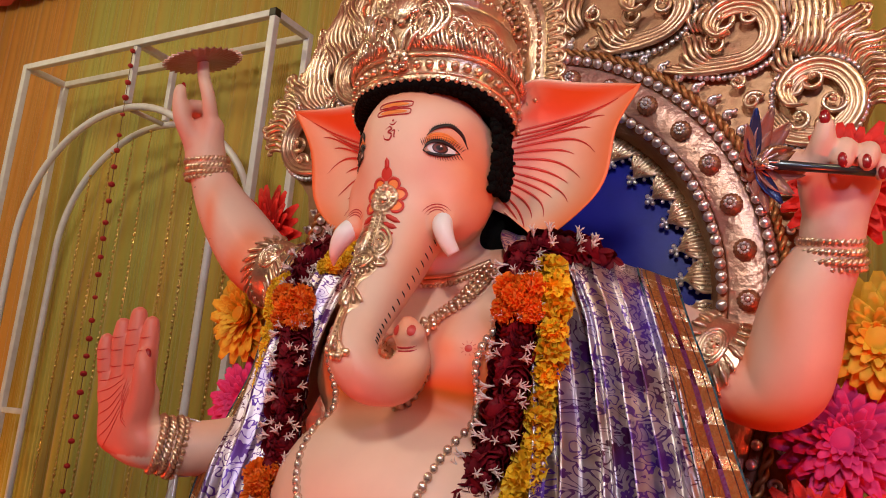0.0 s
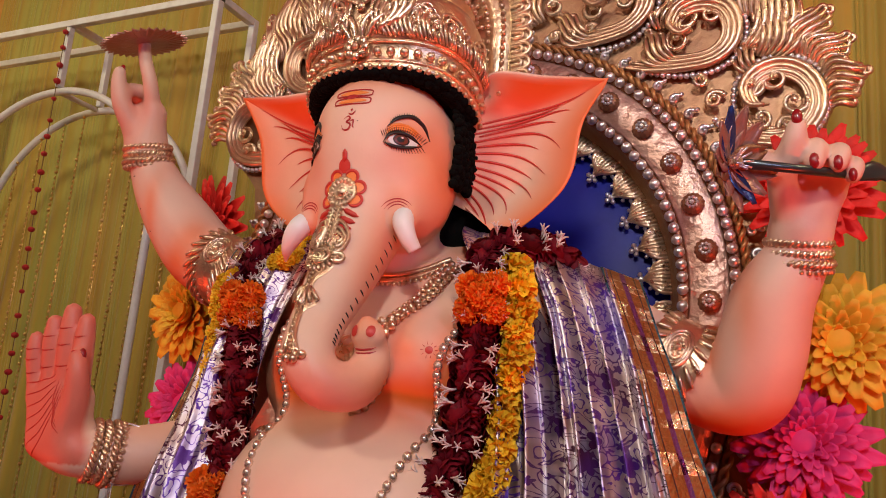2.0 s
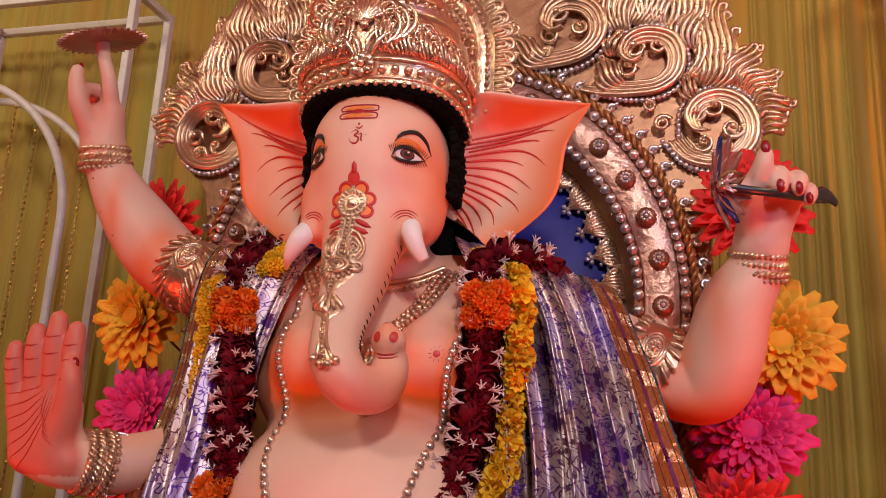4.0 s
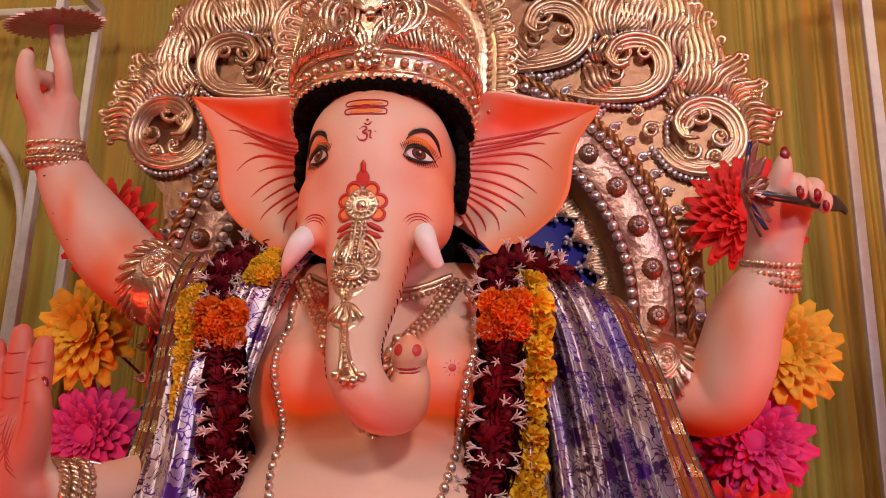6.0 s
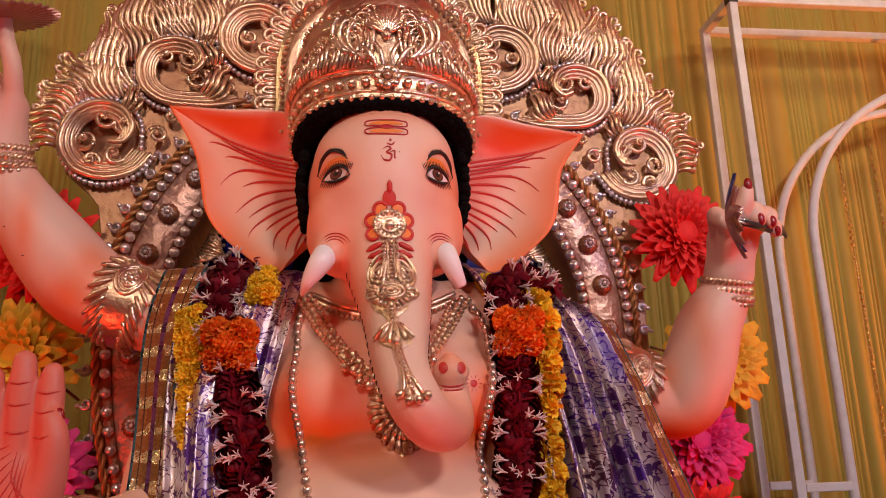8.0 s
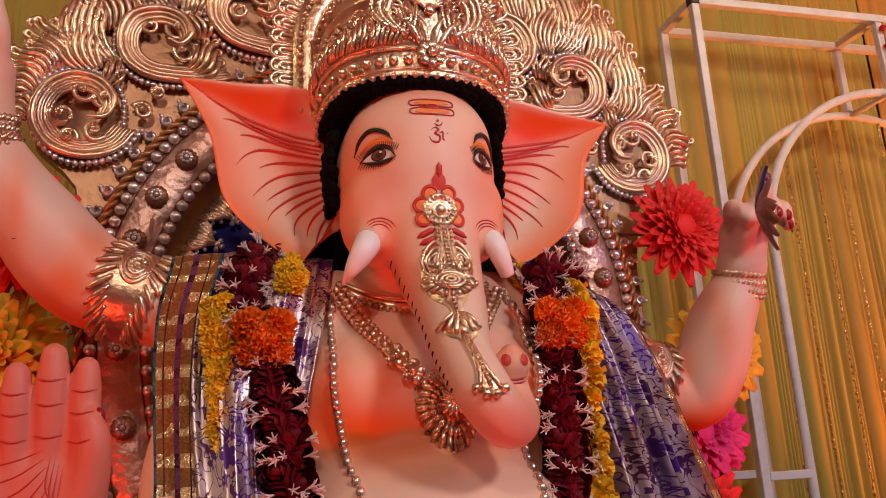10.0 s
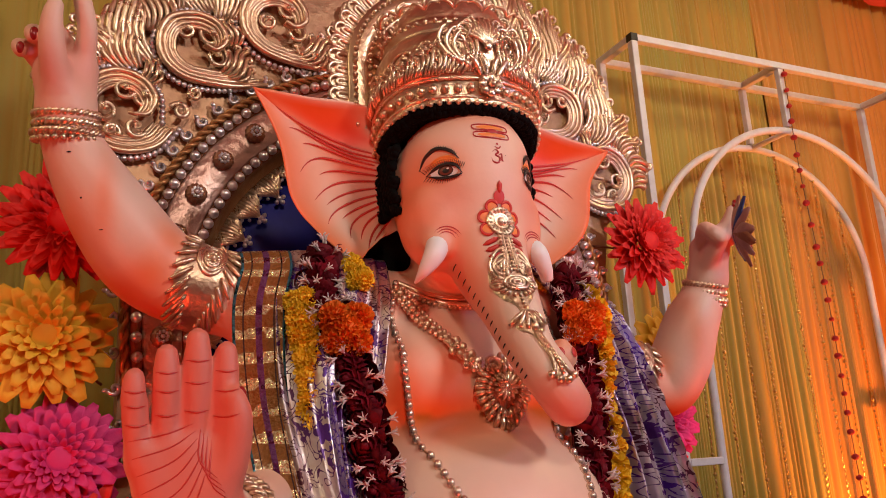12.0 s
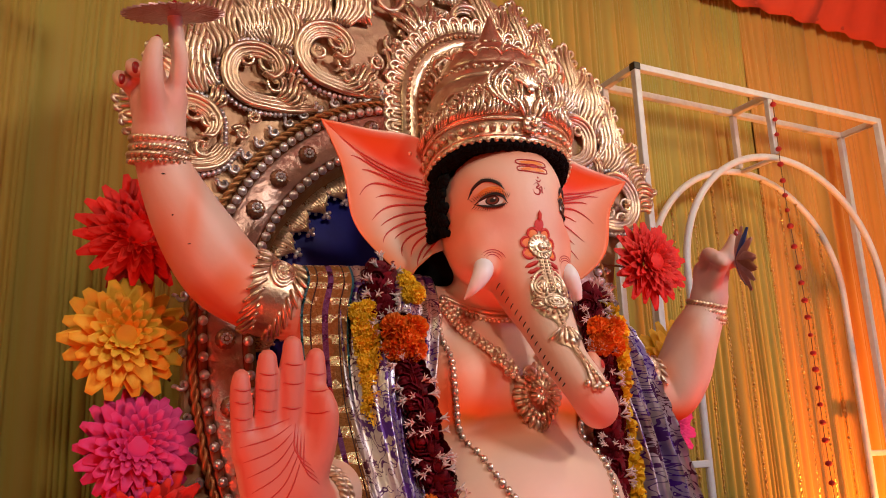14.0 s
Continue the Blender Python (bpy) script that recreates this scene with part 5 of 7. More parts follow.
# the large rosette and shell over the brow
ps = []
for k in range(8):
    t = 2 * math.pi * k / 8
    c = crown_place(0, 0.205, 2.262, 0.016)
    ps.append(ball(c + np.array((0.021 * math.cos(t), 0, 0.019 * math.sin(t))), (0.0115, 0.007, 0.0115), 8, 6))
rosette = part("rosette", [ball(crown_place(0, 0.205, 2.262, 0.022), 0.009, 10, 7)], BRIGHT, crown)
for q in ps:
    part("rosette_petal", [q], BRIGHT, rosette)
ps = []
for k in range(11):
    t = math.radians(-62 + 124 * k / 10)
    c = crown_place(0, 0.200, 2.375, 0.018)
    pts = [c + np.array((math.sin(t) * s * 0.058, -0.010 * math.sin(math.pi * s) + 0.018 * s, math.cos(t) * s * 0.078)) for s in np.linspace(0.1, 1, 8)]
    ps.append(tube(pts, np.linspace(0.0035, 0.0075, 8), 6))
shell = part("shell", [ball(crown_place(0, 0.200, 2.375, 0.020), (0.012, 0.008, 0.012), 10, 7)], BRIGHT, crown)
for q in ps:
    part("shell_rib", [q], BRIGHT, shell)
for sx in (-1, 1):
    ps = []
    for q in range(3):
        pts = [crown_place(sx * (13 + q * 4.5 + 9 * math.sin(2.6 * s)), 0.206, 2.310 + 0.10 * s + 0.010 * q, 0.014 + 0.008 * s) for s in np.linspace(0, 1, 12)]
        ps.append(tube(pts, 0.0085 * np.linspace(1, 0.5, 12), 6))
    part("side_plume", ps, BRIGHT, crown)
    # embossed rings on the crown's flanks
    for a, z, r in ((58, 2.345, 0.034), (92, 2.345, 0.032), (35, 2.36, 0.026)):
        part("flank_ring", [tube([crown_place(sx * a + math.degrees(r * q * math.cos(t) / 0.2), 0.207, z + r * q * math.sin(t), 0.005) for t in np.linspace(0, 2 * math.pi, 25)], 0.0048, 6) for q in (1.0, 0.55)] + [ball(crown_place(sx * a, 0.207, z, 0.004), 0.01, 8, 6)], GOLD, crown)
for k in range(9):
    part("dome_leaf", [crown_leaf(-80 + 20 * k, 2.49, l, 0.05, 0.005) for l in (-0.7, 0, 0.7)], GOLD, crown)
for k in range(12):
    bead("dome_bead", GBEAD, crown, Vector(crown_place(-165 + 30 * k, 0.046, 2.612, 0.003)) - CB)

# halo behind the crown
halo = thing("crown_halo", "rose-gold halo with looped petals behind the crown", "halo", at=(0, 1.70, 2.30))
HB, HZ = Vector(halo.location), 2.44


def halo_place(r, deg, y=1.69):
    if deg < 0:
        return np.array((r, y, HZ + deg * 0.0045))
    if deg > 180:
        return np.array((-r, y, HZ - (deg - 180) * 0.0045))
    return np.array((r * math.cos(math.radians(deg)), y, HZ + r * math.sin(math.radians(deg))))


g = np.array([[halo_place(r, a, y) for r, y in ((0.10, 1.70), (0.10, 1.685), (0.17, 1.685), (0.205, 1.675), (0.215, 1.668), (0.225, 1.675), (0.252, 1.672), (0.256, 1.70))] for a in np.linspace(-38, 218, 90)])
part("halo_plate", [sheet(g)], GOLD, halo)
ps = []
for q, (w, rr) in enumerate(((0.0155, 0.052), (0.0075, 0.034))):
    pts = [(0.0, 0, -w)] + [(rr * 0.62 * s, -0.003 * s, -w) for s in (0.5, 1.0)] + [(rr * 0.62 + w * math.sin(t) * 1.05, -0.004, -w * math.cos(t)) for t in np.linspace(0.3, math.pi - 0.3, 7)] + [(rr * 0.62 * s, -0.003 * s, w) for s in (1.0, 0.5)] + [(0.0, 0, w)]
    ps.append(tube(pts, 0.0052, 6))
ps.append(ball((0.022, 0.004, 0), (0.026, 0.004, 0.0145), 10, 6))
PETAL = mesh_of("halo_petal", ps, [BRIGHT])
n = 33
for k in range(n):
    d = -34 + 248 * k / (n - 1)
    turn = min(180, max(0, d))
    bead("halo_petal", PETAL, halo, Vector(halo_place(0.254, d, 1.684)) - HB, Matrix.Rotation(-math.radians(turn), 4, "Y"))
for k in range(60):
    bead("halo_bead", GBEAD, halo, Vector(halo_place(0.238, -36 + 252 * k / 59, 1.668)) - HB)
for k in range(50):
    bead("halo_bead", GBEAD, halo, Vector(halo_place(0.196, -36 + 252 * k / 49, 1.674)) - HB)
for k in range(26):
    d = -30 + 240 * k / 25
    part("halo_rib", [tube([halo_place(r, d + 3 * math.sin(r * 60), 1.676) for r in np.linspace(0.12, 0.185, 8)], 0.006, 6)], GOLD, halo)

# ---- paper flowers ----
PAPER = {k: surface("%s_card" % k, c, 0.7, vary=0.08, scale=20, bump=0.08, bump_scale=180, random_tint=0.10) for k, c in
         (("scarlet", (0.72, 0.018, 0.012)), ("marigold", (0.84, 0.50, 0.03)), ("magenta", (0.72, 0.035, 0.22)))}


def petal_mesh(name, mat, length, wide, cup, pointed):
    g = np.zeros((7, 5, 3))
    for i in range(7):
        s = i / 6
        w = wide * (math.sin(math.pi * min(1, 0.12 + 0.80 * s ** 0.85)) ** 0.7) * (1 - pointed * s ** 3)
        for j in range(5):
            u = (j - 2) / 2
            g[i, j] = (u * w * 0.5, -cup * math.sin(s * 1.9) * length - 0.10 * w * (u * u), s * length)
    return mesh_of(name, [sheet(g, 0.0012, (0, -1, 0))], [mat])


def paper_flower(kind, place, size, label, layers, wide, pointed, seed, cup=0.16):
    rng = random.Random(seed)
    fl = thing("paper_flower", label, "flower", "paper flowers beside the throne", at=place)
    fl.rotation_euler = (radians(rng.uniform(-6, 6)), radians(rng.uniform(0, 40)), radians(rng.uniform(-6, 6)))
    me = petal_mesh("petal_" + kind, PAPER[kind], size, size * wide, cup, pointed)
    for q in range(layers):
        f = q / (layers - 1)
        n = 19 - int(7 * f)
        sc = 1.0 - 0.60 * f
        for k in range(n):
            a = 2 * math.pi * (k + 0.5 * (q % 2)) / n + rng.uniform(-0.06, 0.06)
            tip = radians(4 + 50 * f + rng.uniform(-6, 6))
            ob = new("petal", me)
            ob.parent = fl
            m = Matrix.Rotation(a, 4, "Y") @ Matrix.Translation((0, 0.012 - 0.046 * f, 0.12 * size)) @ Matrix.Rotation(tip, 4, "X") @ Matrix.Scale(sc * rng.uniform(0.92, 1.06), 4)
            ob.matrix_local = m
    d = new("flower_centre", mesh_of("flower_centre", [ball((0, 0, 0), (size * 0.27, size * 0.13, size * 0.27), 18, 10)], [PAPER[kind]]))
    d.parent, d.location = fl, (0, -0.055, 0)
    st = new("stalk", mesh_of("stalk", [tube([(0, 0.01, 0), (-0.02 if place[0] > 0 else 0.02, 0.05, 0), (-0.16 if place[0] > 0 else 0.16, 0.062, 0)], 0.004, 6)], [COPPER]))
    st.parent = fl
    return fl


for sx in (1, -1):
    c = 0.0 if sx > 0 else -0.02
    paper_flower("scarlet", (0.892 if sx > 0 else -0.875, 2.05, 2.128 if sx > 0 else 2.085), 0.150, "scarlet paper flower with many short petals", 7, 0.36, 0.35, 3 + sx, 0.16)
    paper_flower("marigold", (0.945 if sx > 0 else -0.902, 2.04, 1.765 if sx > 0 else 1.798), 0.145, "golden yellow paper flower with broad petals", 5, 0.44, 0.2, 9 + sx, 0.22)
    paper_flower("magenta", (0.870 if sx > 0 else -0.865, 2.055, 1.542 if sx > 0 else 1.518), 0.140, "magenta paper flower with broad petals", 6, 0.42, 0.25, 15 + sx, 0.24)
    paper_flower("scarlet", (sx * 0.83, 2.05, 1.315), 0.150, "scarlet paper flower with many short petals", 7, 0.36, 0.35, 31 + sx, 0.2)


# ---- jewellery ----
def frame_of(axis):
    w = np.array(axis, float)
    w /= np.linalg.norm(w)
    u = np.cross(w, (0, 1, 0.01))
    u /= np.linalg.norm(u)
    return u, np.cross(w, u), w


def bracelet(c, axis, r, label, oval_=1.0):
    u, v, w = frame_of(axis)
    c = np.array(c)
    ob = thing("bracelet", label, "bracelet", "bracelets on the idol's wrists", at=tuple(c))
    for q, (off, rr, mat) in enumerate(((-0.020, 1.10, GOLD), (0.0, 1.02, BRIGHT), (0.020, 1.03, GOLD))):
        ps = []
        for s in (0, 1):
            p = [c + w * (off + 0.0045 * math.sin(t * 16 + math.pi * s)) + (r * rr + 0.005 * math.cos(t * 16 + math.pi * s)) * (math.cos(t) * u + oval_ * math.sin(t) * v) for t in np.linspace(0, 2 * math.pi, 161)[:-1]]
            ps.append(tube(p, 0.0056, 6, closed=True))
        part("bangle", ps, mat, ob)
    for k in range(26):
        t = 2 * math.pi * k / 26
        p = c + w * (-0.034) + r * 1.12 * (math.cos(t) * u + oval_ * math.sin(t) * v)
        bead("bangle_bead", GBEAD, ob, Vector(p - c))
    return ob


bracelet((-0.880, 1.727, 2.222), (-0.06, -0.25, 1), 0.060, "twisted gold bracelet round the raised wrist")
bracelet((0.866, 1.748, 1.908), (0.05, -0.3, 1), 0.056, "twisted gold bracelet round the raised wrist")
bracelet((-0.575, 1.440, 1.398), (-0.55, -0.80, 0.12), 0.062, "beaded gold bracelet round the lower wrist")
solo("wrist_thread", [tube([(-0.545 + 0.064 * math.cos(t), 1.475 + 0.04 * math.cos(t), 1.396 + 0.068 * math.sin(t)) for t in np.linspace(0, 2 * math.pi, 40)[:-1]], 0.0022, 6, closed=True),
                      tube(spline([(-0.52, 1.44, 1.335), (-0.535, 1.43, 1.28), (-0.53, 1.43, 1.2), (-0.55, 1.43, 1.12)], 6), 0.0016, 5), tube(spline([(-0.525, 1.44, 1.335), (-0.515, 1.43, 1.27), (-0.525, 1.43, 1.22)], 6), 0.0016, 5)], SILVER,
     "pale thread tied round the lower wrist, its ends hanging", "thread")


def armband(points, label, medal, fan):
    """A gilt armlet: a cuff along the arm, a medallion and a fan of plumes. points: cuff stations (x, y, z, r)."""
    p = spline(points, 6)
    tan = np.gradient(p[:, :3], axis=0)
    ob = thing("armlet", label, "armlet", "armlets on the idol's upper arms", at=tuple(p[0, :3]))
    tn = tan[len(tan) // 2]
    u, v, w = frame_of(tn)
    if v[1] > 0:
        u, v = -u, -v
    n = len(p)

    def skin(s, deg, lift=0.0):
        k = s * (n - 1)
        i = max(0, min(int(k), n - 2))
        q = p[i] + (p[i + 1] - p[i]) * (k - i)
        t = math.radians(deg)
        return q[:3] + (q[3] + lift) * (math.cos(t) * v + math.sin(t) * u)

    g = np.array([[skin(s, d, 0.004 + 0.004 * math.sin(math.pi * s)) for d in np.linspace(-110, 110, 41) for s in (0.5 + (s0 - 0.5) * (1.1 - 0.7 * min(1, abs(d - medal) / 110) ** 1.5 + 0.08 * abs(math.sin(d * 0.16))),)] for s0 in np.linspace(0, 1, 9)])
    part("cuff", [sheet(g)], GOLD, ob)
    for r, wd in ((13, 0.004), (19, 0.0034), (24, 0.0046)):
        part("medallion_ring", [tube([skin(0.5 + 0.010 * r * math.cos(t), medal + r * math.sin(t), 0.010) for t in np.linspace(0, 2 * math.pi, 33)[:-1]], wd, 6, closed=True)], BRIGHT, ob)
    ps = [ball(skin(0.5, medal, 0.010), 0.009, 10, 7)]
    for k in range(10):
        t = 2 * math.pi * k / 10
        ps.append(ball(skin(0.5 + 0.10 * math.cos(t), medal + 10 * math.sin(t), 0.010), 0.006, 7, 5))
    medallion = part("medallion", ps[:1], BRIGHT, ob)
    for q in ps[1:]:
        part("medallion_stud", [q], BRIGHT, medallion)
    for k in range(13):
        d = -105 + 210 * k / 12
        for e, sgn in ((0.96, 1), (0.04, -1)):
            st = [skin(0.5 + sgn * s * 0.52 * (1 - 0.55 * (abs(d * 0.9 - medal) / 130) ** 1.5), medal * (1 - s) + d * (0.45 + 0.55 * s) * 0.9 + fan * s * 10, 0.010) for s in np.linspace(0.55, 1.14, 7)]
            part("plume", [tube(st, 0.0066 * np.interp(np.linspace(0, 1, 7), (0, 0.5, 1), (0.6, 1, 0.5)), 6)], BRIGHT if k % 2 else GOLD, ob)
    return ob


armband([(-0.530, 1.806, 1.868, 0.092), (-0.585, 1.808, 1.884, 0.094), (-0.645, 1.81, 1.908, 0.097)], "embossed gold armlet with a sun medallion", -32, 1)
armband([(0.565, 1.866, 1.708, 0.097), (0.615, 1.871, 1.684, 0.099), (0.665, 1.872, 1.662, 0.1005)], "embossed gold armlet with a sun medallion", 20, -1)

# pearl string down to the belly
def on_body(x, z, lift):
    return np.array((x, front(x, z, BODY) - lift, z))


def along(pts, step):
    p = spline(pts, 24)
    d = np.r_[0, np.cumsum(np.linalg.norm(np.diff(p, axis=0), axis=1))]
    return [(np.interp(s, d, p[:, 0]), np.interp(s, d, p[:, 1])) for s in np.arange(0, d[-1], step)]


string = thing("pearl_string", "long string of gilt pearls lying on the chest", "necklace", at=(0, 1.5, 1.4))
SB = Vector(string.location)
GPEARL = bead_mesh("gilt_pearl", 0.0092, surface("gilt_pearl", (0.74, 0.60, 0.50), 0.25, metal=0.8, vary=0.15, scale=80, random_tint=0.1), 9, 7, (0.9, 0.9, 1.12))
run = along([(-0.165, 1.875), (-0.188, 1.81), (-0.189, 1.745), (-0.194, 1.654), (-0.178, 1.565), (-0.165, 1.489), (-0.14, 1.40), (-0.07, 1.29), (0.04, 1.22), (0.135, 1.30), (0.178, 1.44), (0.194, 1.557), (0.211, 1.647), (0.226, 1.728), (0.222, 1.80), (0.18, 1.87)], 0.0182)
for x, z in run:
    bead("gilt_pearl", GPEARL, string, Vector(on_body(x, z, 0.005 + (0.028 * math.exp(-((z - 1.64) / 0.08) ** 2) if x > 0 else 0))) - SB, None, random.uniform(1.0, 1.2))
part("cord", [tube([on_body(x, z, 0.003 + (0.028 * math.exp(-((z - 1.64) / 0.08) ** 2) if x > 0 else 0)) for x, z in run], 0.0025, 5)], GOLD, string)

necklace = thing("necklace", "broad gold necklace with a large floral pendant", "necklace", at=(0, 1.52, 1.7))
NB = Vector(necklace.location)
for zz, mat in ((1.842, GOLD), (1.828, BRIGHT)):
    q = [(-0.16, zz + 0.038), (-0.10, zz + 0.010), (-0.04, zz - 0.004), (0.04, zz - 0.004), (0.10, zz + 0.010), (0.16, zz + 0.038)]
    part("collar", [tube([on_body(x, z, 0.004) for x, z in spline(q, 12)], 0.0065, 6)], mat, necklace)
for x, z in along([(-0.15, 1.855), (-0.08, 1.822), (0, 1.815), (0.08, 1.822), (0.15, 1.855)], 0.0125):
    bead("collar_bead", GBEAD, necklace, Vector(on_body(x, z, 0.005)) - NB, None, 0.8)
for sx in (-1, 1):
    for off in (-0.017, 0.0, 0.017):
        q = [(sx * (0.172 + off), 1.862), (sx * (0.118 + off), 1.772 + 0.2 * off), (sx * (0.058 + off), 1.692 + 0.5 * off), (sx * max(0.012, 0.022 + off), 1.655 + 0.4 * off)]
        for x, z in along(q, 0.0118 if off else 0.015):
            bead("strand_bead", GBEAD if off else GBEADL, necklace, Vector(on_body(x, z, 0.016)) - NB, None, 0.95 if off else 0.85)
    for cx, cz, r in ((0.075, 1.712, 0.017), (0.045, 1.68, 0.017)):
        ps = [ball(on_body(sx * cx + r * math.cos(t), cz + r * math.sin(t), 0.020), (0.010, 0.006, 0.010), 8, 6) for t in np.linspace(0, 2 * math.pi, 6)[:-1]]
        part("side_flower", ps + [ball(on_body(sx * cx, cz, 0.026), 0.006, 8, 6)], BRIGHT, necklace)
PC = np.array((0.028, 1.506, 1.612))


def shield(t, s):
    """A place on the pendant's pointed shield: t its angle, s from the middle to the rim."""
    low = max(0.0, -math.sin(t))
    return PC + np.array((0.066 * math.cos(t) * (1 - 0.12 * low) * s, 0.010 * s * s, (0.058 * math.sin(t) - 0.026 * low ** 3) * s))


pd = part("pendant", [sheet(np.array([[shield(t, r) + (0, 0.012 * r, 0) for t in np.linspace(0, 2 * math.pi, 41)] for r in (0.0, 0.3, 0.6, 0.85, 0.98)]))], GOLD, necklace)
for k in range(24):
    t = 2 * math.pi * k / 24
    lean = 0.22 if math.cos(t) > 0 else -0.22
    for r0, r1, w in ((0.68, 1.06, 0.0075), (0.50, 0.72, 0.0055)):
        pts = [shield(t - lean * (q - r0), q) + (0, -0.009 * math.sin(math.pi * (q - r0) / (r1 - r0)), 0) for q in np.linspace(r0, r1, 6)]
        part("pendant_leaf", [tube(pts, w * np.interp(np.linspace(0, 1, 6), (0, 0.65, 1), (0.5, 1, 0.75)), 6)], BRIGHT if k % 2 else GOLD, pd)
for k in range(13):
    t = 2 * math.pi * k / 13
    pts = [PC + np.array((math.cos(t) * r, -0.006 - 0.006 * math.sin(math.pi * r / 0.032), 0.008 + math.sin(t) * r)) for r in np.linspace(0.006, 0.030, 5)]
    part("pendant_petal", [tube(pts, (0.0025, 0.004, 0.0052, 0.0048, 0.003), 6)], BRIGHT, pd)
part("pendant_boss", [ball(PC + (0, -0.010, 0.008), (0.008, 0.006, 0.008), 10, 7)], BRIGHT, pd)
for sx in (-1, 1):
    q = [PC + np.array((sx * (0.022 + r * math.cos(b)), -0.004, 0.056 + r * math.sin(b))) for b, r in zip(np.linspace(-0.6, 5.2, 18), np.linspace(0.022, 0.006, 18))]
    part("pendant_curl", [tube(q, 0.0045, 6)], BRIGHT, pd)
part("pendant_drop", [ball(PC + (-0.002, 0.004, -0.094), (0.011, 0.009, 0.013), 10, 7)], GOLD, necklace)

# jewel laid down the trunk
jewel = thing("trunk_jewel", "embossed gold jewel laid down the middle of the trunk", "jewel", at=(0, 1.42, 1.98))


def jb(x, z, lift=0.004):
    return np.array((x, front(x, z) - lift, z))


ps = [ball(jb(SX, SZ, 0.006), (0.011, 0.006, 0.011), 10, 7)]
for r, w in ((0.016, 0.003), (0.030, 0.0035)):
    ps.append(tube([jb(SX + r * math.cos(t), SZ + r * math.sin(t), 0.005) for t in np.linspace(0, 2 * math.pi, 33)[:-1]], w, 6, closed=True))
part("sun_disc", ps + [ball(jb(SX, SZ, 0.0), (0.031, 0.006, 0.031), 18, 8)], BRIGHT, jewel)
for k in range(18):
    t = 2 * math.pi * k / 18
    part("sun_ray", [tube([jb(SX + r * math.cos(t), SZ + r * math.sin(t), 0.005) for r in (0.020, 0.027, 0.034)], (0.003, 0.0045, 0.0042), 6)], BRIGHT, jewel)
wid = spline([(0.014, 0.03), (0.018, 0.055), (0.036, 0.090), (0.045, 0.125), (0.044, 0.155), (0.032, 0.182), (0.014, 0.200), (0.012, 0.222), (0.030, 0.240), (0.026, 0.256), (0.009, 0.268), (0.008, 0.30), (0.014, 0.335), (0.026, 0.352), (0.010, 0.364)], 5)
mid = lambda d: SX + np.interp(d, (0, 0.18, 0.235, 0.28, 0.325, 0.364), (0, -0.004, -0.001, 0.008, 0.020, 0.031))
part("jewel_plate", [sheet(np.array([[jb(mid(d) + w * f, SZ - d, 0.0045 - 0.0035 * f * f) for f in np.linspace(-1, 1, 11)] for w, d in wid]))], GOLD, jewel)
JB = Vector(jewel.location)
# beaded cords and leaf loops of the tassel
for f in (-0.014, 0.0, 0.014):
    for d in np.arange(0.040, 0.122, 0.0085):
        bead("tassel_bead", GBEAD, jewel, Vector(jb(SX + f * (0.8 + d * 2.2), SZ - d, 0.008)) - JB, None, 0.62)
for f in (-0.007, 0.007):
    part("tassel_cord", [tube([jb(SX + f * (0.8 + d * 2.2), SZ - d, 0.007) for d in np.linspace(0.034, 0.124, 10)], 0.0030, 6)], BRIGHT, jewel)
for sx in (-1, 1):
    for r, w in ((1.0, 0.0042), (0.62, 0.0036), (0.3, 0.003)):
        q = [jb(SX + sx * (0.030 + r * 0.016 * math.cos(b) - 0.012 * max(0, math.sin(b))), SZ - 0.104 + r * 0.036 * math.sin(b), 0.008) for b in np.linspace(-1.9, 4.0, 22)]
        part("tassel_leaf", [tube(q, w, 6)], BRIGHT, jewel)
# the oval boss across its foot, with rays, and curled ears
for r, w in ((1.0, 0.0038), (0.62, 0.0034), (0.3, 0.0036)):
    part("boss_ring", [tube([jb(SX - 0.003 + 0.025 * r * math.cos(b), SZ - 0.148 + 0.015 * r * math.sin(b), 0.010) for b in np.linspace(0, 2 * math.pi, 29)[:-1]], w, 6, closed=True)], BRIGHT, jewel)
for k in range(15):
    b = math.radians(150 + 240 * k / 14)
    part("boss_ray", [tube([jb(SX - 0.003 + q * math.cos(b), SZ - 0.148 + q * 0.72 * math.sin(b), 0.007) for q in (0.029, 0.037, 0.045)], (0.003, 0.0046, 0.0036), 6)], BRIGHT if k % 2 else GOLD, jewel)
for sx in (-1, 1):
    part("tassel_ear", [tube([jb(SX + sx * (0.040 + 0.012 * math.cos(b) * r), SZ - 0.152 + 0.012 * r * math.sin(b), 0.007) for b, r in zip(np.linspace(2.6, -3.0, 16), np.linspace(1.0, 0.35, 16))], 0.0042, 6)], BRIGHT, jewel)
# neck, drooping leaf and the ribbed foot
for d in np.arange(0.186, 0.232, 0.0085):
    bead("neck_bead", GBEAD, jewel, Vector(jb(mid(d), SZ - d, 0.008)) - JB, None, 0.62)
for f in (-1.0, -0.62, -0.25, 0.25, 0.62, 1.0):
    c = mid(0.222)
    q = [jb(c + f * (0.006 + 0.030 * u), SZ - 0.214 - 0.040 * u ** 1.4 + 0.010 * abs(f) * u, 0.007 + 0.004 * math.sin(math.pi * u)) for u in np.linspace(0, 1, 8)]
    part("droop_leaf", [tube(q, 0.0050 * np.interp(np.linspace(0, 1, 8), (0, 0.6, 1), (0.5, 1, 0.9)), 6)], BRIGHT, jewel)
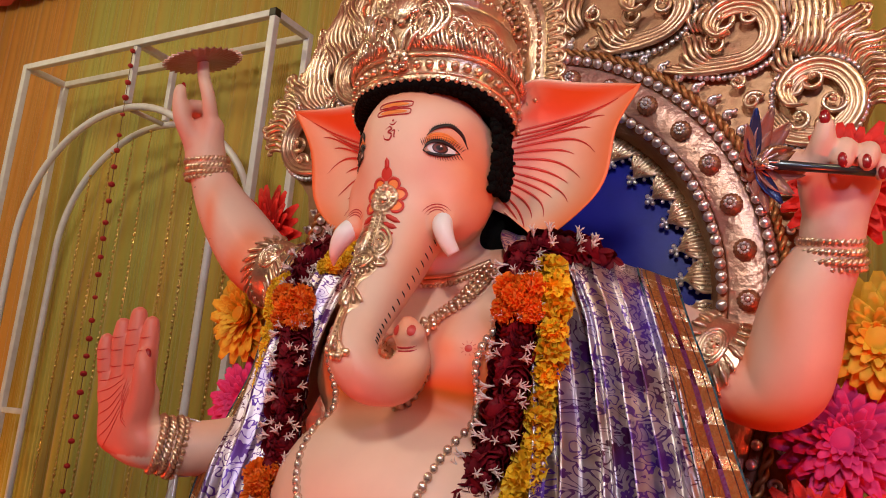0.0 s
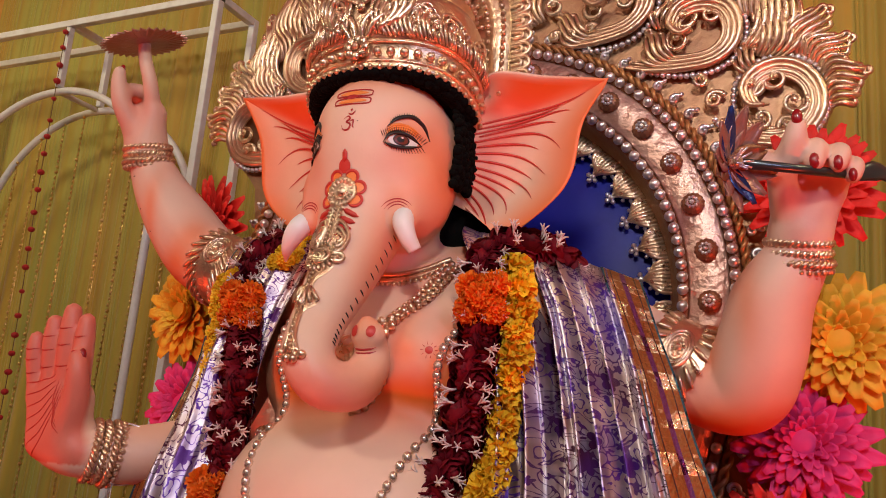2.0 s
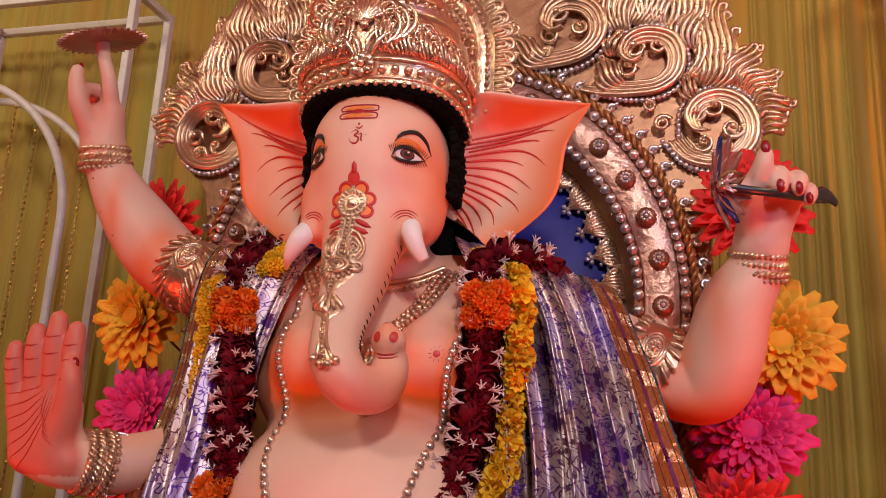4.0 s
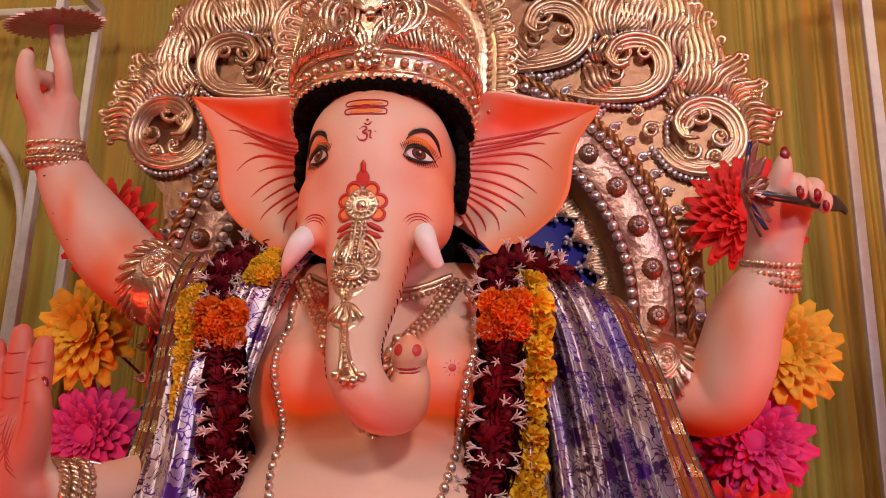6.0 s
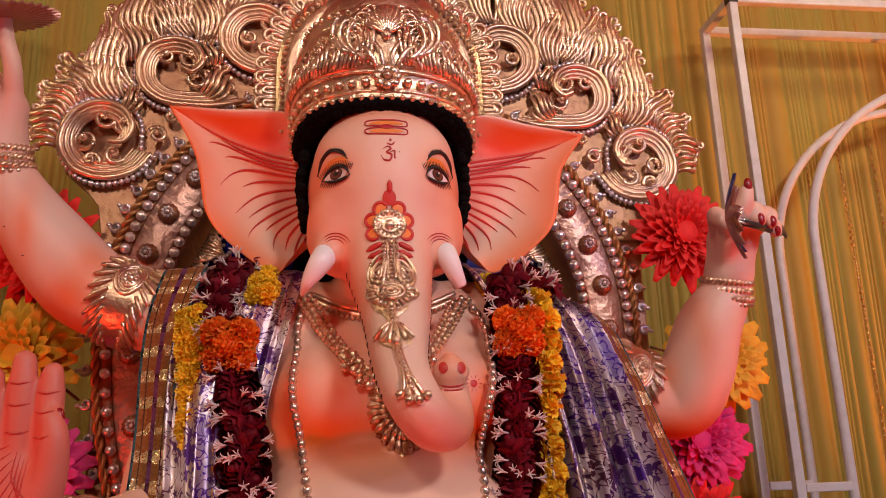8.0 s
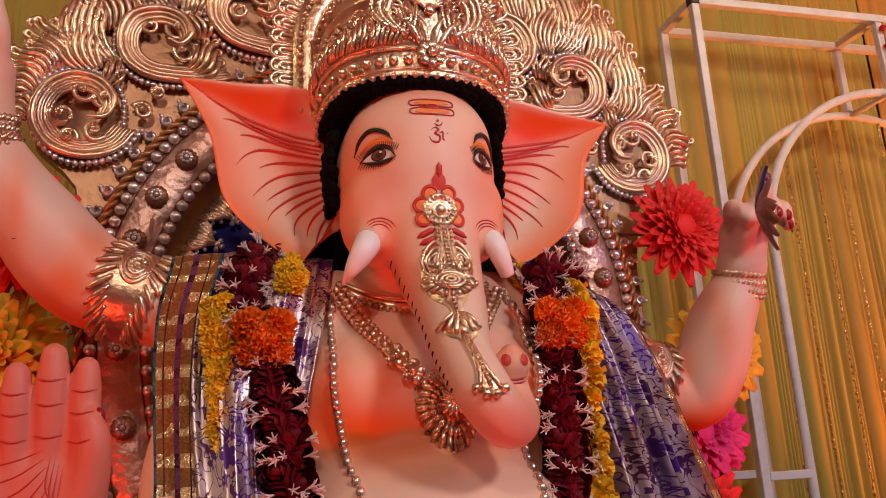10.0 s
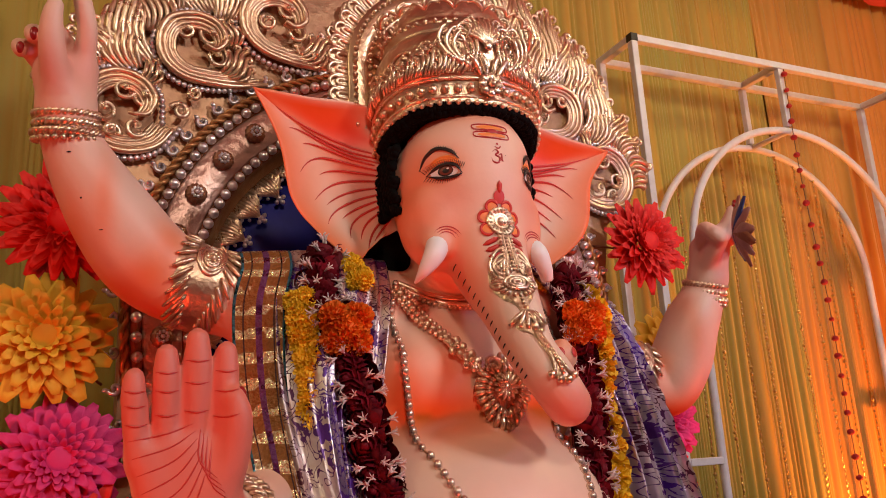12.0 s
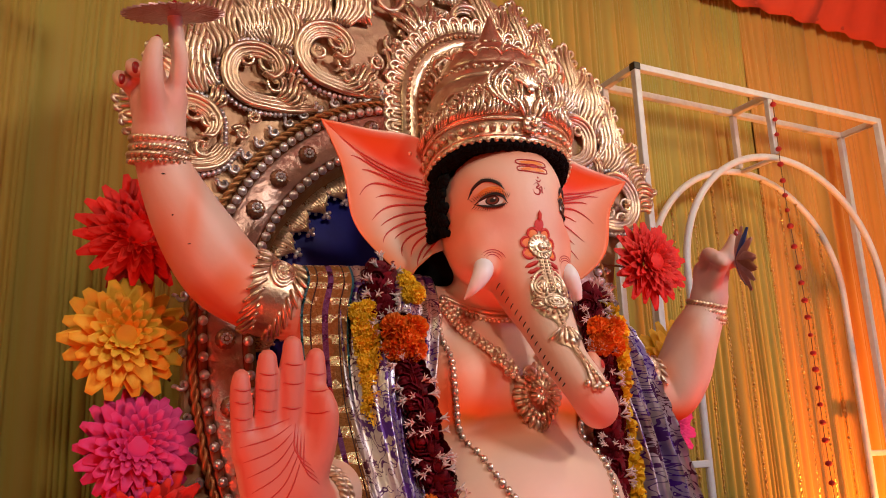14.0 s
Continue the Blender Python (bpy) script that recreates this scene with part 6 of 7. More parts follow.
part("neck_knot", [ball(jb(mid(0.252), SZ - 0.250, 0.009), (0.008, 0.007, 0.010), 10, 7)], BRIGHT, jewel)
for f in (-1, 0, 1):
    q = [jb(mid(d) + f * (0.004 + 0.018 * max(0, (d - 0.29) / 0.07) ** 2), SZ - d, 0.006) for d in np.linspace(0.258, 0.350, 12)]
    part("stem", [tube(q, 0.0038, 6)], BRIGHT if f else GOLD, jewel)
for d in np.arange(0.272, 0.345, 0.0095):
    bead("stem_bead", GBEAD, jewel, Vector(jb(mid(d), SZ - d, 0.009)) - JB, None, 0.5 + 3.0 * (d - 0.27))
for f, dz in ((-1.0, 0.004), (-0.36, -0.006), (0.36, -0.007), (1.0, 0.002)):
    part("end_bead", [ball(jb(mid(0.352) + f * 0.024, SZ - 0.354 + dz, 0.006), 0.0082, 9, 7)], BRIGHT, jewel)

# ---- held things ----
FOIL = surface("dusky_rose_foil", (0.42, 0.22, 0.19), 0.35, metal=0.55, vary=0.25, scale=30, bump=0.3, bump_scale=50)
FOILBLUE = surface("blue_foil", (0.03, 0.06, 0.25), 0.3, metal=0.6, vary=0.25, scale=30, bump=0.3, bump_scale=50)
STEEL = surface("dark_steel", (0.10, 0.12, 0.13), 0.3, metal=0.85, vary=0.2, scale=40)
n, o = 34, []
for k in range(n * 2):
    r = 0.122 if k % 2 == 0 else 0.104
    a = math.pi * k / n + (0.05 if k % 2 else 0)
    o.append((r * math.cos(a), r * math.sin(a)))
v = [(0, 0, 0.007), (0, 0, -0.007)] + [(x, y, 0.002) for x, y in o] + [(x, y, -0.002) for x, y in o] + [(x * 0.6, y * 0.6, 0.006) for x, y in o] + [(x * 0.6, y * 0.6, -0.006) for x, y in o]
m = 2 * n
f = []
for k in range(m):
    q = (k + 1) % m
    f += [(2 + k, 2 + m + k, 2 + m + q, 2 + q), (2 + 2 * m + k, 2 + k, 2 + q, 2 + 2 * m + q), (0, 2 + 2 * m + k, 2 + 2 * m + q), (2 + m + k, 2 + 3 * m + k, 2 + 3 * m + q, 2 + m + q), (1, 2 + 3 * m + q, 2 + 3 * m + k)]
disc = solo("toothed_disc", [(np.array(v), f)], FOIL, "dusky rose metal disc with a toothed rim on a fingertip", "disc", smooth=False)
disc.location, disc.rotation_euler = (RX + 0.012, RY - 0.074, RZ + 0.288), (radians(15), radians(-10), 0)

wand = thing("foil_flower_wand", "foil flower on a dark metal shaft held in the idol's fist", "ornament", at=(0.83, 1.57, 2.02))
A0, A1 = np.array((0.765, 1.49, 2.015)), np.array((1.035, 1.725, 2.045))
axis = (A1 - A0) / np.linalg.norm(A1 - A0)
face = np.array((0.87, -0.50, 0.05))
face /= np.linalg.norm(face)
pu = np.array((0, 0, 1.0))
pv = np.cross(face, pu)
part("shaft", [tube([A0, A0 * 0.5 + A1 * 0.5, A0 * 0.22 + A1 * 0.78], 0.009, 10)], STEEL, wand)
part("blade", [tube(spline([A0 * 0.25 + A1 * 0.75, A0 * 0.1 + A1 * 0.9 + (0, 0, 0.012), A1 + (0, 0, -0.004)], 6), 0.020 * np.interp(np.linspace(0, 1, 13), (0, 0.4, 1), (0.6, 1.0, 0.5)), 8, flat=0.25, up=(-0.6, 0.7, 0))], STEEL, wand)
rng = random.Random(8)
for k in range(12):
    t = 2 * math.pi * k / 12 + rng.uniform(-0.15, 0.15)
    L = rng.uniform(0.075, 0.105)
    d = math.cos(t) * pu + math.sin(t) * pv
    s = np.cross(face, d)
    g = np.array([[A0 + d * (L * i / 6) + face * (0.030 * (i / 6) ** 1.5 - 0.01) + s * (j * 0.022 * math.sin(math.pi * (0.1 + 0.85 * i / 6))) + face * 0.006 * abs(j) for j in (-1, -0.5, 0, 0.5, 1)] for i in range(7)])
    part("foil_petal", [sheet(g, 0.0015, tuple(face))], (FOIL, FOILBLUE, FOIL, FOIL, COPPER, FOIL)[k % 6], wand)
part("flower_eye", [ball(A0 + face * 0.005, 0.014, 10, 8)], BRIGHT, wand)
for k in range(8):
    t = 2 * math.pi * k / 8
    part("stamen", [tube([A0, A0 + face * 0.03 + 0.02 * (math.cos(t) * pu + math.sin(t) * pv)], 0.0022, 5)], SILVER, wand)


# ---- shawl ----
def brocade():
    m = surface("purple_brocade", (0.17, 0.085, 0.13), 0.33, metal=0.55, vary=0.2, scale=60, bump=0.16, bump_scale=420)
    nt = m.node_tree
    b = nt.nodes["Principled BSDF"]
    src = b.inputs["Base Color"].links[0].from_socket
    co = nt.nodes.new("ShaderNodeTexCoord")
    # vines: thin level lines of a noise; blossoms: petals round scattered cells
    vine = node(nt, "ShaderNodeTexNoise", Scale=40.0, Detail=0.5, Distortion=1.6)
    nt.links.new(co.outputs["UV"], vine.inputs["Vector"])
    off = nt.nodes.new("ShaderNodeMath")
    off.operation = "SUBTRACT"
    off.inputs[1].default_value = 0.5
    nt.links.new(vine.outputs["Fac"], off.inputs[0])
    ab = nt.nodes.new("ShaderNodeMath")
    ab.operation = "ABSOLUTE"
    nt.links.new(off.outputs["Value"], ab.inputs[0])
    vr = node(nt, "ShaderNodeMapRange", From_Min=0.050, From_Max=0.034)
    nt.links.new(ab.outputs["Value"], vr.inputs["Value"])
    def calc(op, a, b=0.0, kind="ShaderNodeMath"):
        n = nt.nodes.new(kind)
        n.operation = op
        for k, q in enumerate((a, b)):
            if isinstance(q, (int, float)):
                if kind == "ShaderNodeMath":
                    n.inputs[k].default_value = q
            else:
                nt.links.new(q, n.inputs[k])
        return n

    def blossoms(scale, size, shift):
        """Five-petalled flowers, one a cell."""
        mv = nt.nodes.new("ShaderNodeMapping")
        mv.inputs["Location"].default_value = (shift, shift * 0.7, 0)
        nt.links.new(co.outputs["UV"], mv.inputs["Vector"])
        cell = nt.nodes.new("ShaderNodeTexVoronoi")
        cell.inputs["Scale"].default_value, cell.inputs["Randomness"].default_value = scale, 0.7
        nt.links.new(mv.outputs["Vector"], cell.inputs["Vector"])
        loc = calc("SUBTRACT", mv.outputs["Vector"], cell.outputs["Position"], "ShaderNodeVectorMath").outputs["Vector"]
        xyz = nt.nodes.new("ShaderNodeSeparateXYZ")
        nt.links.new(loc, xyz.inputs["Vector"])
        far = calc("LENGTH", loc, 0.0, "ShaderNodeVectorMath").outputs["Value"]
        turn = calc("ARCTAN2", xyz.outputs["Y"], xyz.outputs["X"]).outputs["Value"]
        lobe = calc("ABSOLUTE", calc("COSINE", calc("MULTIPLY", turn, 2.5).outputs["Value"]).outputs["Value"]).outputs["Value"]
        edge = calc("MULTIPLY", calc("ADD", calc("MULTIPLY", lobe, 0.34).outputs["Value"], 0.66).outputs["Value"], size).outputs["Value"]
        inside = calc("LESS_THAN", far, edge).outputs["Value"]
        eye = calc("GREATER_THAN", far, size * 0.2).outputs["Value"]
        return calc("MULTIPLY", inside, eye).outputs["Value"]

    cr = calc("MAXIMUM", blossoms(14.0, 0.021, 0.0), blossoms(26.0, 0.009, 0.31))
    mx = nt.nodes.new("ShaderNodeMath")
    mx.operation = "MAXIMUM"
    nt.links.new(vr.outputs["Result"], mx.inputs[0])
    nt.links.new(cr.outputs["Value"], mx.inputs[1])
    tint = node(nt, "ShaderNodeTexNoise", Scale=5.0, Detail=2.0)
    nt.links.new(co.outputs["UV"], tint.inputs["Vector"])
    ramp = nt.nodes.new("ShaderNodeValToRGB")
    ramp.color_ramp.elements[0].position, ramp.color_ramp.elements[0].color = 0.38, (0.09, 0.02, 0.30, 1)
    ramp.color_ramp.elements[1].position, ramp.color_ramp.elements[1].color = 0.60, (0.09, 0.015, 0.035, 1)
    nt.links.new(tint.outputs["Fac"], ramp.inputs["Fac"])
    mix = nt.nodes.new("ShaderNodeMix")
    mix.data_type = "RGBA"
    nt.links.new(mx.outputs["Value"], mix.inputs["Factor"])
    # violet, pale and bronze patches paint a sheen into the silver ground
    glint = node(nt, "ShaderNodeTexNoise", Scale=11.0, Detail=3.0)
    nt.links.new(co.outputs["UV"], glint.inputs["Vector"])
    shine = nt.nodes.new("ShaderNodeValToRGB")
    shine.color_ramp.elements[0].position, shine.color_ramp.elements[0].color = 0.36, (0.52, 0.45, 0.64, 1)
    shine.color_ramp.elements[1].position, shine.color_ramp.elements[1].color = 0.64, (0.66, 0.50, 0.42, 1)
    shine.color_ramp.elements.new(0.5).color = (0.88, 0.80, 0.80, 1)
    nt.links.new(glint.outputs["Fac"], shine.inputs["Fac"])
    silver = nt.nodes.new("ShaderNodeMix")
    silver.data_type = "RGBA"
    silver.inputs["Factor"].default_value = 0.75
    silver.inputs["B"].default_value = (0.50, 0.40, 0.45, 1)
    nt.links.new(src, silver.inputs["A"])
    nt.links.new(shine.outputs["Color"], silver.inputs["B"])
    nt.links.new(silver.outputs["Result"], mix.inputs["A"])
    nt.links.new(ramp.outputs["Color"], mix.inputs["B"])
    nt.links.new(mix.outputs["Result"], b.inputs["Base Color"])
    sub = node(nt, "ShaderNodeMapRange", To_Min=0.88, To_Max=0.35)
    nt.links.new(mx.outputs["Value"], sub.inputs["Value"])
    nt.links.new(sub.outputs["Result"], b.inputs["Metallic"])
    return m


def border_material():
    """Woven gold border: amber ground, gold bars, a purple and a green thread along it."""
    m = surface("gold_woven_border", (0.27, 0.10, 0.02), 0.4, metal=0.4, vary=0.3, scale=120, bump=0.8, bump_scale=110)
    nt = m.node_tree
    b = nt.nodes["Principled BSDF"]
    src = b.inputs["Base Color"].links[0].from_socket
    co = nt.nodes.new("ShaderNodeTexCoord")
    sep = nt.nodes.new("ShaderNodeSeparateXYZ")
    nt.links.new(co.outputs["UV"], sep.inputs["Vector"])

    def band(socket, scale, lo, hi):
        a = nt.nodes.new("ShaderNodeMath")
        a.operation = "MULTIPLY"
        a.inputs[1].default_value = scale
        nt.links.new(socket, a.inputs[0])
        f = nt.nodes.new("ShaderNodeMath")
        f.operation = "FRACT"
        nt.links.new(a.outputs["Value"], f.inputs[0])
        g1 = nt.nodes.new("ShaderNodeMath")
        g1.operation = "GREATER_THAN"
        g1.inputs[1].default_value = lo
        g2 = nt.nodes.new("ShaderNodeMath")
        g2.operation = "LESS_THAN"
        g2.inputs[1].default_value = hi
        nt.links.new(f.outputs["Value"], g1.inputs[0])
        nt.links.new(f.outputs["Value"], g2.inputs[0])
        p = nt.nodes.new("ShaderNodeMath")
        p.operation = "MULTIPLY"
        nt.links.new(g1.outputs["Value"], p.inputs[0])
        nt.links.new(g2.outputs["Value"], p.inputs[1])
        return p.outputs["Value"]

    gap = node(nt, "ShaderNodeTexNoise", Scale=26.0, Detail=3.0)
    nt.links.new(co.outputs["Object"], gap.inputs["Vector"])
    cut = node(nt, "ShaderNodeMapRange", From_Min=0.44, From_Max=0.50)
    nt.links.new(gap.outputs["Fac"], cut.inputs["Value"])
    bars = nt.nodes.new("ShaderNodeMath")
    bars.operation = "MULTIPLY"
    nt.links.new(band(sep.outputs["Y"], 10.0, 0.52, 0.97), bars.inputs[0])
    nt.links.new(cut.outputs["Result"], bars.inputs[1])
    out = src
    metal = None
    for fac, colour in ((bars.outputs["Value"], (0.92, 0.80, 0.50)), (band(sep.outputs["X"], 1.0, 0.44, 0.56), (0.14, 0.03, 0.14)), (band(sep.outputs["X"], 1.0, 0.20, 0.23), (0.05, 0.02, 0.02)), (band(sep.outputs["X"], 1.0, 0.77, 0.80), (0.05, 0.02, 0.02)), (band(sep.outputs["X"], 1.0, 0.94, 1.0), (0.02, 0.10, 0.14)), (band(sep.outputs["X"], 1.0, 0.0, 0.05), (0.02, 0.10, 0.14))):
        mx = nt.nodes.new("ShaderNodeMix")
        mx.data_type = "RGBA"
        nt.links.new(fac, mx.inputs["Factor"])
        nt.links.new(out, mx.inputs["A"])
        mx.inputs["B"].default_value = (*colour, 1)
        out = mx.outputs["Result"]
        metal = metal or fac
    nt.links.new(out, b.inputs["Base Color"])
    r = node(nt, "ShaderNodeMapRange", To_Min=0.3, To_Max=0.95)
    nt.links.new(metal, r.inputs["Value"])
    nt.links.new(r.outputs["Result"], b.inputs["Metallic"])
    r2 = node(nt, "ShaderNodeMapRange", To_Min=0.5, To_Max=0.24)
    nt.links.new(metal, r2.inputs["Value"])
    nt.links.new(r2.outputs["Result"], b.inputs["Roughness"])
    return m


BROCADE, BORDER = brocade(), border_material()


def cloth(name, parent, inner, outer, u0, u1, mat, label, folds, depth, lift=0.0, rows=90, cols=90, seed=0, uv=(1.0, 1.0), sharp=1.0):
    """A draped sheet between two edges, gathered in lengthwise folds."""
    a, b = spline(inner, 16), spline(outer, 16)
    ia = np.linspace(0, len(a) - 1, rows)
    A_ = np.array([[np.interp(i, range(len(a)), a[:, k]) for k in range(3)] for i in ia])
    B_ = np.array([[np.interp(i, range(len(b)), b[:, k]) for k in range(3)] for i in ia])
    rng = random.Random(seed)
    ph = [rng.uniform(0, 6.28) for _ in range(4)]
    g, uvs = np.zeros((rows, cols, 3)), np.zeros((rows, cols, 2))
    for i in range(rows):
        s = i / (rows - 1)
        for j in range(cols):
            u = u0 + (u1 - u0) * j / (cols - 1)
            p = A_[i] + (B_[i] - A_[i]) * u
            fan = u * folds * (0.8 + 0.2 * s)
            w = 1.7 * noise.noise((fan * 1.2, s * 0.6 + ph[0], ph[1])) + 0.5 * noise.noise((fan * 2.6, s * 0.7 + ph[2], ph[3]))
            ridge = 1 - abs(noise.noise((fan * 0.9 + ph[3], s * 0.5, ph[0])) * 3.0)
            crease = max(0.0, 1 - abs(noise.noise((fan * 1.15 + 7.3, s * 0.45 + ph[1], ph[2]))) * 6.0)
            w += 1.0 * max(0.0, ridge) ** 2 - 1.1 * crease ** 2 + 0.03 * noise.noise((u * 40, s * 60, ph[1]))
            grow = 0.5 + 0.5 * min(1, max(0, s * 2.2 - 0.3))
            p = p + np.array((0, -0.045 * math.sin(math.pi * min(1, max(0, u))) - depth * w * grow - lift, 0))
            g[i, j] = p
            uvs[i, j] = (u * uv[0] if u1 - u0 > 0.7 else (u - u0) / (u1 - u0), s * uv[1])
    v, f = sheet(g, 0.003)
    ob = part(name, [(v, f)], mat, parent, label)
    lay = ob.data.uv_layers.new(name="UVMap")
    flat = uvs.reshape(-1, 2)
    idx = np.zeros(len(ob.data.loops), int)
    ob.data.loops.foreach_get("vertex_index", idx)
    lay.data.foreach_set("uv", flat[idx % len(flat)].ravel())
    return ob


shawl = thing("shawl", "purple and silver brocade shawl with gold borders over both shoulders", "shawl", at=(0, 1.7, 1.9))
IN_L = [(0.24, 1.84, 1.86), (0.245, 1.76, 1.945), (0.28, 1.665, 1.90), (0.345, 1.645, 1.772), (0.375, 1.635, 1.649), (0.398, 1.62, 1.53), (0.415, 1.60, 1.40), (0.42, 1.58, 1.25), (0.42, 1.56, 1.10)]
OUT_L = [(0.52, 1.97, 1.78), (0.525, 1.88, 1.875), (0.56, 1.785, 1.822), (0.592, 1.765, 1.740), (0.632, 1.757, 1.640), (0.668, 1.75, 1.530), (0.715, 1.745, 1.40), (0.76, 1.74, 1.25), (0.80, 1.72, 1.10)]
cloth("drape", shawl, IN_L, OUT_L, -0.30, 0.80, BROCADE, "purple and silver floral brocade", 7.5, 0.040, seed=2, uv=(0.32, 0.85), cols=120)
cloth("border", shawl, IN_L, OUT_L, 0.76, 1.03, BORDER, "amber and gold woven border", 3.0, 0.006, lift=0.012, seed=6, uv=(1, 1.15), cols=30)
IN_R = [(-0.16, 1.84, 1.86), (-0.165, 1.735, 1.95), (-0.185, 1.645, 1.885), (-0.205, 1.60, 1.80), (-0.226, 1.575, 1.71), (-0.246, 1.56, 1.603), (-0.245, 1.55, 1.45), (-0.24, 1.50, 1.30), (-0.24, 1.46, 1.10)]
OUT_R = [(-0.50, 1.90, 1.86), (-0.498, 1.80, 1.968), (-0.502, 1.725, 1.92), (-0.522, 1.715, 1.835), (-0.525, 1.69, 1.72), (-0.518, 1.655, 1.60), (-0.508, 1.585, 1.485), (-0.505, 1.515, 1.36), (-0.53, 1.47, 1.10)]
cloth("drape", shawl, IN_R, OUT_R, 0.0, 0.76, BROCADE, "purple and silver floral brocade", 6.0, 0.024, seed=9, uv=(0.34, 0.85), cols=100)
cloth("border", shawl, IN_R, OUT_R, 0.70, 1.02, BORDER, "amber and gold woven border", 2.0, 0.005, lift=0.010, seed=4, uv=(1, 1.7), cols=30)


# ---- garlands ----
ROSE = surface("dark_red_rose_petal", (0.13, 0.003, 0.010), 0.6, vary=0.4, scale=60, bump=0.15, bump_scale=120, random_tint=0.35, spec=0.18)
BUD = surface("white_tuberose", (0.72, 0.60, 0.58), 0.55, vary=0.15, scale=90, random_tint=0.15)
MARI = surface("yellow_marigold_petal", (0.86, 0.55, 0.02), 0.65, vary=0.25, scale=70, random_tint=0.15)
ORANGE = surface("orange_marigold_petal", (0.80, 0.17, 0.004), 0.65, vary=0.25, scale=70, random_tint=0.12)
LEAF = surface("dark_green_leaf", (0.02, 0.05, 0.015), 0.6, vary=0.2)


def rose_mesh():
    """Cupped petals, ring within ring, the outer ones opened out."""
    rng = random.Random(2)
    ps = [ball((0, 0, 0.004), (0.013, 0.013, 0.016), 8, 6)]
    for q, (n, r, lo, hi) in enumerate(((3, 0.013, 2.0, 0.25), (4, 0.019, 2.1, 0.45), (5, 0.026, 2.2, 0.75), (6, 0.033, 2.2, 1.0))):
        for k in range(n):
            a = 2 * math.pi * (k + 0.37 * q) / n + rng.uniform(-0.2, 0.2)
            g = np.zeros((6, 6, 3))
            for i in range(6):
                s = i / 5
                for j in range(6):
                    u = (j - 2.5) / 2.5
                    th = lo + (hi - lo) * s * (1 - 0.16 * u * u) + rng.uniform(-0.03, 0.03)
                    ph = a + u * (3.9 / n) * (0.55 + 0.45 * math.sin(math.pi * (0.2 + 0.65 * s)))
                    rr = r * (1 + 0.16 * s * s + 0.05 * u * (1 if k % 2 else -1))
                    g[i, j] = (rr * math.sin(th) * math.cos(ph), rr * math.sin(th) * math.sin(ph), rr * 0.95 * math.cos(th))
            ps.append(sheet(g))
    return mesh_of("rose", ps, [ROSE])


def bud_mesh():
    ps = []
    for k in range(5):
        a = 2 * math.pi * k / 5
        q = spline([(0.002 * math.cos(a), 0.002 * math.sin(a), 0.018), (0.007 * math.cos(a), 0.007 * math.sin(a), 0.030), (0.014 * math.cos(a), 0.014 * math.sin(a), 0.036)], 4)
        ps.append(tube(q, np.linspace(0.0035, 0.0015, len(q)), 5, flat=0.6))
    ps.append(tube([(0, 0, 0), (0.001, 0, 0.012), (0, 0, 0.024)], (0.0022, 0.003, 0.0042), 6))
    return mesh_of("tuberose", ps, [BUD])


def marigold_mesh(name, mat, r, seed, n=120, wide=1.0):
    """A pompom of many small frilled petals."""
    rng = random.Random(seed)
    vs, fs = [], []
    for k in range(n):
        z = 1 - 2 * (k + 0.5) / n
        if z < -0.55:
            continue
        t = k * 2.39996
        d = np.array((math.sqrt(1 - z * z) * math.cos(t), math.sqrt(1 - z * z) * math.sin(t), z))
        e = np.cross(d, (rng.uniform(-1, 1), rng.uniform(-1, 1), rng.uniform(-1, 1)))
        e /= np.linalg.norm(e)
        h = np.cross(d, e)
        w, L = r * wide * rng.uniform(0.20, 0.30), r * rng.uniform(0.86, 1.12)
        b = len(vs)
        vs += [d * L * 0.45 - e * w * 0.4, d * L * 0.45 + e * w * 0.4, d * L * 0.9 + e * w + h * w * 0.25, d * L * 1.02 + e * w * 0.4 - h * w * 0.25, d * L - e * w * 0.35 + h * w * 0.3, d * L * 0.92 - e * w - h * w * 0.2]
        fs += [(b, b + 1, b + 2, b + 3), (b, b + 3, b + 4, b + 5)]
    core = ball((0, 0, 0), r * (0.72 if wide == 1.0 else 0.5), 10, 8)
    return mesh_of(name, [(np.array(vs), fs), core], [mat], smooth=False)


ROSES, BUDS = rose_mesh(), bud_mesh()
BIGYELLOW = marigold_mesh("large_yellow_marigold", MARI, 0.037, 5, 70, 1.5)
YELLOW, AMBERS = marigold_mesh("yellow_marigold", MARI, 0.027, 1), marigold_mesh("orange_marigold", ORANGE, 0.034, 2)


def turned(way, rng, wobble=0.35):
    w = Vector(way).normalized() + Vector((rng.uniform(-1, 1), rng.uniform(-1, 1), rng.uniform(-1, 1))) * wobble
    return w.to_track_quat("Z", "Y").to_matrix().to_4x4() @ Matrix.Rotation(rng.uniform(0, 6.28), 4, "Z")


def stations(pts, step):
    p = spline(pts, 24)
    d = np.r_[0, np.cumsum(np.linalg.norm(np.diff(p, axis=0), axis=1))]
    t = np.gradient(p, axis=0)
    for s in np.arange(0, d[-1], step):
        yield np.array([np.interp(s, d, p[:, k]) for k in range(3)]), np.array([np.interp(s, d, t[:, k]) for k in range(3)])


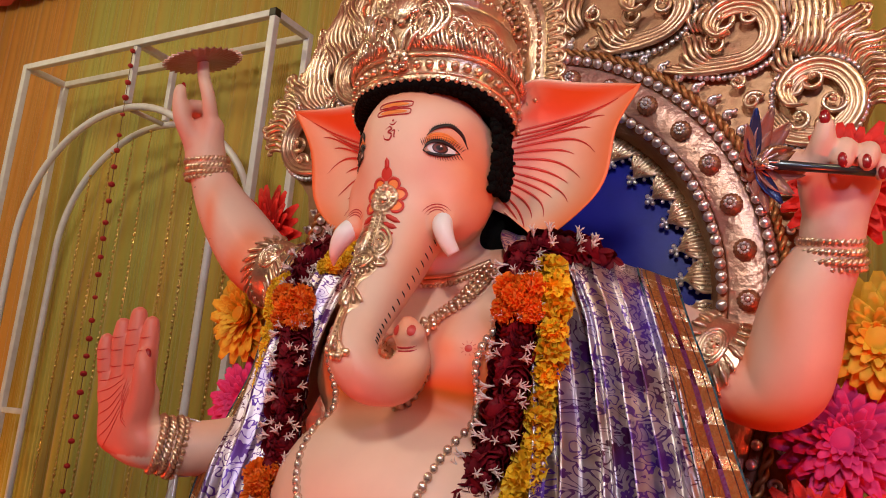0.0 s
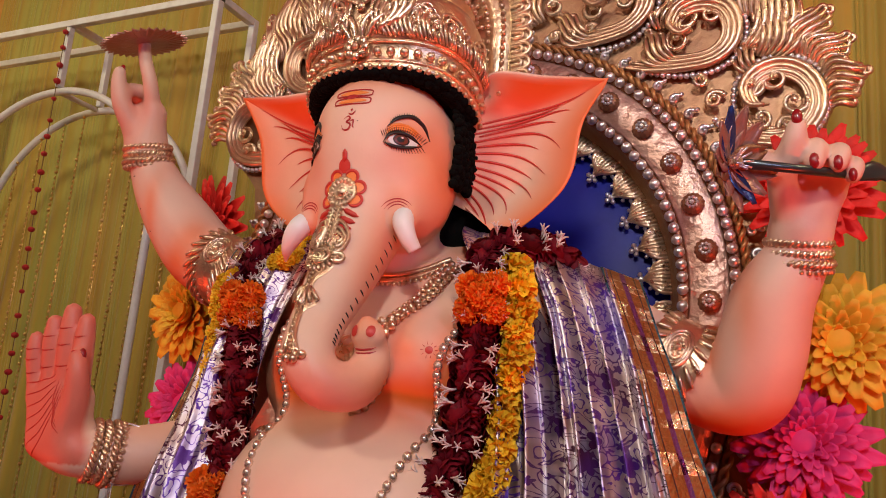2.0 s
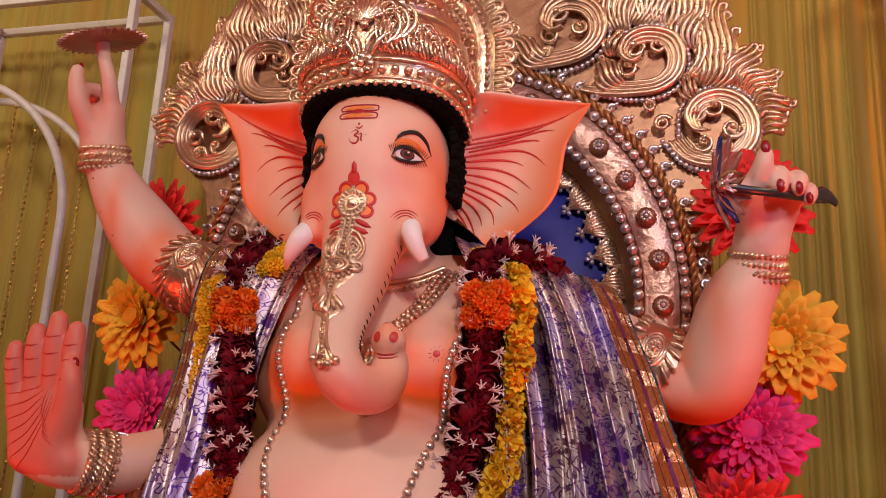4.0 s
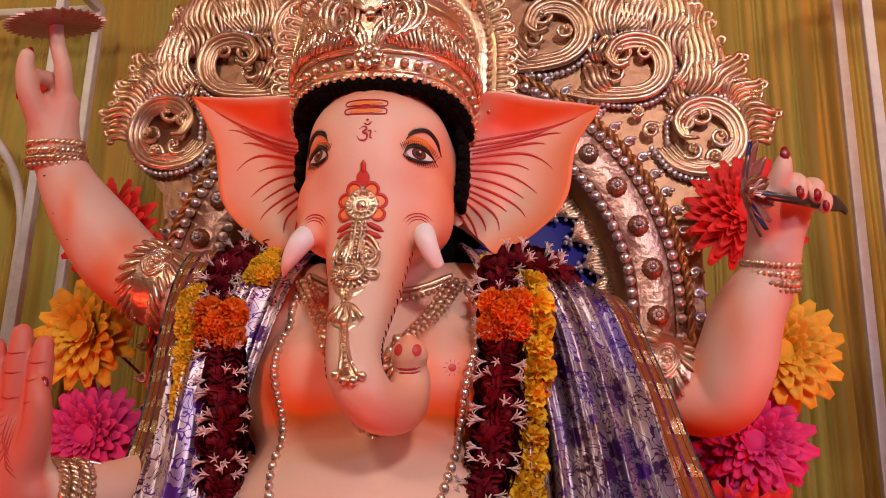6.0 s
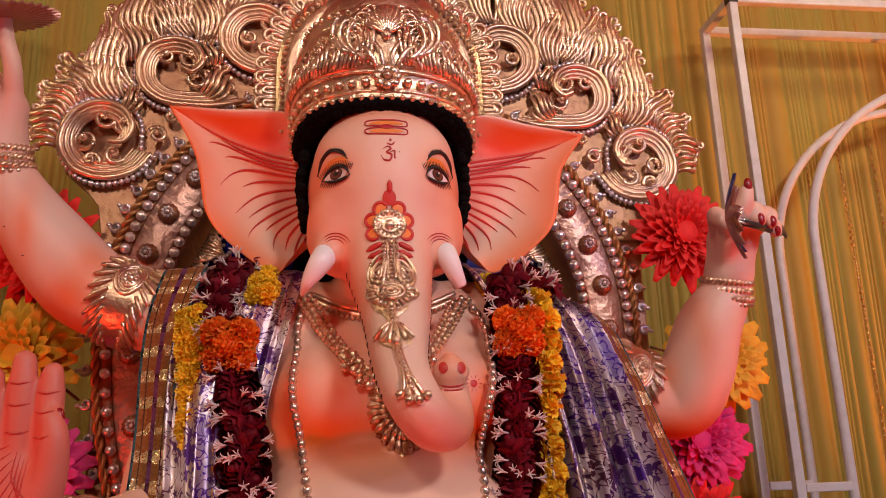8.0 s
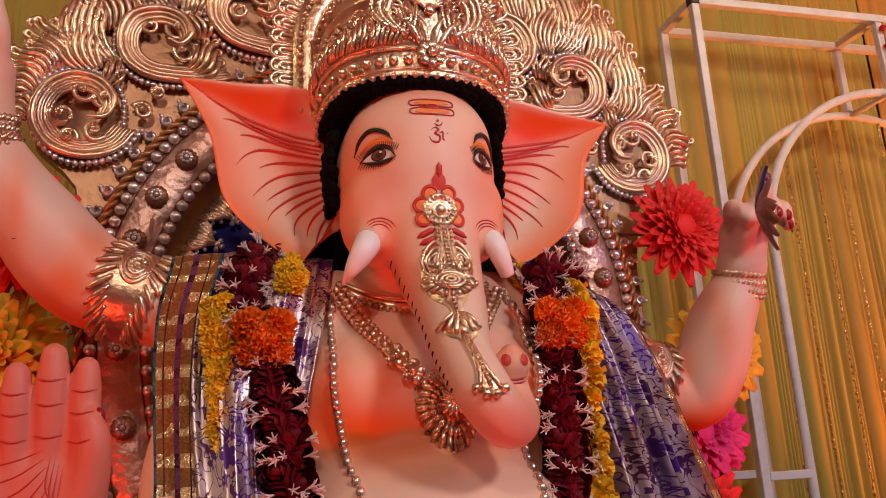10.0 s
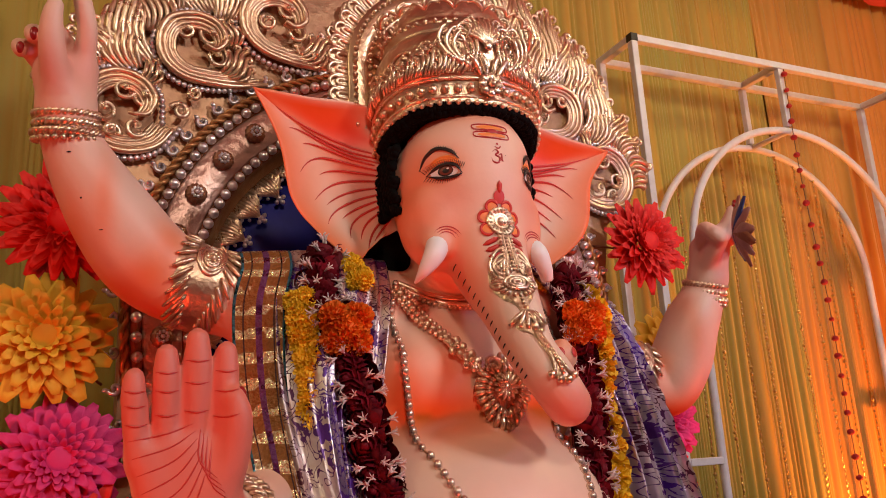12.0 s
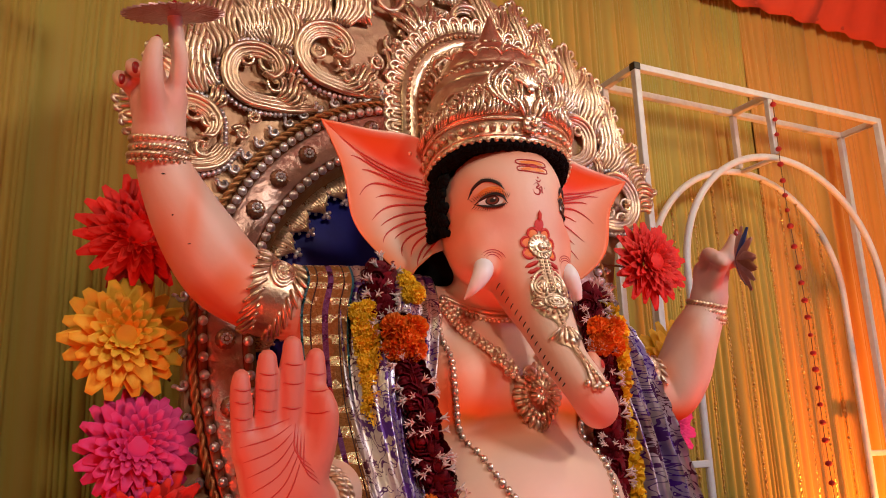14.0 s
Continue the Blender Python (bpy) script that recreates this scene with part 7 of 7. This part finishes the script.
def garland(pts, seed, owner, base):
    rng = random.Random(seed)
    for k, (c, t) in enumerate(stations(pts, 0.029)):
        t = t / np.linalg.norm(t)
        side = np.cross(t, (0, -1, 0))
        side /= max(np.linalg.norm(side), 1e-6)
        fr = np.cross(side, t)
        if fr[1] > 0:
            fr = -fr
        for q in (-0.5, 0.5):
            bead("rose", ROSES, owner, Vector(c + side * 0.024 * q * 2 * 0.75 + fr * rng.uniform(-0.004, 0.008)) - base, turned(fr * 0.9 + side * q * 1.1 + t * rng.uniform(-0.5, 0.5), rng, 0.25), rng.uniform(0.82, 1.0))
        if k % 3 != 2:
            for q in (-1, -0.8, -0.4, 0.0, 0.4, 0.8, 1):
                if rng.random() < (0.95 if abs(q) > 0.7 else 0.4):
                    w = side * (q * 1.2 + rng.uniform(-0.3, 0.3)) + fr * (1.0 - 0.55 * abs(q)) + t * rng.uniform(-0.35, 0.35)
                    w /= np.linalg.norm(w)
                    bead("tuberose", BUDS, owner, Vector(c + t * 0.014 + side * 0.030 * q + fr * (0.028 - 0.014 * abs(q))) - base, turned(w, rng, 0.2), rng.uniform(0.6, 0.85))
    p = spline(pts, 10)
    part("thread", [tube(p, 0.012, 6)], LEAF, owner)


rose_garland = thing("rose_garland", "garland of dark red roses and white tuberose buds", "garland", at=(0, 1.6, 1.88))
RB = Vector(rose_garland.location)
garland([(0.40, 1.77, 1.865), (0.385, 1.70, 1.892), (0.325, 1.635, 1.898), (0.275, 1.60, 1.885), (0.270, 1.575, 1.83), (0.277, 1.565, 1.74), (0.270, 1.555, 1.647), (0.268, 1.545, 1.555), (0.256, 1.525, 1.467), (0.212, 1.475, 1.37), (0.13, 1.42, 1.26)], 1, rose_garland, RB)
garland([(-0.30, 1.77, 1.93), (-0.315, 1.69, 1.94), (-0.345, 1.635, 1.90), (-0.362, 1.61, 1.845), (-0.335, 1.575, 1.77), (-0.312, 1.55, 1.67), (-0.293, 1.535, 1.59), (-0.283, 1.52, 1.51), (-0.272, 1.50, 1.42), (-0.23, 1.46, 1.31)], 5, rose_garland, RB)


def marigolds(pts, seed, owner, base, mesh_, name, step=0.030, lap=2):
    rng = random.Random(seed)
    for c, t in stations(pts, step):
        side = np.cross(t / np.linalg.norm(t), (0, -1, 0))
        side /= max(np.linalg.norm(side), 1e-6)
        for q in ((-0.5, 0.5) if lap == 2 else (0,)):
            bead(name, mesh_, owner, Vector(c + side * 0.022 * q + np.array([rng.uniform(-0.005, 0.005) for _ in range(3)])) - base, turned((q * 1.0, -1, 0.15), rng, 0.3), rng.uniform(0.85, 1.1))


mari_garland = thing("marigold_garland", "garland of yellow marigolds beside the roses", "garland", at=(0, 1.6, 1.85))
MB = Vector(mari_garland.location)
marigolds([(0.255, 1.68, 1.905), (0.250, 1.635, 1.885)], 3, mari_garland, MB, YELLOW, "marigold")
marigolds([(0.335, 1.60, 1.845), (0.343, 1.585, 1.80), (0.345, 1.585, 1.718), (0.341, 1.58, 1.62), (0.336, 1.57, 1.53), (0.326, 1.545, 1.42), (0.29, 1.49, 1.31)], 4, mari_garland, MB, BIGYELLOW, "marigold", 0.046, 1)
marigolds([(-0.275, 1.68, 1.925), (-0.268, 1.635, 1.895), (-0.27, 1.61, 1.87)], 6, mari_garland, MB, YELLOW, "marigold")
marigolds([(-0.405, 1.60, 1.825), (-0.402, 1.59, 1.776), (-0.392, 1.575, 1.672), (-0.378, 1.56, 1.57), (-0.358, 1.54, 1.46), (-0.33, 1.50, 1.34)], 7, mari_garland, MB, YELLOW, "marigold", 0.027)
for c in ((0.283, 1.548, 1.775), (-0.322, 1.548, 1.752), (-0.275, 1.475, 1.335)):
    rng = random.Random(int(c[0] * 1000))
    for dx in (-0.024, 0.024):
        for dz in (-0.024, 0.024):
            bead("orange_marigold", AMBERS, mari_garland, Vector((c[0] + dx, c[1] - 0.004, c[2] + dz)) - MB, turned((dx * 14, -1, dz * 14), rng, 0.2), rng.uniform(0.92, 1.06))
    bead("orange_marigold", AMBERS, mari_garland, Vector((c[0], c[1] - 0.022, c[2])) - MB, turned((0, -1, 0), rng, 0.2), 0.9)

# ---- strings hung in the arches ----
REDBALL = surface("red_pompom", (0.42, 0.01, 0.015), 0.7, vary=0.2, scale=150, bump=0.5, bump_scale=300)
THREAD = surface("dark_thread", (0.12, 0.05, 0.02), 0.7)
GLITTER = surface("gold_sequin", (0.70, 0.48, 0.18), 0.3, metal=0.9, random_tint=0.2)
POM = bead_mesh("pompom", 0.015, REDBALL, 9, 7, (1, 1, 0.85))
for cx, sway in ((2.495, 0.05), (-2.535, 0.07)):
    YB = 2.98 if cx > 0 else 2.92
    YF = YB - 0.29
    st = thing("pompom_string", "string of small red pompoms hanging from the steel stand", "string", "pompom strings", at=(cx, YF, 3.35))
    rng = random.Random(int(cx * 10))
    z, pts = 3.34, []
    while z > 0.9:
        x, y = cx + sway * (3.34 - z) / 2 + 0.008 * math.sin(z * 4), YF + 0.004 * math.sin(z * 5)
        pts.append((x, y, z))
        bead("pompom", POM, st, Vector((x, y, z - 0.03)) - st.location, None, rng.uniform(0.85, 1.25))
        z -= rng.choice((0.085, 0.09, 0.095, 0.115))
    part("thread", [tube(pts, 0.0022, 5)], THREAD, st)
    for k, dx in enumerate((-0.56, -0.40, -0.24, -0.10, 0.16, 0.30, 0.44, 0.60)):
        top = 2.30 + 0.68 * math.sqrt(max(0.02, 1 - (dx / 0.745) ** 2))
        rng = random.Random(k + int(cx))
        ps = [tube([(cx + dx, YB, top), (cx + dx + 0.006, YB, 2.0), (cx + dx - 0.004, YB, 0.9)], 0.0024, 4)]
        z = top
        while z > 0.9:
            ps.append(ball((cx + dx + rng.uniform(-0.003, 0.003), YB - 0.003, z), (0.0075, 0.005, 0.010) if rng.random() < 0.8 else 0.010, 6, 4))
            z -= 0.030
        solo("sequin_string", ps, GLITTER, "thin gold sequin string hanging before the curtain", "string", "sequin strings")
